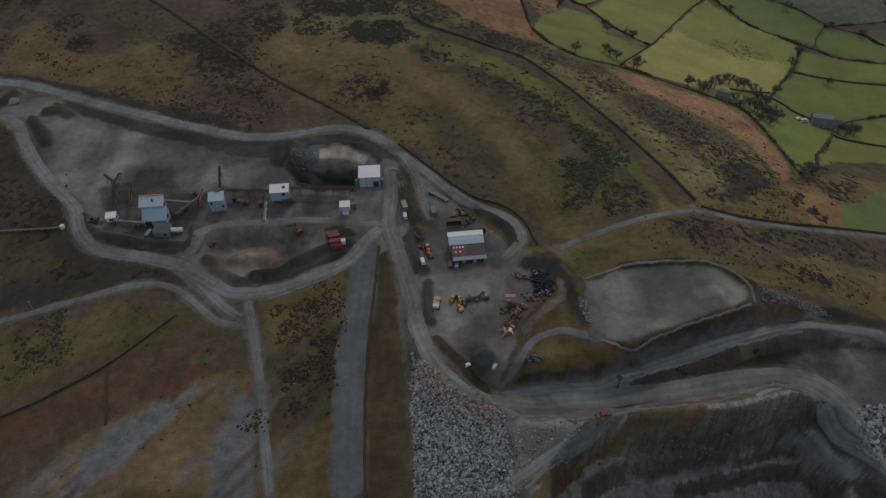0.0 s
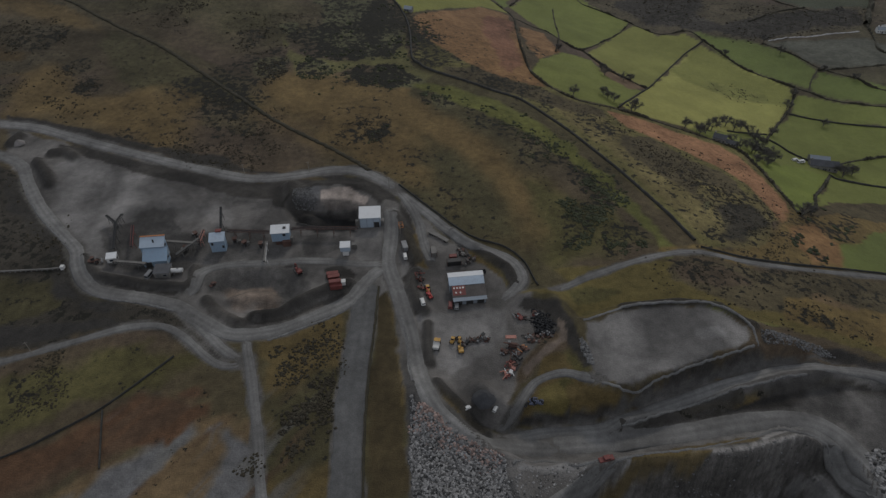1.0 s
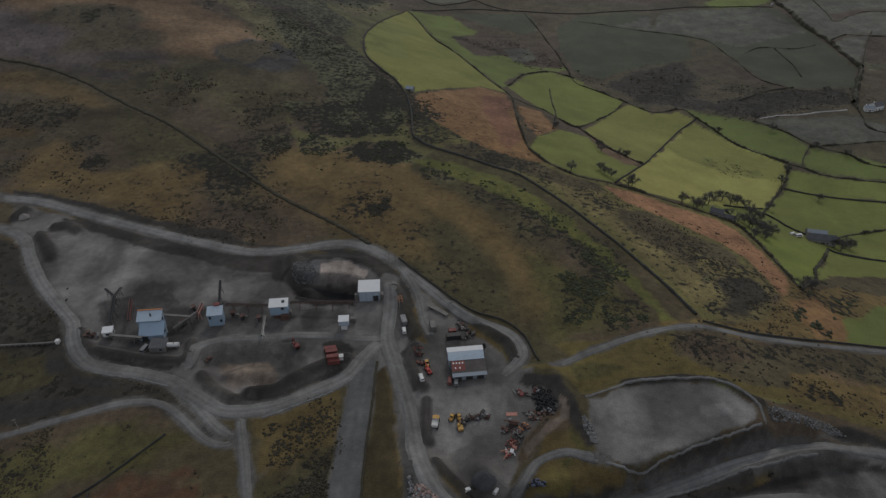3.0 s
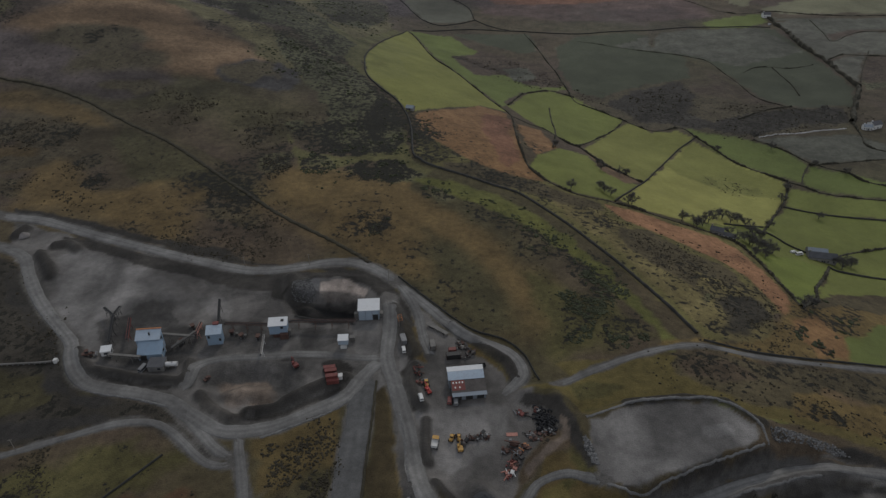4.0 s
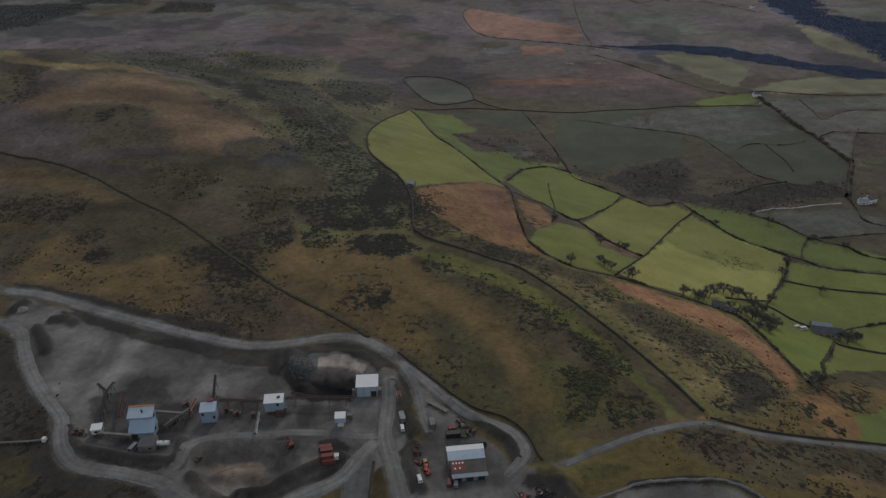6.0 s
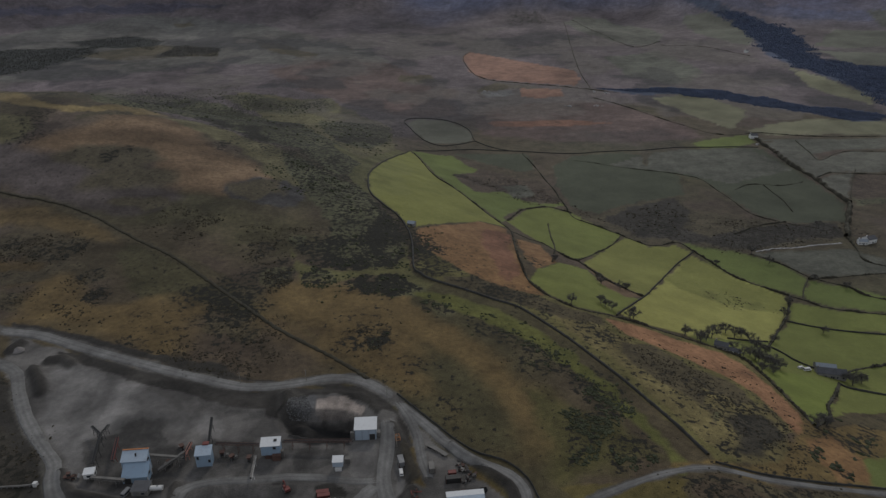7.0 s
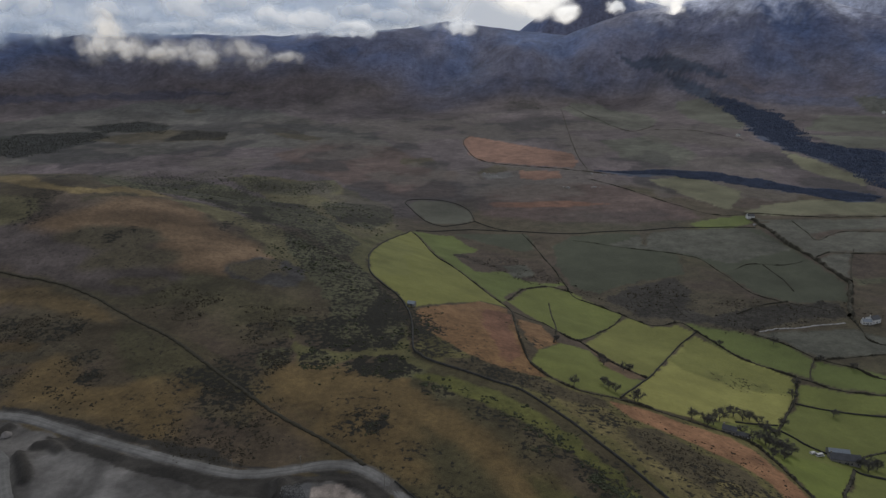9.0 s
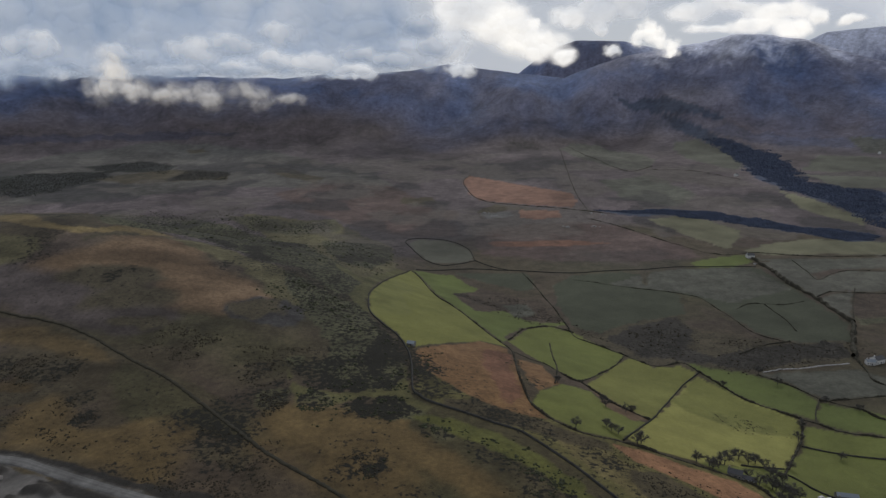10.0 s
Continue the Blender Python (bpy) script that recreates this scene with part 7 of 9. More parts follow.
def chip(seed):
    """A cheap angular stone of twenty faces."""
    bm = bmesh.new()
    g = (1 + 5 ** 0.5) / 2
    jag = random.Random(seed)
    for a, b in ((1, g), (1, -g), (-1, g), (-1, -g)):
        for v in ((0, a, b), (a, b, 0), (b, 0, a)):
            bm.verts.new(Vector(v).normalized() * jag.uniform(0.65, 1.25))
    bmesh.ops.convex_hull(bm, input=bm.verts)
    bm.verts.index_update()
    bmesh.ops.triangulate(bm, faces=bm.faces)
    used = [v for v in bm.verts if v.link_faces]
    index = {v: i for i, v in enumerate(used)}
    out = np.array([v.co[:] for v in used]), np.array([[index[v] for v in f.verts] for f in bm.faces])
    bm.free()
    return out


CLUMPS = [ball(k, 1, 0.42, 0.8) for k in range(8)]
TUFTS = [chip(k + 40) for k in range(8)]
TALL_CLUMPS = [(v * (0.8, 0.8, 1.7), f) for v, f in (chip(k + 60) for k in range(8))]
THICKET_SCALE = {"gorse_bushes": (0.72, 2.4), "heather_clumps": (0.55, 2.6), "bracken_clumps": (0.6, 2.0), "woodland_trees": (0.25, 40.0), "plantation_trees": (0.26, 30.0)}
THICKET_LOOKS = {
    "gorse_bushes": ("dark green gorse bushes scattered on the hillside", "bushes", "gorse", CLUMPS),
    "heather_clumps": ("dark heather and rush clumps on rough grass", "heather", "heather", TUFTS),
    "bracken_clumps": ("dark clumps among rust-coloured dead bracken", "bracken", "bracken", TUFTS),
    "plantation_trees": ("dark olive young conifer plantation on the moor", "plantation", "young_spruce", TALL_CLUMPS),
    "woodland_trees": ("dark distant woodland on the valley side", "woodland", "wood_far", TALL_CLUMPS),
}


def inside(poly, x, y):
    return signed_distance(x, y, poly) < 0


def thicket(name, count, size, poly, number):
    label, category, mat, shapes = THICKET_LOOKS[name]
    rng = np.random.default_rng(500 + number)
    size, count = size * THICKET_SCALE[name][0], int(count * THICKET_SCALE[name][1])
    a, b = np.array(poly).min(0), np.array(poly).max(0)
    far_off = math.hypot(*((a + b) / 2)) > 560
    size *= 1.0 if far_off or name != "gorse_bushes" else 0.85
    wooded = name in ("woodland_trees", "plantation_trees")
    reach = (0.1 if name == "plantation_trees" else 0.04 if wooded else 0.22) * (b - a).max()
    p = rng.uniform(a - reach, b + reach, (count * (12 if wooded else 5), 2))
    d = signed_distance(p[:, 0], p[:, 1], poly)
    grain = 0.5 * lumps(p[:, 0], p[:, 1], size * 22, number, 2) + 0.7 * lumps(p[:, 0], p[:, 1], size * 7, number + 3, 3)
    keep = (d + reach * 1.1 * lumps(p[:, 0], p[:, 1], reach * 1.5, number + 7, 4) + reach * 0.25 * rng.uniform(-1, 1, len(p)) < 0) & (grain > (-0.75 if wooded else -0.15 if name == "gorse_bushes" and far_off else 0.16 if name == "gorse_bushes" else 0.02) + 0.2 * rng.uniform(-1, 1, len(p)))
    p = p[keep][:count] if keep.any() else np.array([np.mean(poly, 0)])
    verts, faces, base = [], [], 0
    for x, y in p:
        shape, tris = shapes[rng.integers(len(shapes))]
        s = size * rng.uniform(0.45, 1.0) ** 1.4 * (1.35 if rng.random() < 0.15 else 1.0)
        c, q = math.cos(6.28 * rng.random()), 0.0
        q = math.sqrt(1 - c * c)
        stretch = rng.uniform(0.8, 1.5)
        v = shape * (s * stretch, s, s)
        v = np.stack([v[:, 0] * c - v[:, 1] * q, v[:, 0] * q + v[:, 1] * c, v[:, 2]], 1)
        verts.append(v + (x, y, float(ground_z(x, y))))
        faces.append(tris + base)
        base += len(shape)
    mesh = arrays_mesh(name, np.concatenate(verts), np.concatenate(faces))
    mesh.materials.append(MATS[mat])
    return tagged(new(name, mesh), label, category, kind="stuff")


for number, (name, count, size, poly) in enumerate(THICKETS):
    thicket(name, count, size, poly, number)


# ---- helpers for things ----
def part(name, bm, mat, parent=None, label=""):
    """One mesh object, under a thing or a part."""
    mesh = bpy.data.meshes.new(name)
    bm.to_mesh(mesh)
    bm.free()
    mesh.materials.append(MATS[mat])
    ob = new(name, mesh)
    if parent:
        ob.parent = parent
    if label:
        ob["label"] = label
    return ob


def thing(name, label, category, group="", kind=""):
    return tagged(new(name), label, category, group, kind)


def put(ob, x, y, turn=0, sink=0.0, size=1.0):
    ob.matrix_basis = pose(x, y, float(ground_z(x, y)) - sink, 0, 0, turn) @ Matrix.Scale(size, 4)
    return ob


def box(bm, x, y, z, sx, sy, sz, bevel=0.0, m=None):
    """A box from its centre in plan, its underside and its size."""
    made = bmesh.ops.create_cube(bm, size=1)["verts"]
    bmesh.ops.transform(bm, matrix=Matrix.Translation((x, y, z + sz / 2)) @ Matrix.Diagonal((sx, sy, sz, 1)), verts=made)
    if bevel:
        edges = list({e for v in made for e in v.link_edges})
        made = [v for v in bmesh.ops.bevel(bm, geom=edges, offset=bevel, segments=1, affect="EDGES")["verts"]]
    if m is not None:
        bmesh.ops.transform(bm, matrix=m, verts=made)
    return made


def rod(bm, a, b, r0, r1=None, sides=8):
    """A round bar from a to b."""
    a, b = Vector(a), Vector(b)
    made = bmesh.ops.create_cone(bm, cap_ends=True, segments=sides, radius1=r0, radius2=r0 if r1 is None else r1, depth=(b - a).length)["verts"]
    turn = (b - a).to_track_quat("Z", "Y").to_matrix().to_4x4()
    bmesh.ops.transform(bm, matrix=Matrix.Translation((a + b) / 2) @ turn, verts=made)
    return made


def bar(bm, a, b, wide, tall):
    """A square bar from a to b."""
    a, b = Vector(a), Vector(b)
    made = bmesh.ops.create_cube(bm, size=1)["verts"]
    turn = (b - a).to_track_quat("Y", "Z").to_matrix().to_4x4()
    bmesh.ops.transform(bm, matrix=Matrix.Translation((a + b) / 2) @ turn @ Matrix.Diagonal((wide, (b - a).length, tall, 1)), verts=made)
    return made


# ---- trees ----
def bare_tree(seed, tall, label):
    """A short trunk, spreading limbs and a rounded haze of fine twigs."""
    rng = random.Random(seed)
    tree = thing("tree", label, "tree", "leafless trees by the farms")
    trunk, crown = bmesh.new(), bmesh.new()
    rod(trunk, (0, 0, -0.3), (0.1, 0, tall * 0.3), 0.3, 0.22, 7)
    limbs = []

    def grow(at, way, length, thick, depth):
        end = at + way * length
        rod(trunk, at, end, thick, thick * 0.6, 5)
        limbs.append((at, end))
        if depth:
            for _ in range(3):
                d = (way * 0.8 + Vector((rng.gauss(0, 0.55), rng.gauss(0, 0.55), rng.uniform(-0.35, 0.4)))).normalized()
                grow(at.lerp(end, rng.uniform(0.55, 1.0)), d, length * rng.uniform(0.6, 0.8), thick * 0.55, depth - 1)

    for k in range(7):
        a = 2 * math.pi * k / 7 + rng.uniform(-0.4, 0.4)
        lean = rng.uniform(0.35, 1.3)
        grow(Vector((0.1, 0, tall * rng.uniform(0.12, 0.3))), Vector((math.cos(a) * lean, math.sin(a) * lean, 1)).normalized(), tall * 0.3, 0.1, 2)
    for at, end in limbs:
        way = (end - at).normalized()
        for _ in range(17):
            d = (way + Vector((rng.gauss(0, 0.7), rng.gauss(0, 0.7), rng.gauss(0.1, 0.6)))).normalized()
            p = at.lerp(end, rng.uniform(0.1, 1.0))
            q = p + d * rng.uniform(0.7, 1.9)
            w = d.cross(Vector((rng.gauss(0, 1), rng.gauss(0, 1), rng.gauss(0, 1)))).normalized() * rng.uniform(0.03, 0.055)
            crown.faces.new([crown.verts.new(p - w), crown.verts.new(p + w), crown.verts.new(q)])
    part("trunk", trunk, "bark", tree)
    part("crown", crown, "twig", tree, "fine leafless grey-brown twigs")
    return tree


TREE_KINDS = [bare_tree(3, 9, "leafless broad tree with dark grey-brown twigs on pasture"), bare_tree(8, 8, "leafless tree beside a field wall"),
              bare_tree(14, 10, "tall leafless tree with a rounded twiggy crown")]
spare = list(TREE_KINDS)
rng = random.Random(5)
for x, y in TREES_FARM + TREES_FIELD + TREES_FAR:
    kind = rng.randrange(3)
    first = TREE_KINDS[kind]
    ob = first if first in spare else copy_thing(first, Matrix())
    if first in spare:
        spare.remove(first)
    put(ob, x, y, rng.uniform(0, 360), 0.0, rng.uniform(0.9, 1.2) if (x, y) in TREES_FARM else rng.uniform(0.8, 1.15))


# ---- clouds ----
def cells(u, v, size, seed):
    """Distance to the nearest of scattered points, for rounded cloud heads: 1 at a point, 0 between them."""
    x, y = u / size, v / size
    ix, iy = np.floor(x).astype(np.int64), np.floor(y).astype(np.int64)
    best = np.full(x.shape, 9.0)
    for a in (-1, 0, 1):
        for b in (-1, 0, 1):
            px, py = ix + a + hash_grid(ix + a, iy + b, seed), iy + b + hash_grid(ix + a, iy + b, seed + 51)
            best = np.minimum(best, (x - px) ** 2 + (y - py) ** 2)
    return 1 - np.clip(best, 0, 1)


def cloud(label, r, puffs, seed, grain, depth, sharp=0.4, lumpy=0.5, mat="cloud", rise=0.0):
    """A bank of cloud far off, from rounded puffs (side, rise, half width, half height, painted glow)."""
    p = np.array(puffs)
    a0, a1 = (p[:, 0] - p[:, 2]).min() - 0.04, (p[:, 0] + p[:, 2]).max() + 0.04
    b0, b1 = (p[:, 1] - p[:, 3]).min() - 0.03, min((p[:, 1] + p[:, 3]).max() + 0.03, 0.3)
    step = 0.0014 if a1 - a0 < 1.4 else 0.0022
    A, B = np.meshgrid(np.arange(a0, a1, step), np.arange(b0, b1, step))
    u, v = A * 1000, B * 1250
    u = u + grain * 0.3 * lumps(u, v, grain, seed + 1, 4)
    v = v + grain * 0.3 * lumps(u, v, grain, seed + 2, 4)
    heads = 0.62 * cells(u, v, grain, seed + 3) + 0.28 * cells(u, v, grain * 0.5, seed + 5) + 0.1 * cells(u, v, grain * 0.25, seed + 7)
    heads = heads + 0.1 * lumps(u, v, grain * 0.5, seed + 21, 4)
    soft = lumps(u, v, grain * 2.2, seed + 9, 5)
    total, glow_sum, top = np.full(A.shape, 1e-6), np.zeros(A.shape), np.zeros(A.shape)
    for a, b, w, h, g in puffs:
        k = np.exp(7 * (1 - np.hypot((u / 1000 - a) / w, (v / 1250 - b) / h)))
        total += k
        glow_sum += k * g
        top += k * np.clip((v / 1250 - b) / h, -1, 1)
    body = np.log(total) / 7
    field = body + lumpy * (heads - 0.62) + 0.3 * soft
    dense = ramp(0.0, sharp, field) ** 1.2
    rr = r - depth * (0.8 * np.sqrt(np.clip(body, 0, 1)) + 0.7 * heads * ramp(-0.1, 0.5, field))
    s = 1 / np.sqrt(1 + A * A)
    mesh = grid_mesh("cloud", rr * A * s, rr * s, EYE + rr * B)
    # painted light: cloud heads and, by rise, puff tops glow brighter
    light = np.clip(glow_sum / total, 0, 1) * (0.85 + 0.3 * soft) + 0.22 * (heads - 0.62) + 0.14 * soft + rise * top / total
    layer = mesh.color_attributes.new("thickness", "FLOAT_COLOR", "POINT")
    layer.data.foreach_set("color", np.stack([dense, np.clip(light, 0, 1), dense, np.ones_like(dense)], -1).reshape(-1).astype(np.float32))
    mesh.materials.append(MATS[mat])
    return tagged(new("cloud", mesh), label, "cloud", "low clouds on the fells", "structure")


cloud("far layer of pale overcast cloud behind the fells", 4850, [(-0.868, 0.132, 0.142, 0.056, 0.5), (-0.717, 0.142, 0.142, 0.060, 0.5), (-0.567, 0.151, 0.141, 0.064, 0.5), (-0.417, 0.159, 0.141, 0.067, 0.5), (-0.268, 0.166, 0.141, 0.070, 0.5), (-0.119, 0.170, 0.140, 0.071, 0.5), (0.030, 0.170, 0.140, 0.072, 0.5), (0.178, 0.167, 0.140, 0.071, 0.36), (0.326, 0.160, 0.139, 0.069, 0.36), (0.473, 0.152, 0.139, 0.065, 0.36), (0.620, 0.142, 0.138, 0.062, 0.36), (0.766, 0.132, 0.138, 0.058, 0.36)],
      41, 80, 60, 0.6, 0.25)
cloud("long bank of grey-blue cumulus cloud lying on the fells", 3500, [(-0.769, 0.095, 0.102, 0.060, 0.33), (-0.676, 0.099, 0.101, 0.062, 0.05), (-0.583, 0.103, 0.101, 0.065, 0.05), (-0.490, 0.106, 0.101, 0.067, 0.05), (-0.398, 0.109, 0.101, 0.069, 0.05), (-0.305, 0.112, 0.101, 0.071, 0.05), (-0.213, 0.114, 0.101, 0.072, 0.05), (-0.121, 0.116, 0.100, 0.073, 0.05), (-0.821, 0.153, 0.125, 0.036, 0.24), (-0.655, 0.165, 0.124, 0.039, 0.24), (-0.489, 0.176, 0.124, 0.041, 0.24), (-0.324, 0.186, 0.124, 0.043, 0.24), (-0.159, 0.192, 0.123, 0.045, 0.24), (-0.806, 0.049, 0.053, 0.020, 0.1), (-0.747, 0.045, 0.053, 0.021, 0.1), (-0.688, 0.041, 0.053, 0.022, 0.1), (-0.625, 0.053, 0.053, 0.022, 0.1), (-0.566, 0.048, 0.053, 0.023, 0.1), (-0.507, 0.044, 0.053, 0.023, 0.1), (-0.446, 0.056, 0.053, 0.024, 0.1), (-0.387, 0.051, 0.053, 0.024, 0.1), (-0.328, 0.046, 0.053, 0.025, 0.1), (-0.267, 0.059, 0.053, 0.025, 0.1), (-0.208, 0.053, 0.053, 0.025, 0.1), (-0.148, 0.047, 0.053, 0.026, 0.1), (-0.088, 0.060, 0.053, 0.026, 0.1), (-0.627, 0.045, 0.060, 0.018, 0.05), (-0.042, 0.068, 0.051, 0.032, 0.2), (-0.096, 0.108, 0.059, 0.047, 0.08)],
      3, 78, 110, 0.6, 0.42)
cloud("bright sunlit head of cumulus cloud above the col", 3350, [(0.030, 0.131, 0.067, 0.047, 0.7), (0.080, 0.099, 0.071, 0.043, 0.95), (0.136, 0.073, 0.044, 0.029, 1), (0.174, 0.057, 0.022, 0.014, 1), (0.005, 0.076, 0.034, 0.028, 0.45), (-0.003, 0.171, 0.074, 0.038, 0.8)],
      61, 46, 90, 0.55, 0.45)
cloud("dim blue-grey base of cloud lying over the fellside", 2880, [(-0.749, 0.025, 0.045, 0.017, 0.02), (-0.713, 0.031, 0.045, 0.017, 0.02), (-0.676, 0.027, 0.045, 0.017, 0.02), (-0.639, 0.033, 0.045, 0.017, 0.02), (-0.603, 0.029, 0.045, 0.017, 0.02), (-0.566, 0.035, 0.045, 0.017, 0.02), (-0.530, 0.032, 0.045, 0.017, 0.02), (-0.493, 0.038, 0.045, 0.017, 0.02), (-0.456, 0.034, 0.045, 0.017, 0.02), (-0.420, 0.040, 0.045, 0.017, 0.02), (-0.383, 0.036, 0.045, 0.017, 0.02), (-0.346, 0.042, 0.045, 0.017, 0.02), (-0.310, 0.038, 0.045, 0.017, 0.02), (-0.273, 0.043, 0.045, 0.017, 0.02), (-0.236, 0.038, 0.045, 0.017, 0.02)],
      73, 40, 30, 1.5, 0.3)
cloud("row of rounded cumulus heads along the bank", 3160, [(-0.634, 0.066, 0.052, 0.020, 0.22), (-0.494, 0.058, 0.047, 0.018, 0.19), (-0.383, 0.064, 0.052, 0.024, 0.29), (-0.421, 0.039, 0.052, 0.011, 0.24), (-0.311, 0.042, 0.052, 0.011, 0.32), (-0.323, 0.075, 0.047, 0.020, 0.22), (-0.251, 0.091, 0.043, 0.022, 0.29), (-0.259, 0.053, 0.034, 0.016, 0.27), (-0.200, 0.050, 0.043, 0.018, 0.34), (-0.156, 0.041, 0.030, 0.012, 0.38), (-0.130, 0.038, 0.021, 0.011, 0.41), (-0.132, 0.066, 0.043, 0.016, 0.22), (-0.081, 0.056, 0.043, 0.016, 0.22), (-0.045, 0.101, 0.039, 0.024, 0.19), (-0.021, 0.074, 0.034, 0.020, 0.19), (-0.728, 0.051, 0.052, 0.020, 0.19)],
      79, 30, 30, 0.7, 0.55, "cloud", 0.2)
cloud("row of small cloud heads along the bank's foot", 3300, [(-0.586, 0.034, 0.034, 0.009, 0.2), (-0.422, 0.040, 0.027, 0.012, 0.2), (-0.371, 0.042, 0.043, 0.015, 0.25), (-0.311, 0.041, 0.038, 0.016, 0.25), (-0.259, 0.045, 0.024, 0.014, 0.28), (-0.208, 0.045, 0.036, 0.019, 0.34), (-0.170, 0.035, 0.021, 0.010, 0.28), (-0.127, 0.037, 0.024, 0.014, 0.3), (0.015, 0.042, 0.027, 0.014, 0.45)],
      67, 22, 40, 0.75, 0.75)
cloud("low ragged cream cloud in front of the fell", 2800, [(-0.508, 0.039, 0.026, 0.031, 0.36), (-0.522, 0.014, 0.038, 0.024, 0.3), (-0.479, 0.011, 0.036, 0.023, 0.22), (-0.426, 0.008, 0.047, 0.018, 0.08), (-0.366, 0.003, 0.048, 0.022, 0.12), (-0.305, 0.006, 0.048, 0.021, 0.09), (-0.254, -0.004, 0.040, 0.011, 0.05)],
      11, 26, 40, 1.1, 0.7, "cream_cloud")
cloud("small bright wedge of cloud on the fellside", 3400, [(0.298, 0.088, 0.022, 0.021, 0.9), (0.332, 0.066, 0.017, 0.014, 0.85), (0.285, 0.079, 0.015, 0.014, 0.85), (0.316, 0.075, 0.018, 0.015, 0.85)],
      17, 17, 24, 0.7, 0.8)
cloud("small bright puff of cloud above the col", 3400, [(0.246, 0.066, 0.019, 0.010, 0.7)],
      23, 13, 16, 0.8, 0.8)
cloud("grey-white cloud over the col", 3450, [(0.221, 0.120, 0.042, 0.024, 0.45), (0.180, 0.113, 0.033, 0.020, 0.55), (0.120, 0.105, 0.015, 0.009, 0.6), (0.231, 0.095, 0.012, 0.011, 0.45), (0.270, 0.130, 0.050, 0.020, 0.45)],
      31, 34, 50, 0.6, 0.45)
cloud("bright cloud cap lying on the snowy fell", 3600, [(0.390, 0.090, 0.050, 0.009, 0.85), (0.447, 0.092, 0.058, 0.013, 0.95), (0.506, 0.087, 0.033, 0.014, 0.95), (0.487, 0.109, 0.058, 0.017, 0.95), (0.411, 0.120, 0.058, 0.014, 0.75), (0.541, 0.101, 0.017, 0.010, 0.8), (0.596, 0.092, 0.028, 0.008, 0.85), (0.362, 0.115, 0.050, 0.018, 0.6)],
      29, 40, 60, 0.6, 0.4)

# ---- loose stone ----
CHIPS = [chip(k) for k in range(10)]


def rubble(label, poly, count, small, large, mat, seed, heap=0.0):
    rng = np.random.default_rng(seed)
    a, b = np.array(poly).min(0), np.array(poly).max(0)
    p = rng.uniform(a, b, (count * 6, 2))
    d = signed_distance(p[:, 0], p[:, 1], poly) + 1.5 * lumps(p[:, 0], p[:, 1], 7, seed, 3)
    p, d = p[d < 0][:count], d[d < 0][:count]
    z = ground_z(p[:, 0], p[:, 1]) + heap * ramp(0, 12, -d) * (0.6 + 0.6 * lumps(p[:, 0], p[:, 1], 9, seed + 3, 3))
    size = small + (large - small) * rng.random(len(p)) ** 3
    turn = rng.uniform(0, 6.28, len(p))
    verts, faces, base = [], [], 0
    for k in range(len(p)):
        shape, tris = CHIPS[k % len(CHIPS)]
        c, s = math.cos(turn[k]), math.sin(turn[k])
        v = shape * (size[k] * rng.uniform(0.8, 1.5), size[k], size[k] * rng.uniform(0.5, 1.0))
        v = np.stack([v[:, 0] * c - v[:, 1] * s, v[:, 0] * s + v[:, 1] * c, v[:, 2]], 1)
        verts.append(v + (p[k, 0], p[k, 1], z[k] + size[k] * 0.2))
        faces.append(tris + base)
        base += len(shape)
    mesh = arrays_mesh("rubble", np.concatenate(verts), np.concatenate(faces))
    mesh.materials.append(MATS[mat])
    return tagged(new("rubble", mesh), label, "rubble", kind="stuff")


rubble("grey tip of broken slate blocks beside the road", RUBBLE_A, 15000, 0.2, 0.62, "stone_grey", 1, 1.5)
rubble("rust-stained broken stone along the tip's edge", [(x, y + 1.5) for x, y in RUBBLE_A[1:5]] + [(x - 4, y - 7) for x, y in RUBBLE_A[4:0:-1]], 1100, 0.25, 0.7, "stone_pink", 2, 1.0)
rubble("heap of quarried stone blocks by the pit road", RUBBLE_B, 1300, 0.25, 0.9, "stone_grey", 3, 1.0)
rubble("stone blocks along the platform's edge", RUBBLE_C, 320, 0.2, 0.7, "stone_dark", 4)
rubble("low heaps of grey stone on the bank", RUBBLE_D, 1300, 0.15, 0.45, "stone_dark", 5, 1.2)
rubble("grey stone tip above the sheds", RUBBLE_E, 1200, 0.12, 0.4, "stone_dark", 6, 1.0)
rubble("scattered slate waste on the slope", RUBBLE_F, 420, 0.12, 0.4, "stone_grey", 7)
rubble("dark broken rock on the pit benches", RUBBLE_G, 350, 0.15, 0.45, "stone_dark", 8)


def boulder(x, y, size, seed):
    bm = bmesh.new()
    shape, tris = CHIPS[seed % len(CHIPS)]
    vs = [bm.verts.new(Vector(v) * size) for v in shape]
    for f in tris:
        bm.faces.new([vs[i] for i in f])
    bmesh.ops.recalc_face_normals(bm, faces=bm.faces)
    bmesh.ops.bevel(bm, geom=bm.edges[:], offset=0.12 * size, segments=1, affect="EDGES")
    ob = part("boulder", bm, "stone_grey")
    tagged(ob, "large angular grey slate boulder", "boulder", "boulders on the tip")
    return put(ob, x, y, seed * 47 % 360, -0.3 * size)


rng = random.Random(12)
for k in range(16):
    (ax, ay), (bx, by) = rng.choice(RUBBLE_A), rng.choice(RUBBLE_A)
    f = rng.random()
    boulder(ax + (bx - ax) * f, ay + (by - ay) * f + rng.uniform(-1, 1), rng.uniform(0.6, 0.95), k)


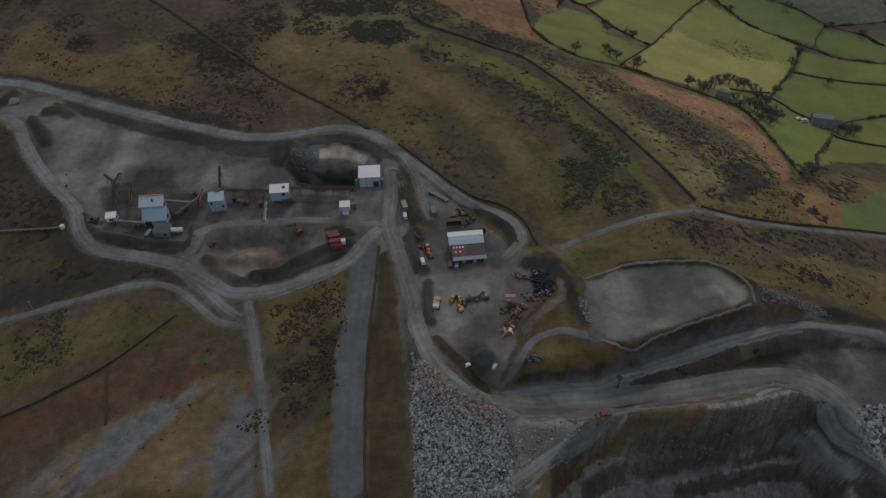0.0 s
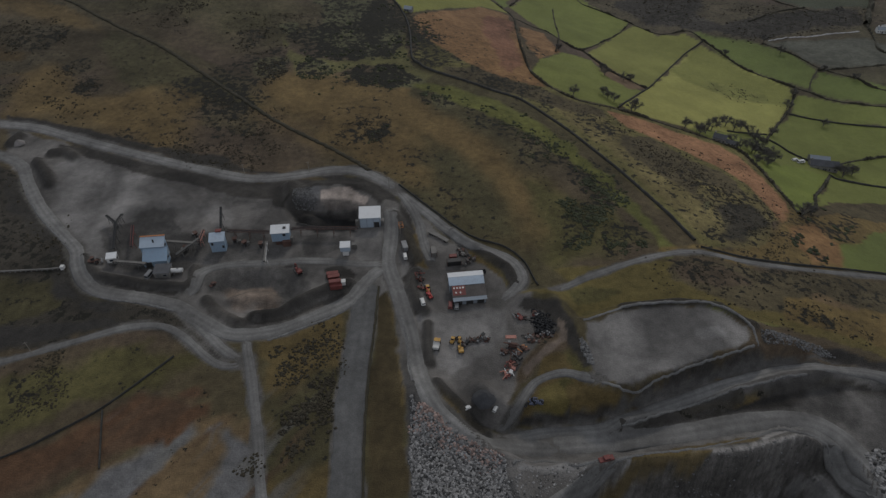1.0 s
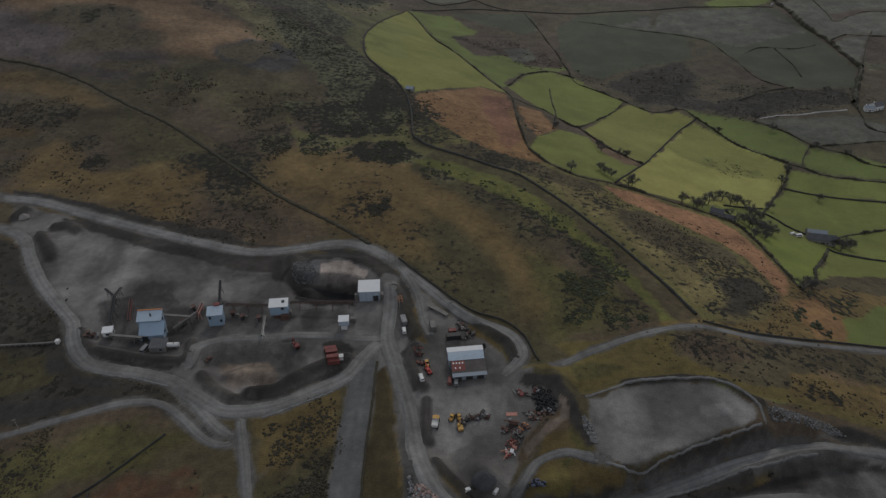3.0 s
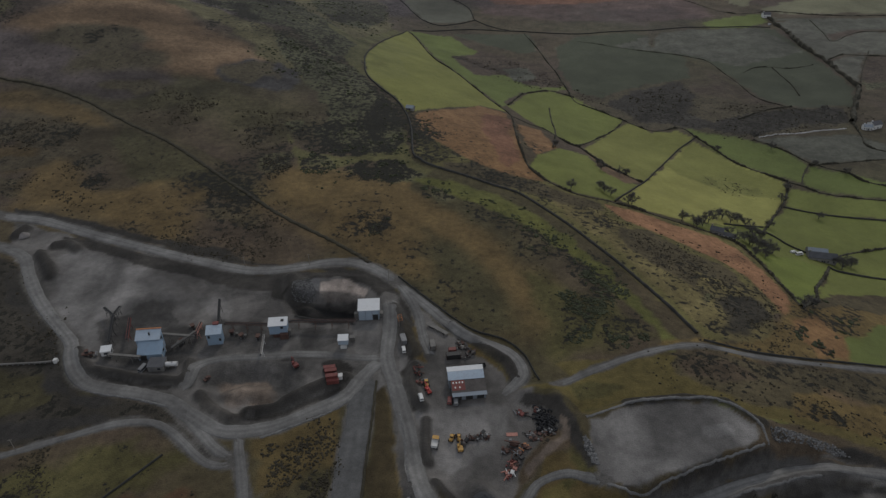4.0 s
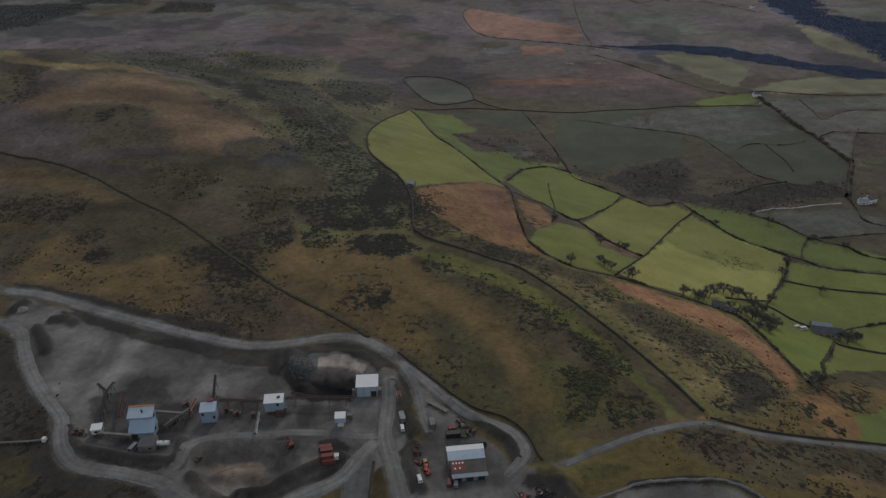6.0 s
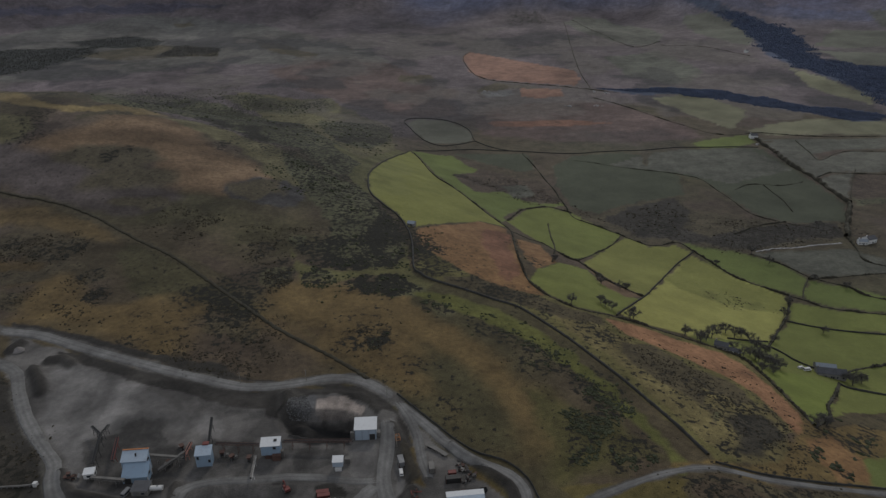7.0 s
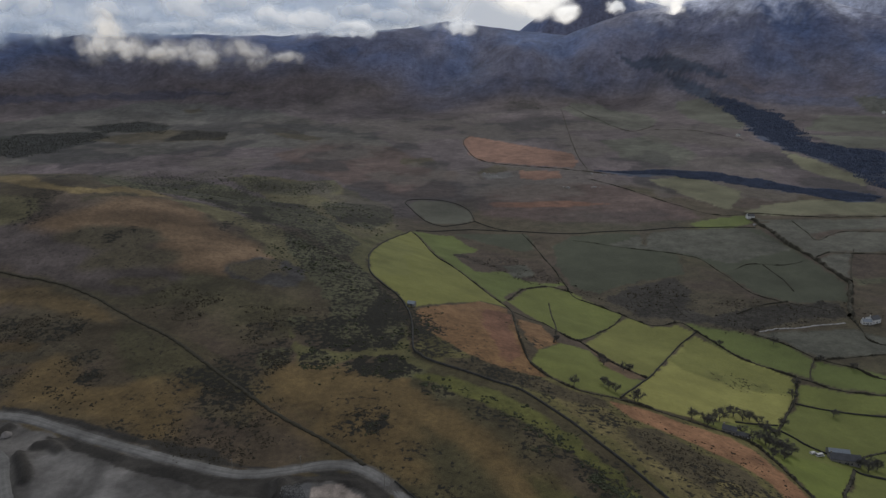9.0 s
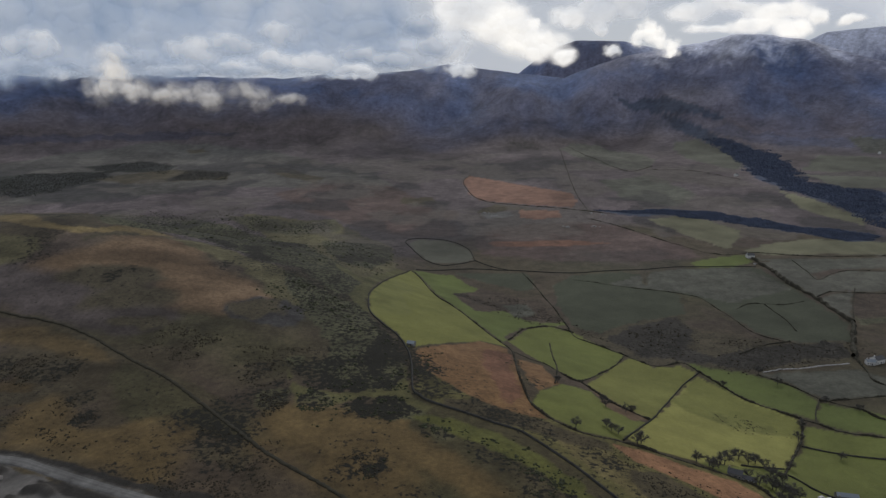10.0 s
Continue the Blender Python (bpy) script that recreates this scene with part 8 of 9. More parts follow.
def stockpile(label, at, wide, tall, mat, seed):
    bm = bmesh.new()
    rings = 9
    jag = random.Random(seed)
    wob = [1 + 0.07 * math.sin(0.9 * k + seed) + jag.uniform(-0.04, 0.04) for k in range(28)]
    prev = None
    for i in range(rings):
        f = i / (rings - 1)
        ring = [bm.verts.new((math.cos(6.2832 * k / 28) * wide * (1 - f * 0.97) * wob[k] ** (1 - f), math.sin(6.2832 * k / 28) * wide * (1 - f * 0.97) * wob[k - 5] ** (1 - f),
                              tall * (1 - (1 - f) ** 1.2) + jag.uniform(-0.05, 0.05) * tall - 0.3 * (i == 0))) for k in range(28)]
        if prev:
            for k in range(28):
                bm.faces.new([prev[k], prev[(k + 1) % 28], ring[(k + 1) % 28], ring[k]])
        prev = ring
    bm.faces.new(prev)
    for f in bm.faces:
        f.smooth = True
    return put(tagged(part("stockpile", bm, mat), label, "stockpile"), *at)


MATS["chippings"] = plain("dark_chippings", (0.045, 0.045, 0.047), 0.95, 0, 0.35, 0.8, 0.1)
MATS["pale_chippings"] = plain("pale_chippings", (0.17, 0.155, 0.145), 0.95, 0, 0.3, 0.8, 0.1)
stockpile("conical heap of dark slate chippings", DARK_PILE[0], 4.2, 3.4, "chippings", 1)
stockpile("pale heap of crushed stone at the bend", PALE_PILE[0], 3.0, 2.2, "pale_chippings", 2)


# ---- sheds ----
def slab(bm, corners, thick):
    """A sheet with thickness from four corners, lowered by thick."""
    top = [bm.verts.new(c) for c in corners]
    low = [bm.verts.new(Vector(c) - Vector((0, 0, thick))) for c in corners]
    bm.faces.new(top)
    bm.faces.new(low[::-1])
    for k in range(4):
        bm.faces.new([top[k], low[k], low[(k + 1) % 4], top[(k + 1) % 4]])
    bmesh.ops.recalc_face_normals(bm, faces=bm.faces)


def mono_block(owner, wide, deep, front, back, x, y, wall_mat, roof_mat, z=0.0, trim=""):
    """Walls and one sloping roof; the front wall faces -y. front and back: eaves heights."""
    bm = bmesh.new()
    w, d = wide / 2, deep
    pts = [(-w, 0, z), (w, 0, z), (w, d, z), (-w, d, z), (-w, 0, front), (w, 0, front), (w, d, back), (-w, d, back)]
    vs = [bm.verts.new((a + x, b + y, c)) for a, b, c in pts]
    for f in ((0, 1, 5, 4), (1, 2, 6, 5), (2, 3, 7, 6), (3, 0, 4, 7), (4, 5, 6, 7), (3, 2, 1, 0)):
        bm.faces.new([vs[i] for i in f])
    part("wall", bm, wall_mat, owner)
    bm = bmesh.new()
    o = 0.3
    k = (back - front) / deep
    slab(bm, [(x - w - o, y - o, front + 0.16 - k * o), (x + w + o, y - o, front + 0.16 - k * o), (x + w + o, y + d + o, back + 0.16 + k * o), (x - w - o, y + d + o, back + 0.16 + k * o)], 0.14)
    roof = part("roof", bm, roof_mat, owner)
    if trim:
        bm = bmesh.new()
        box(bm, x, y + d + o - 0.2, back + 0.17 + k * o - 0.05, wide + 2 * o, 0.7, 0.16)
        part("ridge_flashing", bm, trim, owner, "faded orange ridge flashing")
    return roof


def opening(owner, name, x, y, z, wide, tall, mat="dark", side=0, label=""):
    """A framed opening on a wall: side 0 on the front, 1 on a wall that faces +x, -1 on one that faces -x."""
    bm = bmesh.new()
    if side == 0:
        box(bm, x, y - 0.03, z, wide, 0.12, tall)
    else:
        box(bm, x + 0.03 * side, y, z, 0.12, wide, tall)
    ob = part(name, bm, mat, owner, label)
    bm = bmesh.new()
    for a, b, c, d in ((-wide / 2, 0, 0.14, tall), (wide / 2, 0, 0.14, tall), (0, tall, wide + 0.14, 0.14)):
        if side == 0:
            box(bm, x + a, y - 0.08, z + b - 0.05 * (b > 0), c, 0.14, d)
        else:
            box(bm, x + 0.08 * side, y + a, z + b - 0.05 * (b > 0), 0.14, c, d)
    part("frame", bm, "steel", ob)
    return ob


def legs(owner, spots, top, mat="steel", thick=0.3):
    for x, y in spots:
        bm = bmesh.new()
        box(bm, x, y, -0.5, thick, thick, top + 0.5)
        part("leg", bm, mat, owner)


def crusher_house(at):
    ob = thing("crusher_house", "tall stepped crusher house clad in faded blue sheet metal", "industrial shed")
    mono_block(ob, 9.8, 4.2, 7.4, 9.6, -0.4, 4.8, "blue_sheet", "pale_sheet", trim="orange")
    mono_block(ob, 9.8, 4.8, 3.4, 6.4, 0.8, 0.0, "blue_sheet", "blue_sheet")
    for y, z in ((0.0, 3.4), (4.8, 6.4)):
        bm = bmesh.new()
        box(bm, 5.75, y + 0.1, 0, 0.22, 0.22, z)
        part("corner_trim", bm, "white", ob, "white corner trim")
    bm = bmesh.new()
    box(bm, 0.2, 6.6, 8.4, 0.5, 0.5, 1.4)
    part("vent", bm, "dark", ob)
    opening(ob, "doorway", -2.0, 0, 0, 2.6, 2.8)
    opening(ob, "window", 5.7, 2.6, 2.6, 1.6, 1.2, "glass", 1)
    opening(ob, "window", 4.5, 6.8, 6.0, 1.6, 1.2, "glass", 1)
    return put(ob, at[0], at[1], 6, 0.3)


def screen_house(at):
    ob = thing("screen_house", "small tall blue sheet-metal screen house with red hopper", "industrial shed")
    mono_block(ob, 6.2, 4.0, 6.4, 7.8, 0, 0, "blue_sheet", "pale_sheet")
    opening(ob, "window", -2.1, 0, 4.2, 0.9, 1.5, "glass")
    opening(ob, "window", 2.3, 0, 2.4, 0.9, 1.4, "glass")
    bm = bmesh.new()
    made = box(bm, 0.6, 5.0, 6.2, 2.6, 1.8, 2.4)
    for v in made:
        if v.co.z < 7:
            v.co.x = 0.6 + (v.co.x - 0.6) * 0.5
    part("hopper", bm, "red", ob, "faded red feed hopper")
    legs(ob, ((-0.4, 5.6), (1.6, 5.6)), 6.2, "red", 0.25)
    return put(ob, at[0], at[1], 8, 0.3)


def transfer_house(at):
    ob = thing("transfer_house", "blue conveyor transfer house with white roof and rusty base", "industrial shed")
    mono_block(ob, 7.8, 4.2, 7.2, 8.2, -0.1, 0, "blue_sheet", "white_sheet", 2.4)
    bm = bmesh.new()
    box(bm, 0.5, 2.4, -0.4, 6.4, 4.2, 3.0)
    part("base", bm, "rust", ob, "rust-brown steel base")
    bm = bmesh.new()
    box(bm, 2.2, -0.6, -0.3, 3.4, 1.4, 3.4)
    part("chute", bm, "rust", ob, "rust-brown chute")
    bm = bmesh.new()
    box(bm, 1.8, 2.6, 7.7, 1.3, 1.3, 0.5)
    part("roof_hatch", bm, "dark", ob, "dark open roof hatch")
    opening(ob, "window", 1.6, 0, 5.4, 1.2, 1.2, "glass")
    bm = bmesh.new()
    box(bm, 4.5, 1.2, -0.3, 1.2, 1.6, 4.0, 0.05)
    part("stair_box", bm, "beige", ob, "beige stair enclosure")
    return put(ob, at[0], at[1], 6, 0.2)


def stone_shed(at):
    ob = thing("stone_shed", "grey-blue clad stone shed with pale roof and dark doorway", "industrial shed")
    mono_block(ob, 9.4, 6.6, 6.0, 7.2, 0, 0, "pale_sheet", "white_sheet")
    opening(ob, "doorway", 2.9, 0, 0, 2.4, 3.4)
    for x in (-4.6, -1.5, 1.5, 4.6):
        bm = bmesh.new()
        box(bm, x, -0.06, 0, 0.2, 0.16, 6.0)
        part("column", bm, "grey_sheet", ob)
    bm = bmesh.new()
    box(bm, 5.6, 2.2, 0, 1.4, 2.6, 3.0, 0.05)
    part("lean_to", bm, "beige", ob, "small beige lean-to")
    bm = bmesh.new()
    box(bm, -5.8, 1.4, 0, 1.8, 1.6, 3.8, 0.05)
    part("hopper_box", bm, "beige", ob)
    return put(ob, at[0], at[1], 4, 0.3)


def workshop(at):
    ob = thing("workshop", "workshop with curved pale blue roof and rust-brown lean-to roof", "industrial shed")
    wide = 14.6
    bm = bmesh.new()
    box(bm, 0, 10.4, 0, wide, 5.8, 5.0)
    part("hall_wall", bm, "grey_sheet", ob)
    # half-barrel roof over the hall
    bm = bmesh.new()
    n = 8
    curve = [(7.3 + 6.3 * k / n, 5.05 + 1.5 * math.sin(1.75 * k / n)) for k in range(n + 1)]
    for (y0, z0), (y1, z1) in zip(curve, curve[1:]):
        slab(bm, [(-wide / 2 - 0.4, y0, z0), (wide / 2 + 0.4, y0, z0), (wide / 2 + 0.4, y1, z1), (-wide / 2 - 0.4, y1, z1)], 0.12)
    part("barrel_roof", bm, "pale_sheet", ob, "curved pale blue sheet roof")
    # white strip added on top for the sky's sheen on the curved roof
    bm = bmesh.new()
    slab(bm, [(-wide / 2 - 0.5, 11.1, 6.45), (wide / 2 + 0.5, 11.1, 6.45), (wide / 2 + 0.5, 13.7, 6.68), (-wide / 2 - 0.5, 13.7, 6.68)], 0.1)
    part("ridge_sheen", bm, "white_sheet", ob, "white strip for the sky's sheen along the ridge")
    bm = bmesh.new()
    box(bm, 0.4, 3.9, 0, wide - 0.8, 6.9, 3.3)
    part("front_wall", bm, "grey_sheet", ob, "blue-grey sheet front wall")
    bm = bmesh.new()
    slab(bm, [(-6.9, 1.4, 3.62), (7.7, 1.4, 3.62), (7.7, 7.5, 4.9), (-6.9, 7.5, 4.9)], 0.14)
    part("lean_to_roof", bm, "brown_roof", ob, "rust-brown lean-to roof")
    bm = bmesh.new()
    slab(bm, [(-6.9, -0.4, 3.2), (7.7, -0.4, 3.2), (7.7, 1.5, 3.6), (-6.9, 1.5, 3.6)], 0.12)
    part("eaves_sheet", bm, "grey_sheet", ob, "blue-grey sheets along the eaves")
    bm = bmesh.new()
    slab(bm, [(-6.6, 2.4, 3.9), (-1.0, 2.4, 3.9), (-1.0, 7.2, 4.92), (-6.6, 7.2, 4.92)], 0.1)
    red = part("red_sheeting", bm, "red", ob, "red sheets with white rooflights")
    for k in range(4):
        for x, y in ((-5.8 + 1.3 * k, 6.0), (-5.2 + 1.9 * k, 3.7)):
            if x > -1.5:
                continue
            bm = bmesh.new()
            box(bm, x, y, 3.9 + (y - 2.4) * 0.2125 + 0.03, 0.55, 0.9, 0.08)
            part("rooflight", bm, "white", red)
    for x in (-4.4, 0.3, 5.0):
        opening(ob, "roller_door", x, 0.45, 0, 3.0, 2.6, "dark")
    opening(ob, "side_door", 7.3, 9.0, 0, 2.6, 3.2, "dark", 1)
    bm = bmesh.new()
    box(bm, -0.5, 13.8, 4.0, 2.6, 0.9, 2.4)
    part("extractor", bm, "rust", ob)
    return put(ob, at[0] + 0.2, at[1] - 0.4, 7, 0.2, 0.95)


def weigh_house(at):
    ob = thing("weigh_house", "small white metal loading hopper house on legs", "hopper")
    bm = bmesh.new()
    box(bm, 0, 1.6, 2.4, 4.2, 3.2, 2.6, 0.06)
    part("body", bm, "pale_sheet", ob)
    bm = bmesh.new()
    slab(bm, [(-2.3, -0.2, 5.0), (2.3, -0.2, 5.0), (2.3, 3.4, 5.6), (-2.3, 3.4, 5.6)], 0.12)
    part("roof", bm, "white_sheet", ob)
    legs(ob, ((-1.7, 0.4), (1.7, 0.4), (-1.7, 2.8), (1.7, 2.8)), 2.4)
    bm = bmesh.new()
    made = box(bm, 0.1, 0.4, 0.6, 2.6, 2.0, 1.4)
    part("bin", bm, "white", ob, "white metal bin")
    bm = bmesh.new()
    box(bm, 3.6, 5.0, 0, 2.2, 2.0, 2.6, 0.05)
    part("switch_room", bm, "beige", ob)
    return put(ob, at[0], at[1], 4, 0.1)


def hut(at):
    ob = thing("control_hut", "white control hut on steel legs over the conveyor", "hut")
    bm = bmesh.new()
    box(bm, 0, 1.6, 1.6, 4.0, 3.2, 2.6, 0.06)
    part("cabin", bm, "white", ob)
    bm = bmesh.new()
    slab(bm, [(-2.2, -0.2, 4.2), (2.2, -0.2, 4.2), (2.2, 3.4, 4.7), (-2.2, 3.4, 4.7)], 0.12)
    part("roof", bm, "white_sheet", ob)
    legs(ob, ((-1.5, 0.4), (1.5, 0.4), (-1.5, 2.8), (1.5, 2.8)), 1.6, "steel", 0.25)
    opening(ob, "window", 0.2, 0.0, 2.4, 1.8, 1.0, "glass")
    opening(ob, "window", 2.0, 1.6, 2.4, 1.4, 1.0, "glass", 1)
    return put(ob, at[0], at[1], 12, 0.1)


def low_store(at):
    ob = thing("store", "low flat-roofed grey-brown store building", "building")
    mono_block(ob, 6.4, 5.0, 2.8, 3.2, 0, 0, "stone_house", "slab")
    opening(ob, "door", -1.6, 0, 0, 1.2, 2.1, "steel")
    opening(ob, "window", 1.4, 0, 1.0, 1.4, 1.0, "glass")
    return put(ob, at[0], at[1], 3, 0.1)


def tank(at):
    ob = thing("fuel_tank", "white horizontal fuel tank on saddles", "tank")
    bm = bmesh.new()
    rod(bm, (-2.4, 0, 1.7), (2.4, 0, 1.7), 1.0, None, 18)
    part("shell", bm, "white", ob)
    for x in (-1.5, 1.5):
        bm = bmesh.new()
        box(bm, x, 0, -0.2, 0.4, 1.6, 1.2)
        part("saddle", bm, "steel", ob)
    bm = bmesh.new()
    rod(bm, (0.4, 0, 2.65), (0.4, 0, 3.0), 0.3)
    part("manhole", bm, "steel", ob)
    return put(ob, at[0], at[1], 4)


crusher_house(CRUSHER[0])
screen_house(SCREEN_HOUSE[0])
transfer_house(TRANSFER[0])
stone_shed(STONE_SHED[0])
workshop(WORKSHOP[0])
weigh_house(WEIGH_HOUSE[0])
hut(HUT[0])
low_store(LOW_STORE[0])
tank(TANK[0])


# ---- conveyors ----
def conveyor(a, b, za, zb, label, mat="steel", wide=1.1, hood=True):
    """A belt on a lattice between two points, za and zb above the ground, on trestles."""
    ob = thing("conveyor", label, "conveyor", "conveyors of the crushing plant")
    A, B = Vector((*a, float(ground_z(*a)) + za)), Vector((*b, float(ground_z(*b)) + zb))
    way = B - A
    flat = Vector((way.x, way.y, 0)).normalized()
    side = Vector((-flat.y, flat.x, 0)) * wide / 2
    up = Vector((0, 0, 0.8))
    bm = bmesh.new()
    for s in (side, -side):
        for lift in (Vector(), up):
            bar(bm, A + s + lift, B + s + lift, 0.14, 0.14)
    n = max(2, int(way.length / 2.0))
    for k in range(n + 1):
        p = A + way * (k / n)
        for s in (side, -side):
            bar(bm, p + s, p + s + up, 0.1, 0.1)
            if k < n:
                bar(bm, p + s, p + s + way / n + up, 0.08, 0.08)
    part("lattice", bm, mat, ob)
    bm = bmesh.new()
    bar(bm, A + up * 0.7, B + up * 0.7, wide * 0.85, 0.12)
    part("belt", bm, "rubber", ob, "black rubber belt")
    if hood:
        bm = bmesh.new()
        bar(bm, A + up * 1.15, B + up * 1.15, wide * 1.05, 0.22)
        part("cover", bm, "beige", ob, "dusty beige belt cover")
    for p in (A, B):
        bm = bmesh.new()
        rod(bm, p + side * 1.2 + up * 0.7, p - side * 1.2 + up * 0.7, 0.3, None, 12)
        part("drum", bm, "dark", ob)
    count = max(1, int(way.length / 9))
    for k in range(count + 1):
        p = A + way * ((k + 0.5) / (count + 1))
        drop = p.z - float(ground_z(p.x, p.y))
        if drop > 0.8:
            bm = bmesh.new()
            for s in (side, -side):
                bar(bm, p + s, p + s * 1.8 - Vector((0, 0, drop + 0.3)), 0.16, 0.16)
            bar(bm, p + side * 1.4 - Vector((0, 0, drop * 0.5)), p - side * 1.4 - Vector((0, 0, drop * 0.5)), 0.12, 0.12)
            part("trestle", bm, mat, ob)
    return ob


Q = BELTS
conveyor(Q[0], Q[1], 2.4, 2.8, "dusty covered conveyor from the hut to the crusher house", "beige")
conveyor(Q[2], Q[3], 5.0, 3.6, "beige covered conveyor between crusher and screen houses", "beige")
conveyor(Q[4], Q[5], 0.8, 5.0, "inclined beige covered conveyor to the screen house", "beige")
conveyor(Q[6], Q[7], 5.0, 1.0, "pale red inclined feed conveyor", "pink", 0.9, False)
conveyor(Q[8], Q[9], 5.0, 4.0, "long dark lattice conveyor behind the hut", "dark", 1.0, False)
conveyor(Q[10], Q[11], 3.0, 4.0, "dark lattice stacker conveyor arm", "dark", 0.9, False)
conveyor(Q[12], Q[13], 3.0, 4.0, "dark lattice stacker conveyor arm", "dark", 0.9, False)
conveyor(Q[14], Q[15], 4.0, 3.0, "faded red lattice conveyor", "red", 0.9, False)
conveyor(Q[16], Q[17], 3.6, 4.0, "long dark rusty conveyor from the transfer house to the stone shed", "rust", 1.1, False)
conveyor(Q[18], Q[19], 5.0, 1.2, "slender pale stockpile conveyor", "white", 0.7)
conveyor(Q[20], Q[21], 4.0, 4.6, "dark lattice conveyor behind the screen house", "dark", 0.9, False)
conveyor(Q[22], Q[23], 4.0, 4.0, "rusty conveyor gantry between the houses", "rust", 1.0, False)


# ---- vehicles ----
def wheel(owner, x, y, r, wide, rim="steel"):
    bm = bmesh.new()
    rod(bm, (x, y - wide / 2, r), (x, y + wide / 2, r), r, None, 18)
    bmesh.ops.bevel(bm, geom=[e for e in bm.edges if len(e.link_faces) == 2 and any(len(f.verts) > 4 for f in e.link_faces)], offset=r * 0.14, segments=2, affect="EDGES")
    w = part("wheel", bm, "rubber", owner)
    bm = bmesh.new()
    rod(bm, (x, y - wide / 2 - 0.03, r), (x, y + wide / 2 + 0.03, r), r * 0.5, None, 12)
    part("rim", bm, rim, w)


def excavator(color, label, boom=1.0):
    ob = thing("excavator", label, "excavator")
    for s in (-1, 1):
        bm = bmesh.new()
        box(bm, 0, s * 1.15, 0, 3.9, 0.6, 0.85, 0.25)
        track = part("track", bm, "dark", ob)
        bm = bmesh.new()
        for k in range(13):
            box(bm, -1.75 + 0.29 * k, s * 1.15, 0.84, 0.16, 0.62, 0.06)
        part("shoe", bm, "steel", track)
    bm = bmesh.new()
    box(bm, 0, 0, 0.5, 2.2, 1.8, 0.45)
    rod(bm, (0, 0, 0.9), (0, 0, 1.1), 0.8, None, 16)
    part("undercarriage", bm, "dark", ob)
    bm = bmesh.new()
    box(bm, -0.5, 0, 1.1, 3.2, 2.6, 0.9, 0.12)
    box(bm, -1.5, 0, 1.9, 1.4, 2.5, 0.55, 0.12)
    part("body", bm, color, ob)
    bm = bmesh.new()
    box(bm, 0.6, 0.8, 1.95, 1.5, 0.95, 1.25, 0.1)
    cab = part("cab", bm, color, ob)
    bm = bmesh.new()
    box(bm, 0.68, 0.8, 2.3, 1.46, 0.99, 0.7)
    part("window", bm, "glass", cab)
    bm = bmesh.new()
    bar(bm, (0.9, -0.2, 1.8), (3.0 * boom, -0.2, 4.2 * boom), 0.4, 0.55)
    bar(bm, (3.0 * boom, -0.2, 4.2 * boom), (4.8 * boom, -0.2, 3.7 * boom), 0.38, 0.5)
    part("boom", bm, color, ob)
    bm = bmesh.new()
    bar(bm, (4.7 * boom, -0.2, 3.9 * boom), (5.4 * boom, -0.2, 1.2), 0.32, 0.42)
    part("stick", bm, color, ob)
    bm = bmesh.new()
    rod(bm, (1.2, -0.2, 2.4), (2.9 * boom, -0.2, 3.7 * boom), 0.09)
    part("ram", bm, "steel", ob)
    bm = bmesh.new()
    made = box(bm, 5.2 * boom, -0.2, 0.2, 1.0, 1.1, 1.0, 0.12)
    part("bucket", bm, "dark", ob)
    return ob


def dump_truck(label):
    ob = thing("dump_truck", label, "dump truck")
    bm = bmesh.new()
    box(bm, 0, 0, 0.9, 6.4, 1.4, 0.5)
    part("chassis", bm, "dark", ob)
    bm = bmesh.new()
    made = box(bm, -1.0, 0, 1.5, 4.6, 3.1, 1.5)
    for v in made:
        if v.co.z < 1.6:
            v.co.y *= 0.75
    top = [f for f in bm.faces if f.normal.z > 0.9]
    inner = bmesh.ops.inset_region(bm, faces=top, thickness=0.2)
    bmesh.ops.translate(bm, verts=list({v for f in top for v in f.verts}), vec=(0, 0, -1.0))
    part("body", bm, "white", ob, "pale dusty tipping body")
    bm = bmesh.new()
    box(bm, 2.3, 0, 1.2, 1.5, 2.8, 1.7, 0.15)
    cab = part("cab", bm, "yellow", ob, "yellow-orange cab")
    bm = bmesh.new()
    box(bm, 2.36, 0, 2.0, 1.45, 2.6, 0.6)
    part("window", bm, "glass", cab)
    bm = bmesh.new()
    box(bm, 1.6, 0, 2.95, 1.7, 3.1, 0.16)
    part("canopy", bm, "yellow", ob)
    for x in (2.2, -1.2, -2.6):
        for y in (-1.35, 1.35):
            wheel(ob, x, y, 0.8, 0.6)
    return ob


def loader(color, label):
    ob = thing("loader", label, "wheel loader")
    bm = bmesh.new()
    box(bm, -0.9, 0, 0.9, 2.6, 1.7, 1.1, 0.15)
    box(bm, 1.0, 0, 0.8, 1.6, 1.2, 0.8, 0.1)
    part("body", bm, color, ob)
    bm = bmesh.new()
    box(bm, -0.1, 0, 1.9, 1.3, 1.4, 1.3, 0.1)
    cab = part("cab", bm, "dark", ob)
    bm = bmesh.new()
    box(bm, -0.1, 0, 3.2, 1.5, 1.6, 0.12)
    part("cab_roof", bm, color, cab)
    bm = bmesh.new()
    for s in (-0.5, 0.5):
        bar(bm, (1.0, s, 1.6), (3.0, s, 0.7), 0.2, 0.35)
    part("arm", bm, color, ob)
    bm = bmesh.new()
    made = box(bm, 3.3, 0, 0.1, 0.9, 2.5, 0.95)
    for v in made:
        if v.co.x > 3.5 and v.co.z > 0.5:
            v.co.x -= 0.5
    part("bucket", bm, "steel", ob)
    for x in (-1.3, 1.3):
        for y in (-1.05, 1.05):
            wheel(ob, x, y, 0.72, 0.5, color)
    return ob


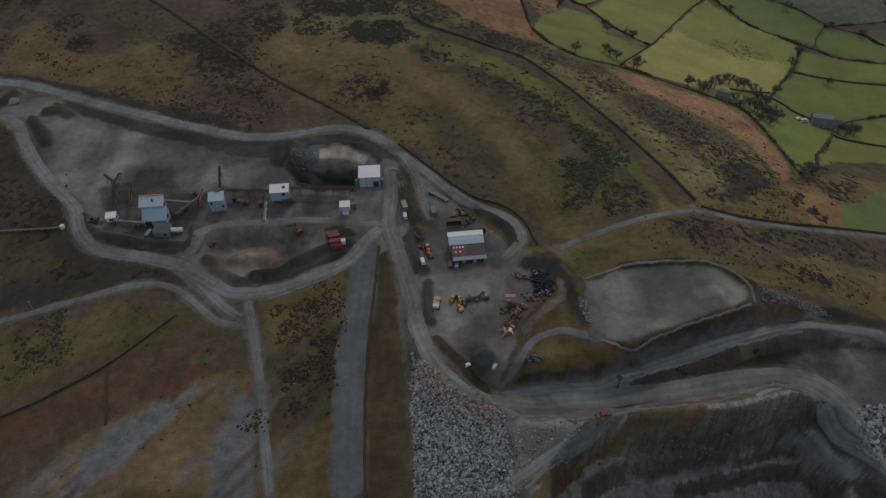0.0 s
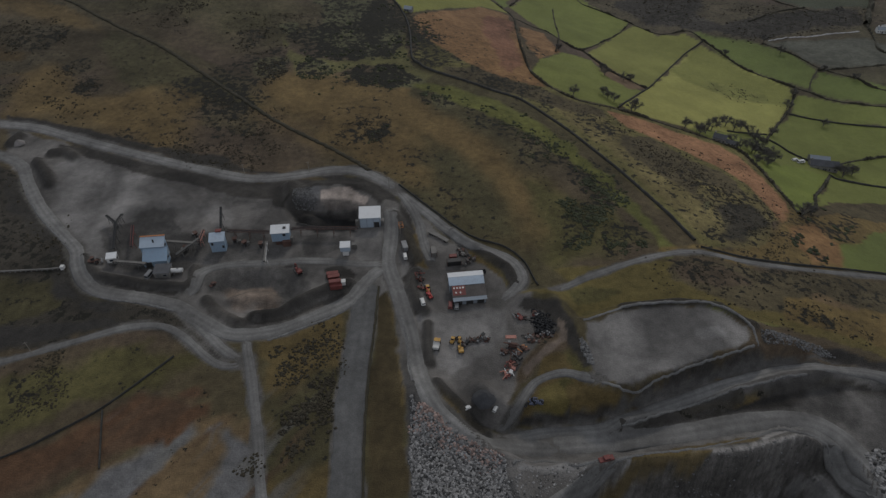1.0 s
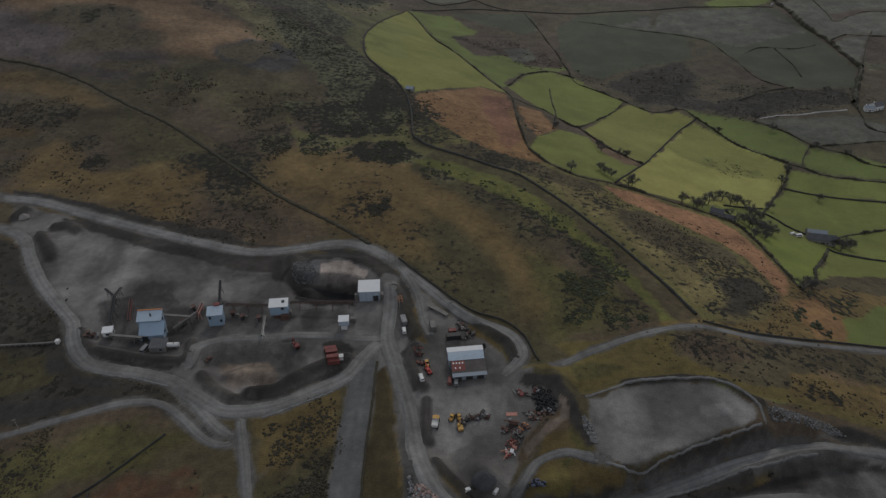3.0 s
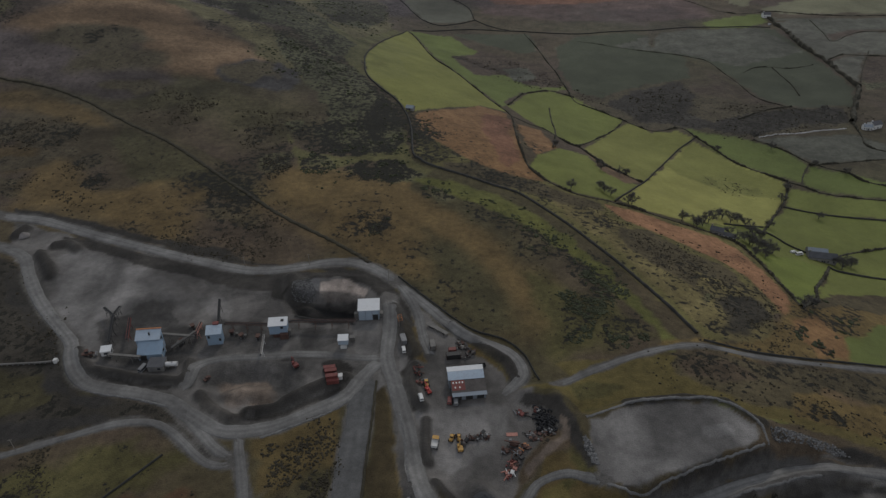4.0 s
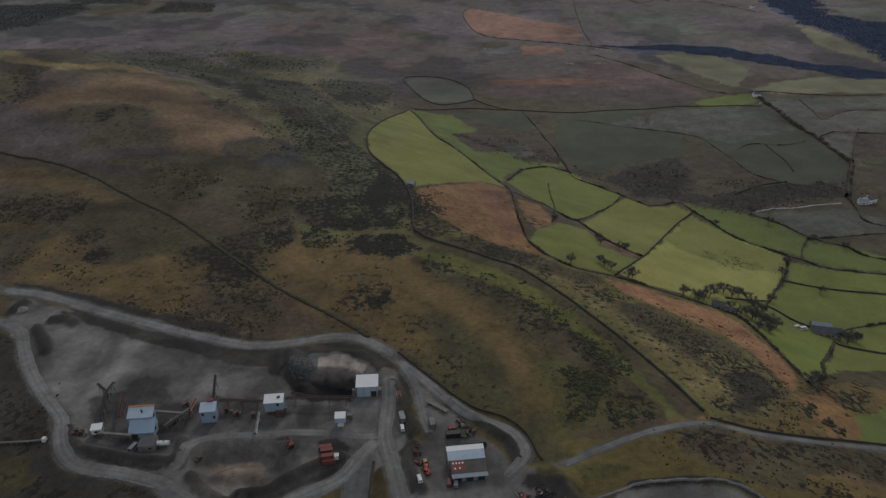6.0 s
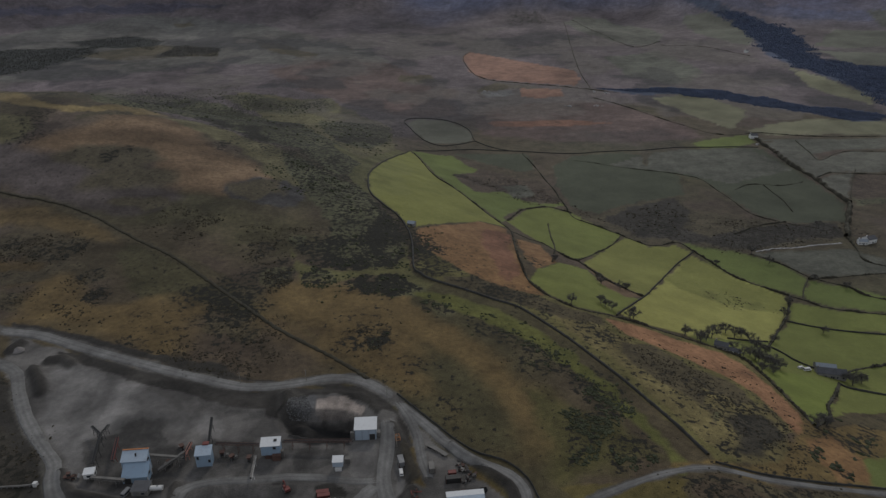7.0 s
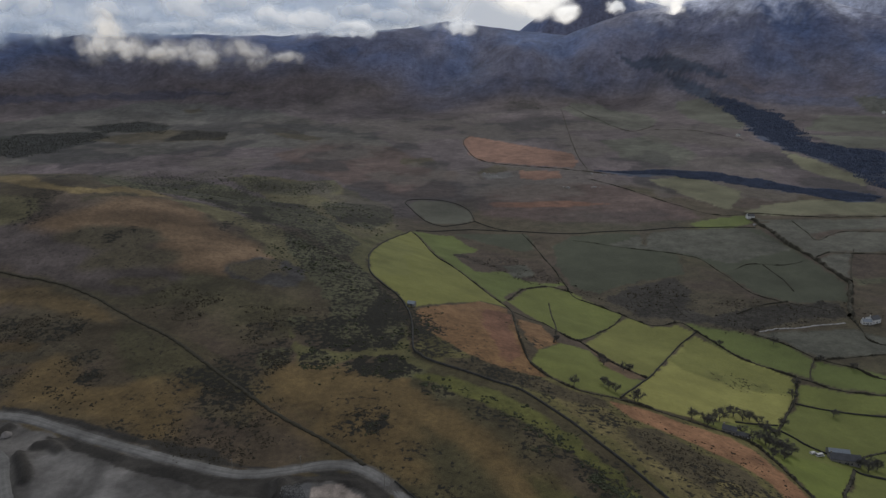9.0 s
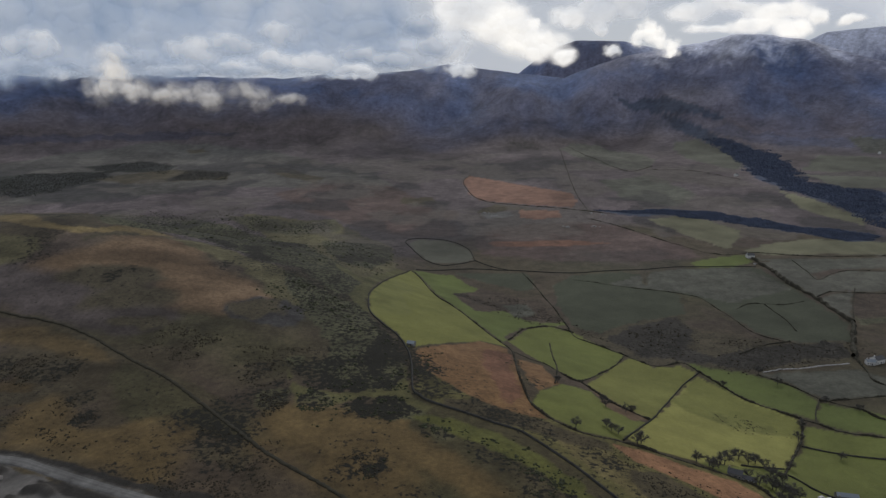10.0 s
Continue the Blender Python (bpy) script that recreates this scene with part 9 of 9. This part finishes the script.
def telehandler(label):
    ob = thing("telehandler", label, "telehandler")
    bm = bmesh.new()
    box(bm, 0, 0, 0.7, 4.4, 1.8, 0.9, 0.15)
    part("body", bm, "bright_red", ob)
    bm = bmesh.new()
    box(bm, -0.2, 0.5, 1.6, 1.4, 0.9, 1.1, 0.1)
    cab = part("cab", bm, "bright_red", ob)
    bm = bmesh.new()
    box(bm, -0.15, 0.52, 1.8, 1.42, 0.92, 0.6)
    part("window", bm, "glass", cab)
    bm = bmesh.new()
    bar(bm, (-1.9, -0.4, 1.9), (4.4, -0.4, 2.6), 0.42, 0.5)
    part("boom", bm, "bright_red", ob)
    bm = bmesh.new()
    box(bm, 4.6, -0.4, 1.6, 0.3, 1.6, 1.0)
    for s in (-0.5, 0.5):
        box(bm, 5.2, -0.4 + s, 1.6, 1.2, 0.14, 0.08)
    part("fork_carriage", bm, "dark", ob)
    for x in (-1.5, 1.5):
        for y in (-0.95, 0.95):
            wheel(ob, x, y, 0.6, 0.42)
    return ob


def van(color, label, length=4.8, tall=1.95, bed=False):
    ob = thing("pickup" if bed else "van", label, "pickup" if bed else "van")
    bm = bmesh.new()
    box(bm, 0, 0, 0.4, length, 1.85, 0.65, 0.12)
    cabin = length * (0.42 if bed else 0.78)
    made = box(bm, (0.1 if bed else -0.3), 0, 1.05, cabin, 1.7, tall - 1.05, 0.16)
    part("body", bm, color, ob)
    bm = bmesh.new()
    box(bm, (0.1 if bed else -0.3), 0, 1.2, cabin + 0.03, 1.5, (tall - 1.05) * 0.5)
    box(bm, (0.1 if bed else -0.3), 0, 1.2, cabin * 0.8, 1.74, (tall - 1.05) * 0.5)
    part("window", bm, "glass", ob)
    for x in (-length * 0.31, length * 0.31):
        for y in (-0.8, 0.8):
            wheel(ob, x, y, 0.36, 0.26)
    return ob


put(dump_truck("dusty dump truck with pale tipping body and yellow cab"), *DUMP_TRUCK[0], 82, 0, 0.8)
put(excavator("yellow", "yellow tracked excavator on the yard"), DIGGER[0][0], DIGGER[0][1] + 1.0, 100, 0, 0.75)
put(excavator("red", "faded red tracked excavator by the stockpiles", 0.85), *RED_DIGGER[0], 125, 0, 0.85)
put(loader("yellow", "small yellow wheel loader on the yard"), *LOADERS[0], 70, 0, 0.75)
put(loader("yellow", "small yellow loader with raised frame"), *LOADERS[1], 95, 0, 0.7)
put(telehandler("bright red telehandler parked by the bank"), TELEHANDLER[0][0], TELEHANDLER[0][1] + 0.8, 118, 0, 0.85)
put(loader("yellow", "dusty yellow wheel loader beside the bank"), *YELLOW_LOADER[0], 100, 0, 0.85)
put(van("white", "white van parked by the yard bank"), *WHITE_VAN[0], 105, 0, 0.85)
put(van("white", "white van parked beside the quarry road"), *WHITE_VAN[1], 100, 0, 0.85)
put(van("steel", "dusty grey lorry cab parked by the store", 5.2, 2.4), *STORE_TRUCK[0], 75)
put(van("white", "small white van at the yard's end", 4.2), *PARKED[0], 60, 0, 0.7)
put(van("white", "dusty white pickup at the yard's end", 4.2, 1.7, True), *PARKED[1], 30, 0, 0.65)
put(van("red", "dark red car by the workshop doors", 4.0, 1.5), *PARKED[2], 85)
put(van("steel", "grey car by the workshop doors", 4.0, 1.5), *PARKED[3], 88)
put(van("red", "dark red pickup on the quarry road", 5.2, 1.8, True), *PICKUP[0], 15)
put(van("rust", "small rust-red pickup by the stockpile", 4.0, 1.8, True), *SKIP_LORRY[0], 60, 0, 0.8)
put(van("white", "white car in the farm yard", 4.2, 1.5), *FARM_CARS[0], 20)
put(van("white", "white van in the farm yard", 5.4, 2.2), *FARM_CARS[1], 12)
put(van("white", "white car by the farmhouse", 4.2, 1.5), *FARM_CARS[2], 30)


# ---- boxes and scrap ----
def container(color, label, long=6.06, group=""):
    ob = thing("container", label, "container", group)
    bm = bmesh.new()
    box(bm, 0, 0, 0.1, long, 2.3, 2.4)
    n = int(long / 0.3)
    for k in range(n):
        for s in (-1.17, 1.17):
            box(bm, -long / 2 + 0.2 + k * (long - 0.4) / (n - 1), s, 0.25, 0.13, 0.06, 2.1)
    part("shell", bm, color, ob)
    bm = bmesh.new()
    for x in (-long / 2, long / 2):
        for y in (-1.16, 1.16):
            box(bm, x, y, 0, 0.16, 0.16, 2.6)
    part("corner_post", bm, "rust", ob)
    bm = bmesh.new()
    for y in (-0.6, 0.6):
        box(bm, long / 2 + 0.03, y, 0.25, 0.06, 1.05, 2.15)
    door = part("door", bm, color, ob)
    bm = bmesh.new()
    for y in (-0.3, 0.3):
        rod(bm, (long / 2 + 0.1, y, 0.3), (long / 2 + 0.1, y, 2.3), 0.03)
    part("lock_rod", bm, "steel", door)
    return ob


for x, y in CONTAINERS:
    put(container("red", "faded dark red steel container in a row", 6.06, "row of red containers"), x + 1.2, y, 10, 0, 0.8)
put(container("white", "small white steel box beside the containers", 3.0), *WHITE_BOX[0], 10, 0, 0.8)
put(container("steel", "dark grey box trailer body on the ground", 5.0), *TRAILER[0], 105)
put(container("beige", "pale beige site cabin in the yard", 4.6), *YARD_BOX[0], 98)
put(container("dark", "dark open-topped steel container", 6.0), YARD_BOX[1][0], YARD_BOX[1][1], 8)
put(container("red", "red container end among the stores", 4.0), YARD_BOX[1][0] - 0.4, YARD_BOX[1][1] + 3.4, 8, 0, 0.8)


def flatbed(at):
    ob = thing("trailer", "long grey flatbed trailer with bowed deck", "trailer")
    bm = bmesh.new()
    for k in range(8):
        bar(bm, (-5.6 + 1.4 * k, -0.02 * (k - 4) ** 2, 1.2), (-4.2 + 1.4 * k, -0.02 * (k - 3) ** 2, 1.2), 2.0, 0.25)
    part("deck", bm, "beige", ob)
    bm = bmesh.new()
    for s in (-0.6, 0.6):
        box(bm, 0, s, 0.75, 10.6, 0.2, 0.35)
    part("chassis", bm, "dark", ob)
    for x in (-4.2, -3.0, 3.8):
        for y in (-0.85, 0.85):
            wheel(ob, x, y, 0.48, 0.3)
    return put(ob, at[0], at[1], -38)


flatbed(FLATBED[0])


def scrap(label, at, seed, mats, reach=2.2, count=12):
    """A pile of girders, plates and drums."""
    ob = thing("scrap_heap", label, "scrap heap", "scrap on the yard")
    jag = random.Random(seed)
    for k in range(count):
        bm = bmesh.new()
        x, y = jag.gauss(0, reach * 0.45), jag.gauss(0, reach * 0.4)
        kind = jag.choice(("girder", "plate", "drum", "girder", "casing"))
        turn = Matrix.Translation((x, y, jag.uniform(0.1, 0.9))) @ Euler((jag.uniform(-0.4, 0.4), jag.uniform(-0.4, 0.4), jag.uniform(0, 6.28))).to_matrix().to_4x4()
        if kind == "girder":
            n = jag.uniform(1.6, 3.6)
            for z in (0, 0.3):
                box(bm, 0, 0, z, n, 0.3, 0.06)
            box(bm, 0, 0, 0, n, 0.06, 0.34)
        elif kind == "plate":
            box(bm, 0, 0, 0, jag.uniform(1.0, 2.4), jag.uniform(0.8, 1.8), 0.08)
        elif kind == "drum":
            rod(bm, (0, 0, 0), (0, 0, 0.95), 0.32, None, 12)
        else:
            box(bm, 0, 0, -0.2, jag.uniform(0.9, 1.8), jag.uniform(0.8, 1.4), jag.uniform(0.6, 1.3), 0.1)
        bmesh.ops.transform(bm, matrix=turn, verts=bm.verts)
        part(kind, bm, jag.choice(mats), ob)
    return put(ob, at[0], at[1], 0)


RUSTY = ("rust", "rust", "dark", "brown_roof", "steel")
for k, p in enumerate(SCRAP_LINE):
    scrap("rusty line of scrap girders and plates on the yard", p, 30 + k, RUSTY, 2.0, 10)
for k, p in enumerate(SCRAPS):
    mats = (("pink", "pink", "red", "white"), ("red", "pink", "rust"), RUSTY, ("orange", "rust", "steel"), RUSTY)[min(k, 4)]
    scrap(("salmon-red and white sheet scrap in a heap", "red and rusty scrap steel", "rusty scrap steel in a heap", "orange and rusty scrap steel", "rusty scrap steel along the bank")[min(k, 4)], p, 50 + k, mats, 2.1, 12)
for k, p in enumerate(RED_BITS):
    scrap("small heap of dark and red machine parts", p, 70 + k, ("dark", "red", "rust", "steel"), 1.6, 8)
for k, p in enumerate(YARD_SCRAP):
    scrap("rusty red machine parts along the bank", p, 80 + k, ("rust", "red", "rust", "dark"), 1.5, 8)
for k, p in enumerate(YARD_HEAP):
    scrap("rusty machinery stored behind the workshop", p, 90 + k, ("rust", "brown_roof", "beige", "dark"), 2.0, 10)


def steel_plate(at):
    bm = bmesh.new()
    box(bm, 0, 0, 0.05, 4.2, 1.6, 0.12)
    for x in (-1.6, 0, 1.6):
        box(bm, x, 0, 0.17, 0.12, 1.5, 0.1)
    return put(tagged(part("steel_plate", bm, "pink"), "salmon-painted ribbed steel plate lying on the yard", "steel plate"), at[0], at[1], 2)


steel_plate(PINK_PLATE[0])


def crawler(at):
    ob = thing("crawler_drill", "rust-brown crawler drill rig with a low mast", "drill rig")
    for s in (-1, 1):
        bm = bmesh.new()
        box(bm, 0, s * 1.0, 0, 3.4, 0.5, 0.7, 0.2)
        part("track", bm, "dark", ob)
    bm = bmesh.new()
    box(bm, -0.3, 0, 0.8, 3.2, 1.9, 1.2, 0.12)
    part("body", bm, "rust", ob)
    bm = bmesh.new()
    bar(bm, (-2.6, 0.3, 2.3), (3.4, 0.3, 2.6), 0.35, 0.4)
    part("mast", bm, "rust", ob)
    bm = bmesh.new()
    box(bm, 1.2, -0.4, 2.0, 1.0, 0.9, 0.9, 0.08)
    part("cab", bm, "steel", ob)
    return put(ob, at[0], at[1], 170)


crawler(CRAWLER[0])


def frame_rack(at):
    ob = thing("steel_rack", "orange open steel rack by the road", "rack")
    for x in (-0.9, 0.9):
        for y in (-1.2, 1.2):
            bm = bmesh.new()
            box(bm, x, y, 0, 0.14, 0.14, 2.0)
            part("post", bm, "orange", ob)
    for z in (0.5, 1.9):
        bm = bmesh.new()
        for x in (-0.9, 0.9):
            bar(bm, (x, -1.2, z), (x, 1.2, z), 0.12, 0.12)
        for y in (-1.2, 1.2):
            bar(bm, (-0.9, y, z), (0.9, y, z), 0.12, 0.12)
        part("rail", bm, "orange", ob)
    return put(ob, at[0], at[1], 15)


frame_rack(ORANGE_FRAME[0])


def skip(at):
    bm = bmesh.new()
    made = box(bm, 0, 0, 0, 3.0, 1.7, 1.2)
    for v in made:
        if v.co.z < 0.1:
            v.co.x *= 0.65
    top = [f for f in bm.faces if f.normal.z > 0.9]
    bmesh.ops.inset_region(bm, faces=top, thickness=0.08)
    bmesh.ops.translate(bm, verts=list({v for f in top for v in f.verts}), vec=(0, 0, -0.9))
    return put(tagged(part("skip", bm, "dark"), "dark steel rubbish skip behind the workshop", "skip"), at[0], at[1], 12)


skip(SKIP[0])


def tyre_mesh(r, tube, mat):
    bm = bmesh.new()
    n, m = 14, 6
    rings = [[bm.verts.new(((r + tube * math.cos(6.2832 * j / m)) * math.cos(6.2832 * i / n), (r + tube * math.cos(6.2832 * j / m)) * math.sin(6.2832 * i / n),
                            tube * 1.2 * math.sin(6.2832 * j / m))) for j in range(m)] for i in range(n)]
    for i in range(n):
        for j in range(m):
            bm.faces.new([rings[i][j], rings[(i + 1) % n][j], rings[(i + 1) % n][(j + 1) % m], rings[i][(j + 1) % m]])
    mesh = bpy.data.meshes.new("tyre")
    bm.to_mesh(mesh)
    bm.free()
    mesh.materials.append(MATS[mat])
    return mesh


MATS["blue_rubber"] = plain("blue_grey_sheeting", (0.09, 0.1, 0.14), 0.7, 0, 0.3, 1.5)
BIG, SMALL, BLUISH = tyre_mesh(0.7, 0.32, "rubber"), tyre_mesh(0.42, 0.2, "rubber"), tyre_mesh(0.5, 0.25, "blue_rubber")
jag = random.Random(4)


def tyres(label, at, meshes, count, reach):
    heap = thing("tyre_heap", label, "tyre heap")
    for k in range(count):
        ob = new("tyre", jag.choice(meshes))
        ob.parent = heap
        ob.matrix_basis = Matrix.Translation((jag.gauss(0, reach), jag.gauss(0, reach * 0.8), jag.uniform(0.25, 1.3))) @ Euler((jag.uniform(-1.1, 1.1), jag.uniform(-1.1, 1.1), 0)).to_matrix().to_4x4()
    return put(heap, at[0], at[1])


for p in TYRES:
    tyres("heap of worn black plant tyres on the bank", p, (BIG, BIG, SMALL), 12, 1.4)
for p in BLUE_TYRES:
    tyres("small heap of blue-grey tyres in the grass", p, (BLUISH, SMALL), 9, 1.0)


def pipeline(a, b):
    ob = thing("pipeline", "long pale pipe across the bank with an end box", "pipe")
    n = 14
    for k in range(n):
        p, q = [Vector((a[0] + (b[0] - a[0]) * f, a[1] + (b[1] - a[1]) * f, 0)) for f in (k / n, (k + 1) / n)]
        for v in (p, q):
            v.z = float(ground_z(v.x, v.y)) + 0.7
        bm = bmesh.new()
        rod(bm, p, q, 0.42, None, 10)
        pipe = part("pipe", bm, "beige", ob)
        bm = bmesh.new()
        box(bm, p.x, p.y, p.z - 1.2, 0.35, 0.7, 1.0)
        part("support", bm, "steel", pipe)
    bm = bmesh.new()
    box(bm, b[0], b[1], float(ground_z(*b)) - 0.2, 1.6, 1.6, 1.9, 0.06)
    part("end_box", bm, "white", ob)
    return ob


pipeline(PIPE[0], PIPE[1])


def pole(at):
    ob = thing("pole", "weathered wooden pole with a crossarm", "pole", "poles by the roads")
    bm = bmesh.new()
    rod(bm, (0, 0, -0.5), (0, 0, 6.5), 0.16, 0.11)
    part("shaft", bm, "timber", ob)
    bm = bmesh.new()
    box(bm, 0, 0, 6.0, 1.4, 0.12, 0.12)
    part("crossarm", bm, "timber", ob)
    return put(ob, at[0], at[1], 20)


for p in POLES[:3] + POLES[4:]:
    pole(p)


def crushing_unit(label, at, turn, size):
    """A small hopper on a frame with a motor box."""
    ob = thing("crushing_unit", label, "machine", "small plant between the sheds")
    bm = bmesh.new()
    made = box(bm, 0, 0, 1.6, 2.2, 1.8, 1.3)
    for v in made:
        if v.co.z < 2:
            v.co.x, v.co.y = v.co.x * 0.5, v.co.y * 0.5
    part("hopper", bm, "rust", ob)
    legs(ob, ((-0.8, -0.6), (0.8, -0.6), (-0.8, 0.6), (0.8, 0.6)), 1.7, "steel", 0.16)
    bm = bmesh.new()
    box(bm, 1.9, 0.2, 0, 1.2, 1.3, 1.2, 0.08)
    part("motor_box", bm, "beige", ob)
    bm = bmesh.new()
    box(bm, -0.2, 0, 0.5, 1.6, 1.0, 0.9, 0.06)
    part("jaw", bm, "dark", ob)
    return put(ob, at[0], at[1], turn, 0.05, size)


for k, p in enumerate(PLANT):
    crushing_unit(("rusty hopper and motor on a steel frame", "dusty beige and rust crushing unit")[k % 2], p, 40 * k + 10, 1.0)
put(loader("rust", "rust-brown wheel loader beside the hut"), *OLD_LOADER[0], 20)


# ---- farms ----
def gable_house(name, label, category, wide, deep, eaves, ridge, wall_mat, roof_mat, windows=3, chimney=True):
    ob = thing(name, label, category)
    bm = bmesh.new()
    w, d = wide / 2, deep / 2
    pts = [(-w, -d, -0.6), (w, -d, -0.6), (w, d, -0.6), (-w, d, -0.6), (-w, -d, eaves), (w, -d, eaves), (w, d, eaves), (-w, d, eaves), (-w, 0, ridge), (w, 0, ridge)]
    vs = [bm.verts.new(p) for p in pts]
    for f in ((0, 1, 5, 4), (2, 3, 7, 6), (1, 2, 6, 9, 5), (3, 0, 4, 8, 7), (3, 2, 1, 0), (4, 5, 9, 8), (6, 7, 8, 9)):
        bm.faces.new([vs[i] for i in f])
    part("wall", bm, wall_mat, ob)
    for s in (-1, 1):
        bm = bmesh.new()
        k = (ridge - eaves) / d
        slab(bm, [(-w - 0.25, s * (d + 0.35), eaves - 0.35 * k + 0.2), (w + 0.25, s * (d + 0.35), eaves - 0.35 * k + 0.2), (w + 0.25, 0, ridge + 0.2), (-w - 0.25, 0, ridge + 0.2)], 0.16)
        roof = part("roof", bm, roof_mat, ob)
    for k in range(windows):
        opening(ob, "window", -w + wide * (k + 0.5) / windows, -d, 0.9, 0.9, 1.1, "glass")
    opening(ob, "door", w * 0.15, -d, 0, 1.0, 2.0, "dark")
    if chimney:
        bm = bmesh.new()
        box(bm, -w + 0.6, 0, ridge - 0.6, 0.7, 0.9, 1.7)
        part("chimney", bm, wall_mat, ob)
    return ob


x, y = FARM_BARN[0]
put(gable_house("farmhouse", "long grey stone farmhouse with slate roof", "farmhouse", 17, 6.5, 3.6, 6.0, "stone_house", "slab", 5), x + 1, y + 1, -12)
put(gable_house("barn", "grey farm barn with pale sheet roof panel", "barn", 12, 6.5, 3.4, 5.4, "stone_house", "grey_sheet", 0, False), x + 2, y + 9, -12)
bm = bmesh.new()
box(bm, 0, 0, -0.3, 1.8, 8, 3.2, 0.1)
put(tagged(part("outbuilding", bm, "stone_house"), "narrow stone outbuilding beside the farmhouse", "outbuilding"), x + 11.5, y + 4, -12)
put(gable_house("farmhouse", "pale stone farmhouse with slate roof among bare trees", "farmhouse", 8, 5, 3.2, 5.0, "stone_house", "slab", 3), *FARM_HOUSE[0], -28)
put(gable_house("barn", "low slate-roofed farm barn among bare trees", "barn", 7.5, 4, 2.4, 3.6, "whitewash", "slab", 2, False), *FARM_SHED[0], -28)
put(gable_house("field_barn", "small roofed stone field barn beside a wall", "barn", 6, 4.5, 2.2, 3.6, "stone_house", "grey_sheet", 1, False), *RUIN[0], -20)
put(gable_house("house", "white farmhouse with blue-grey roof in dark trees", "house", 8, 5.5, 3.4, 5.2, "whitewash", "grey_sheet", 4), *FAR_HOUSE[0], -10)
for k, p in enumerate(FAR_HOUSES):
    put(gable_house("house", "small distant white farmhouse on the valley side", "house", 11, 8, 4.5, 7, "whitewash", "slab", 3), *p, 20 * k)


def fold(at, seed):
    """A few pale stones of a ruined fold."""
    ob = thing("stone_fold", "pale tumbled stones of a ruined sheepfold", "stone ruin", "ruined folds on the moor")
    jag = random.Random(seed)
    for k in range(7):
        bm = bmesh.new()
        box(bm, jag.uniform(-8, 8), jag.uniform(-4, 4), -0.6, jag.uniform(1.2, 3.5), jag.uniform(1.2, 2.4), jag.uniform(1.5, 2.8), 0.3)
        part("stone", bm, "pale_stone", ob)
    return put(ob, at[0], at[1], seed * 30)


for k, p in enumerate(FELL_STONES):
    fold(p, k)
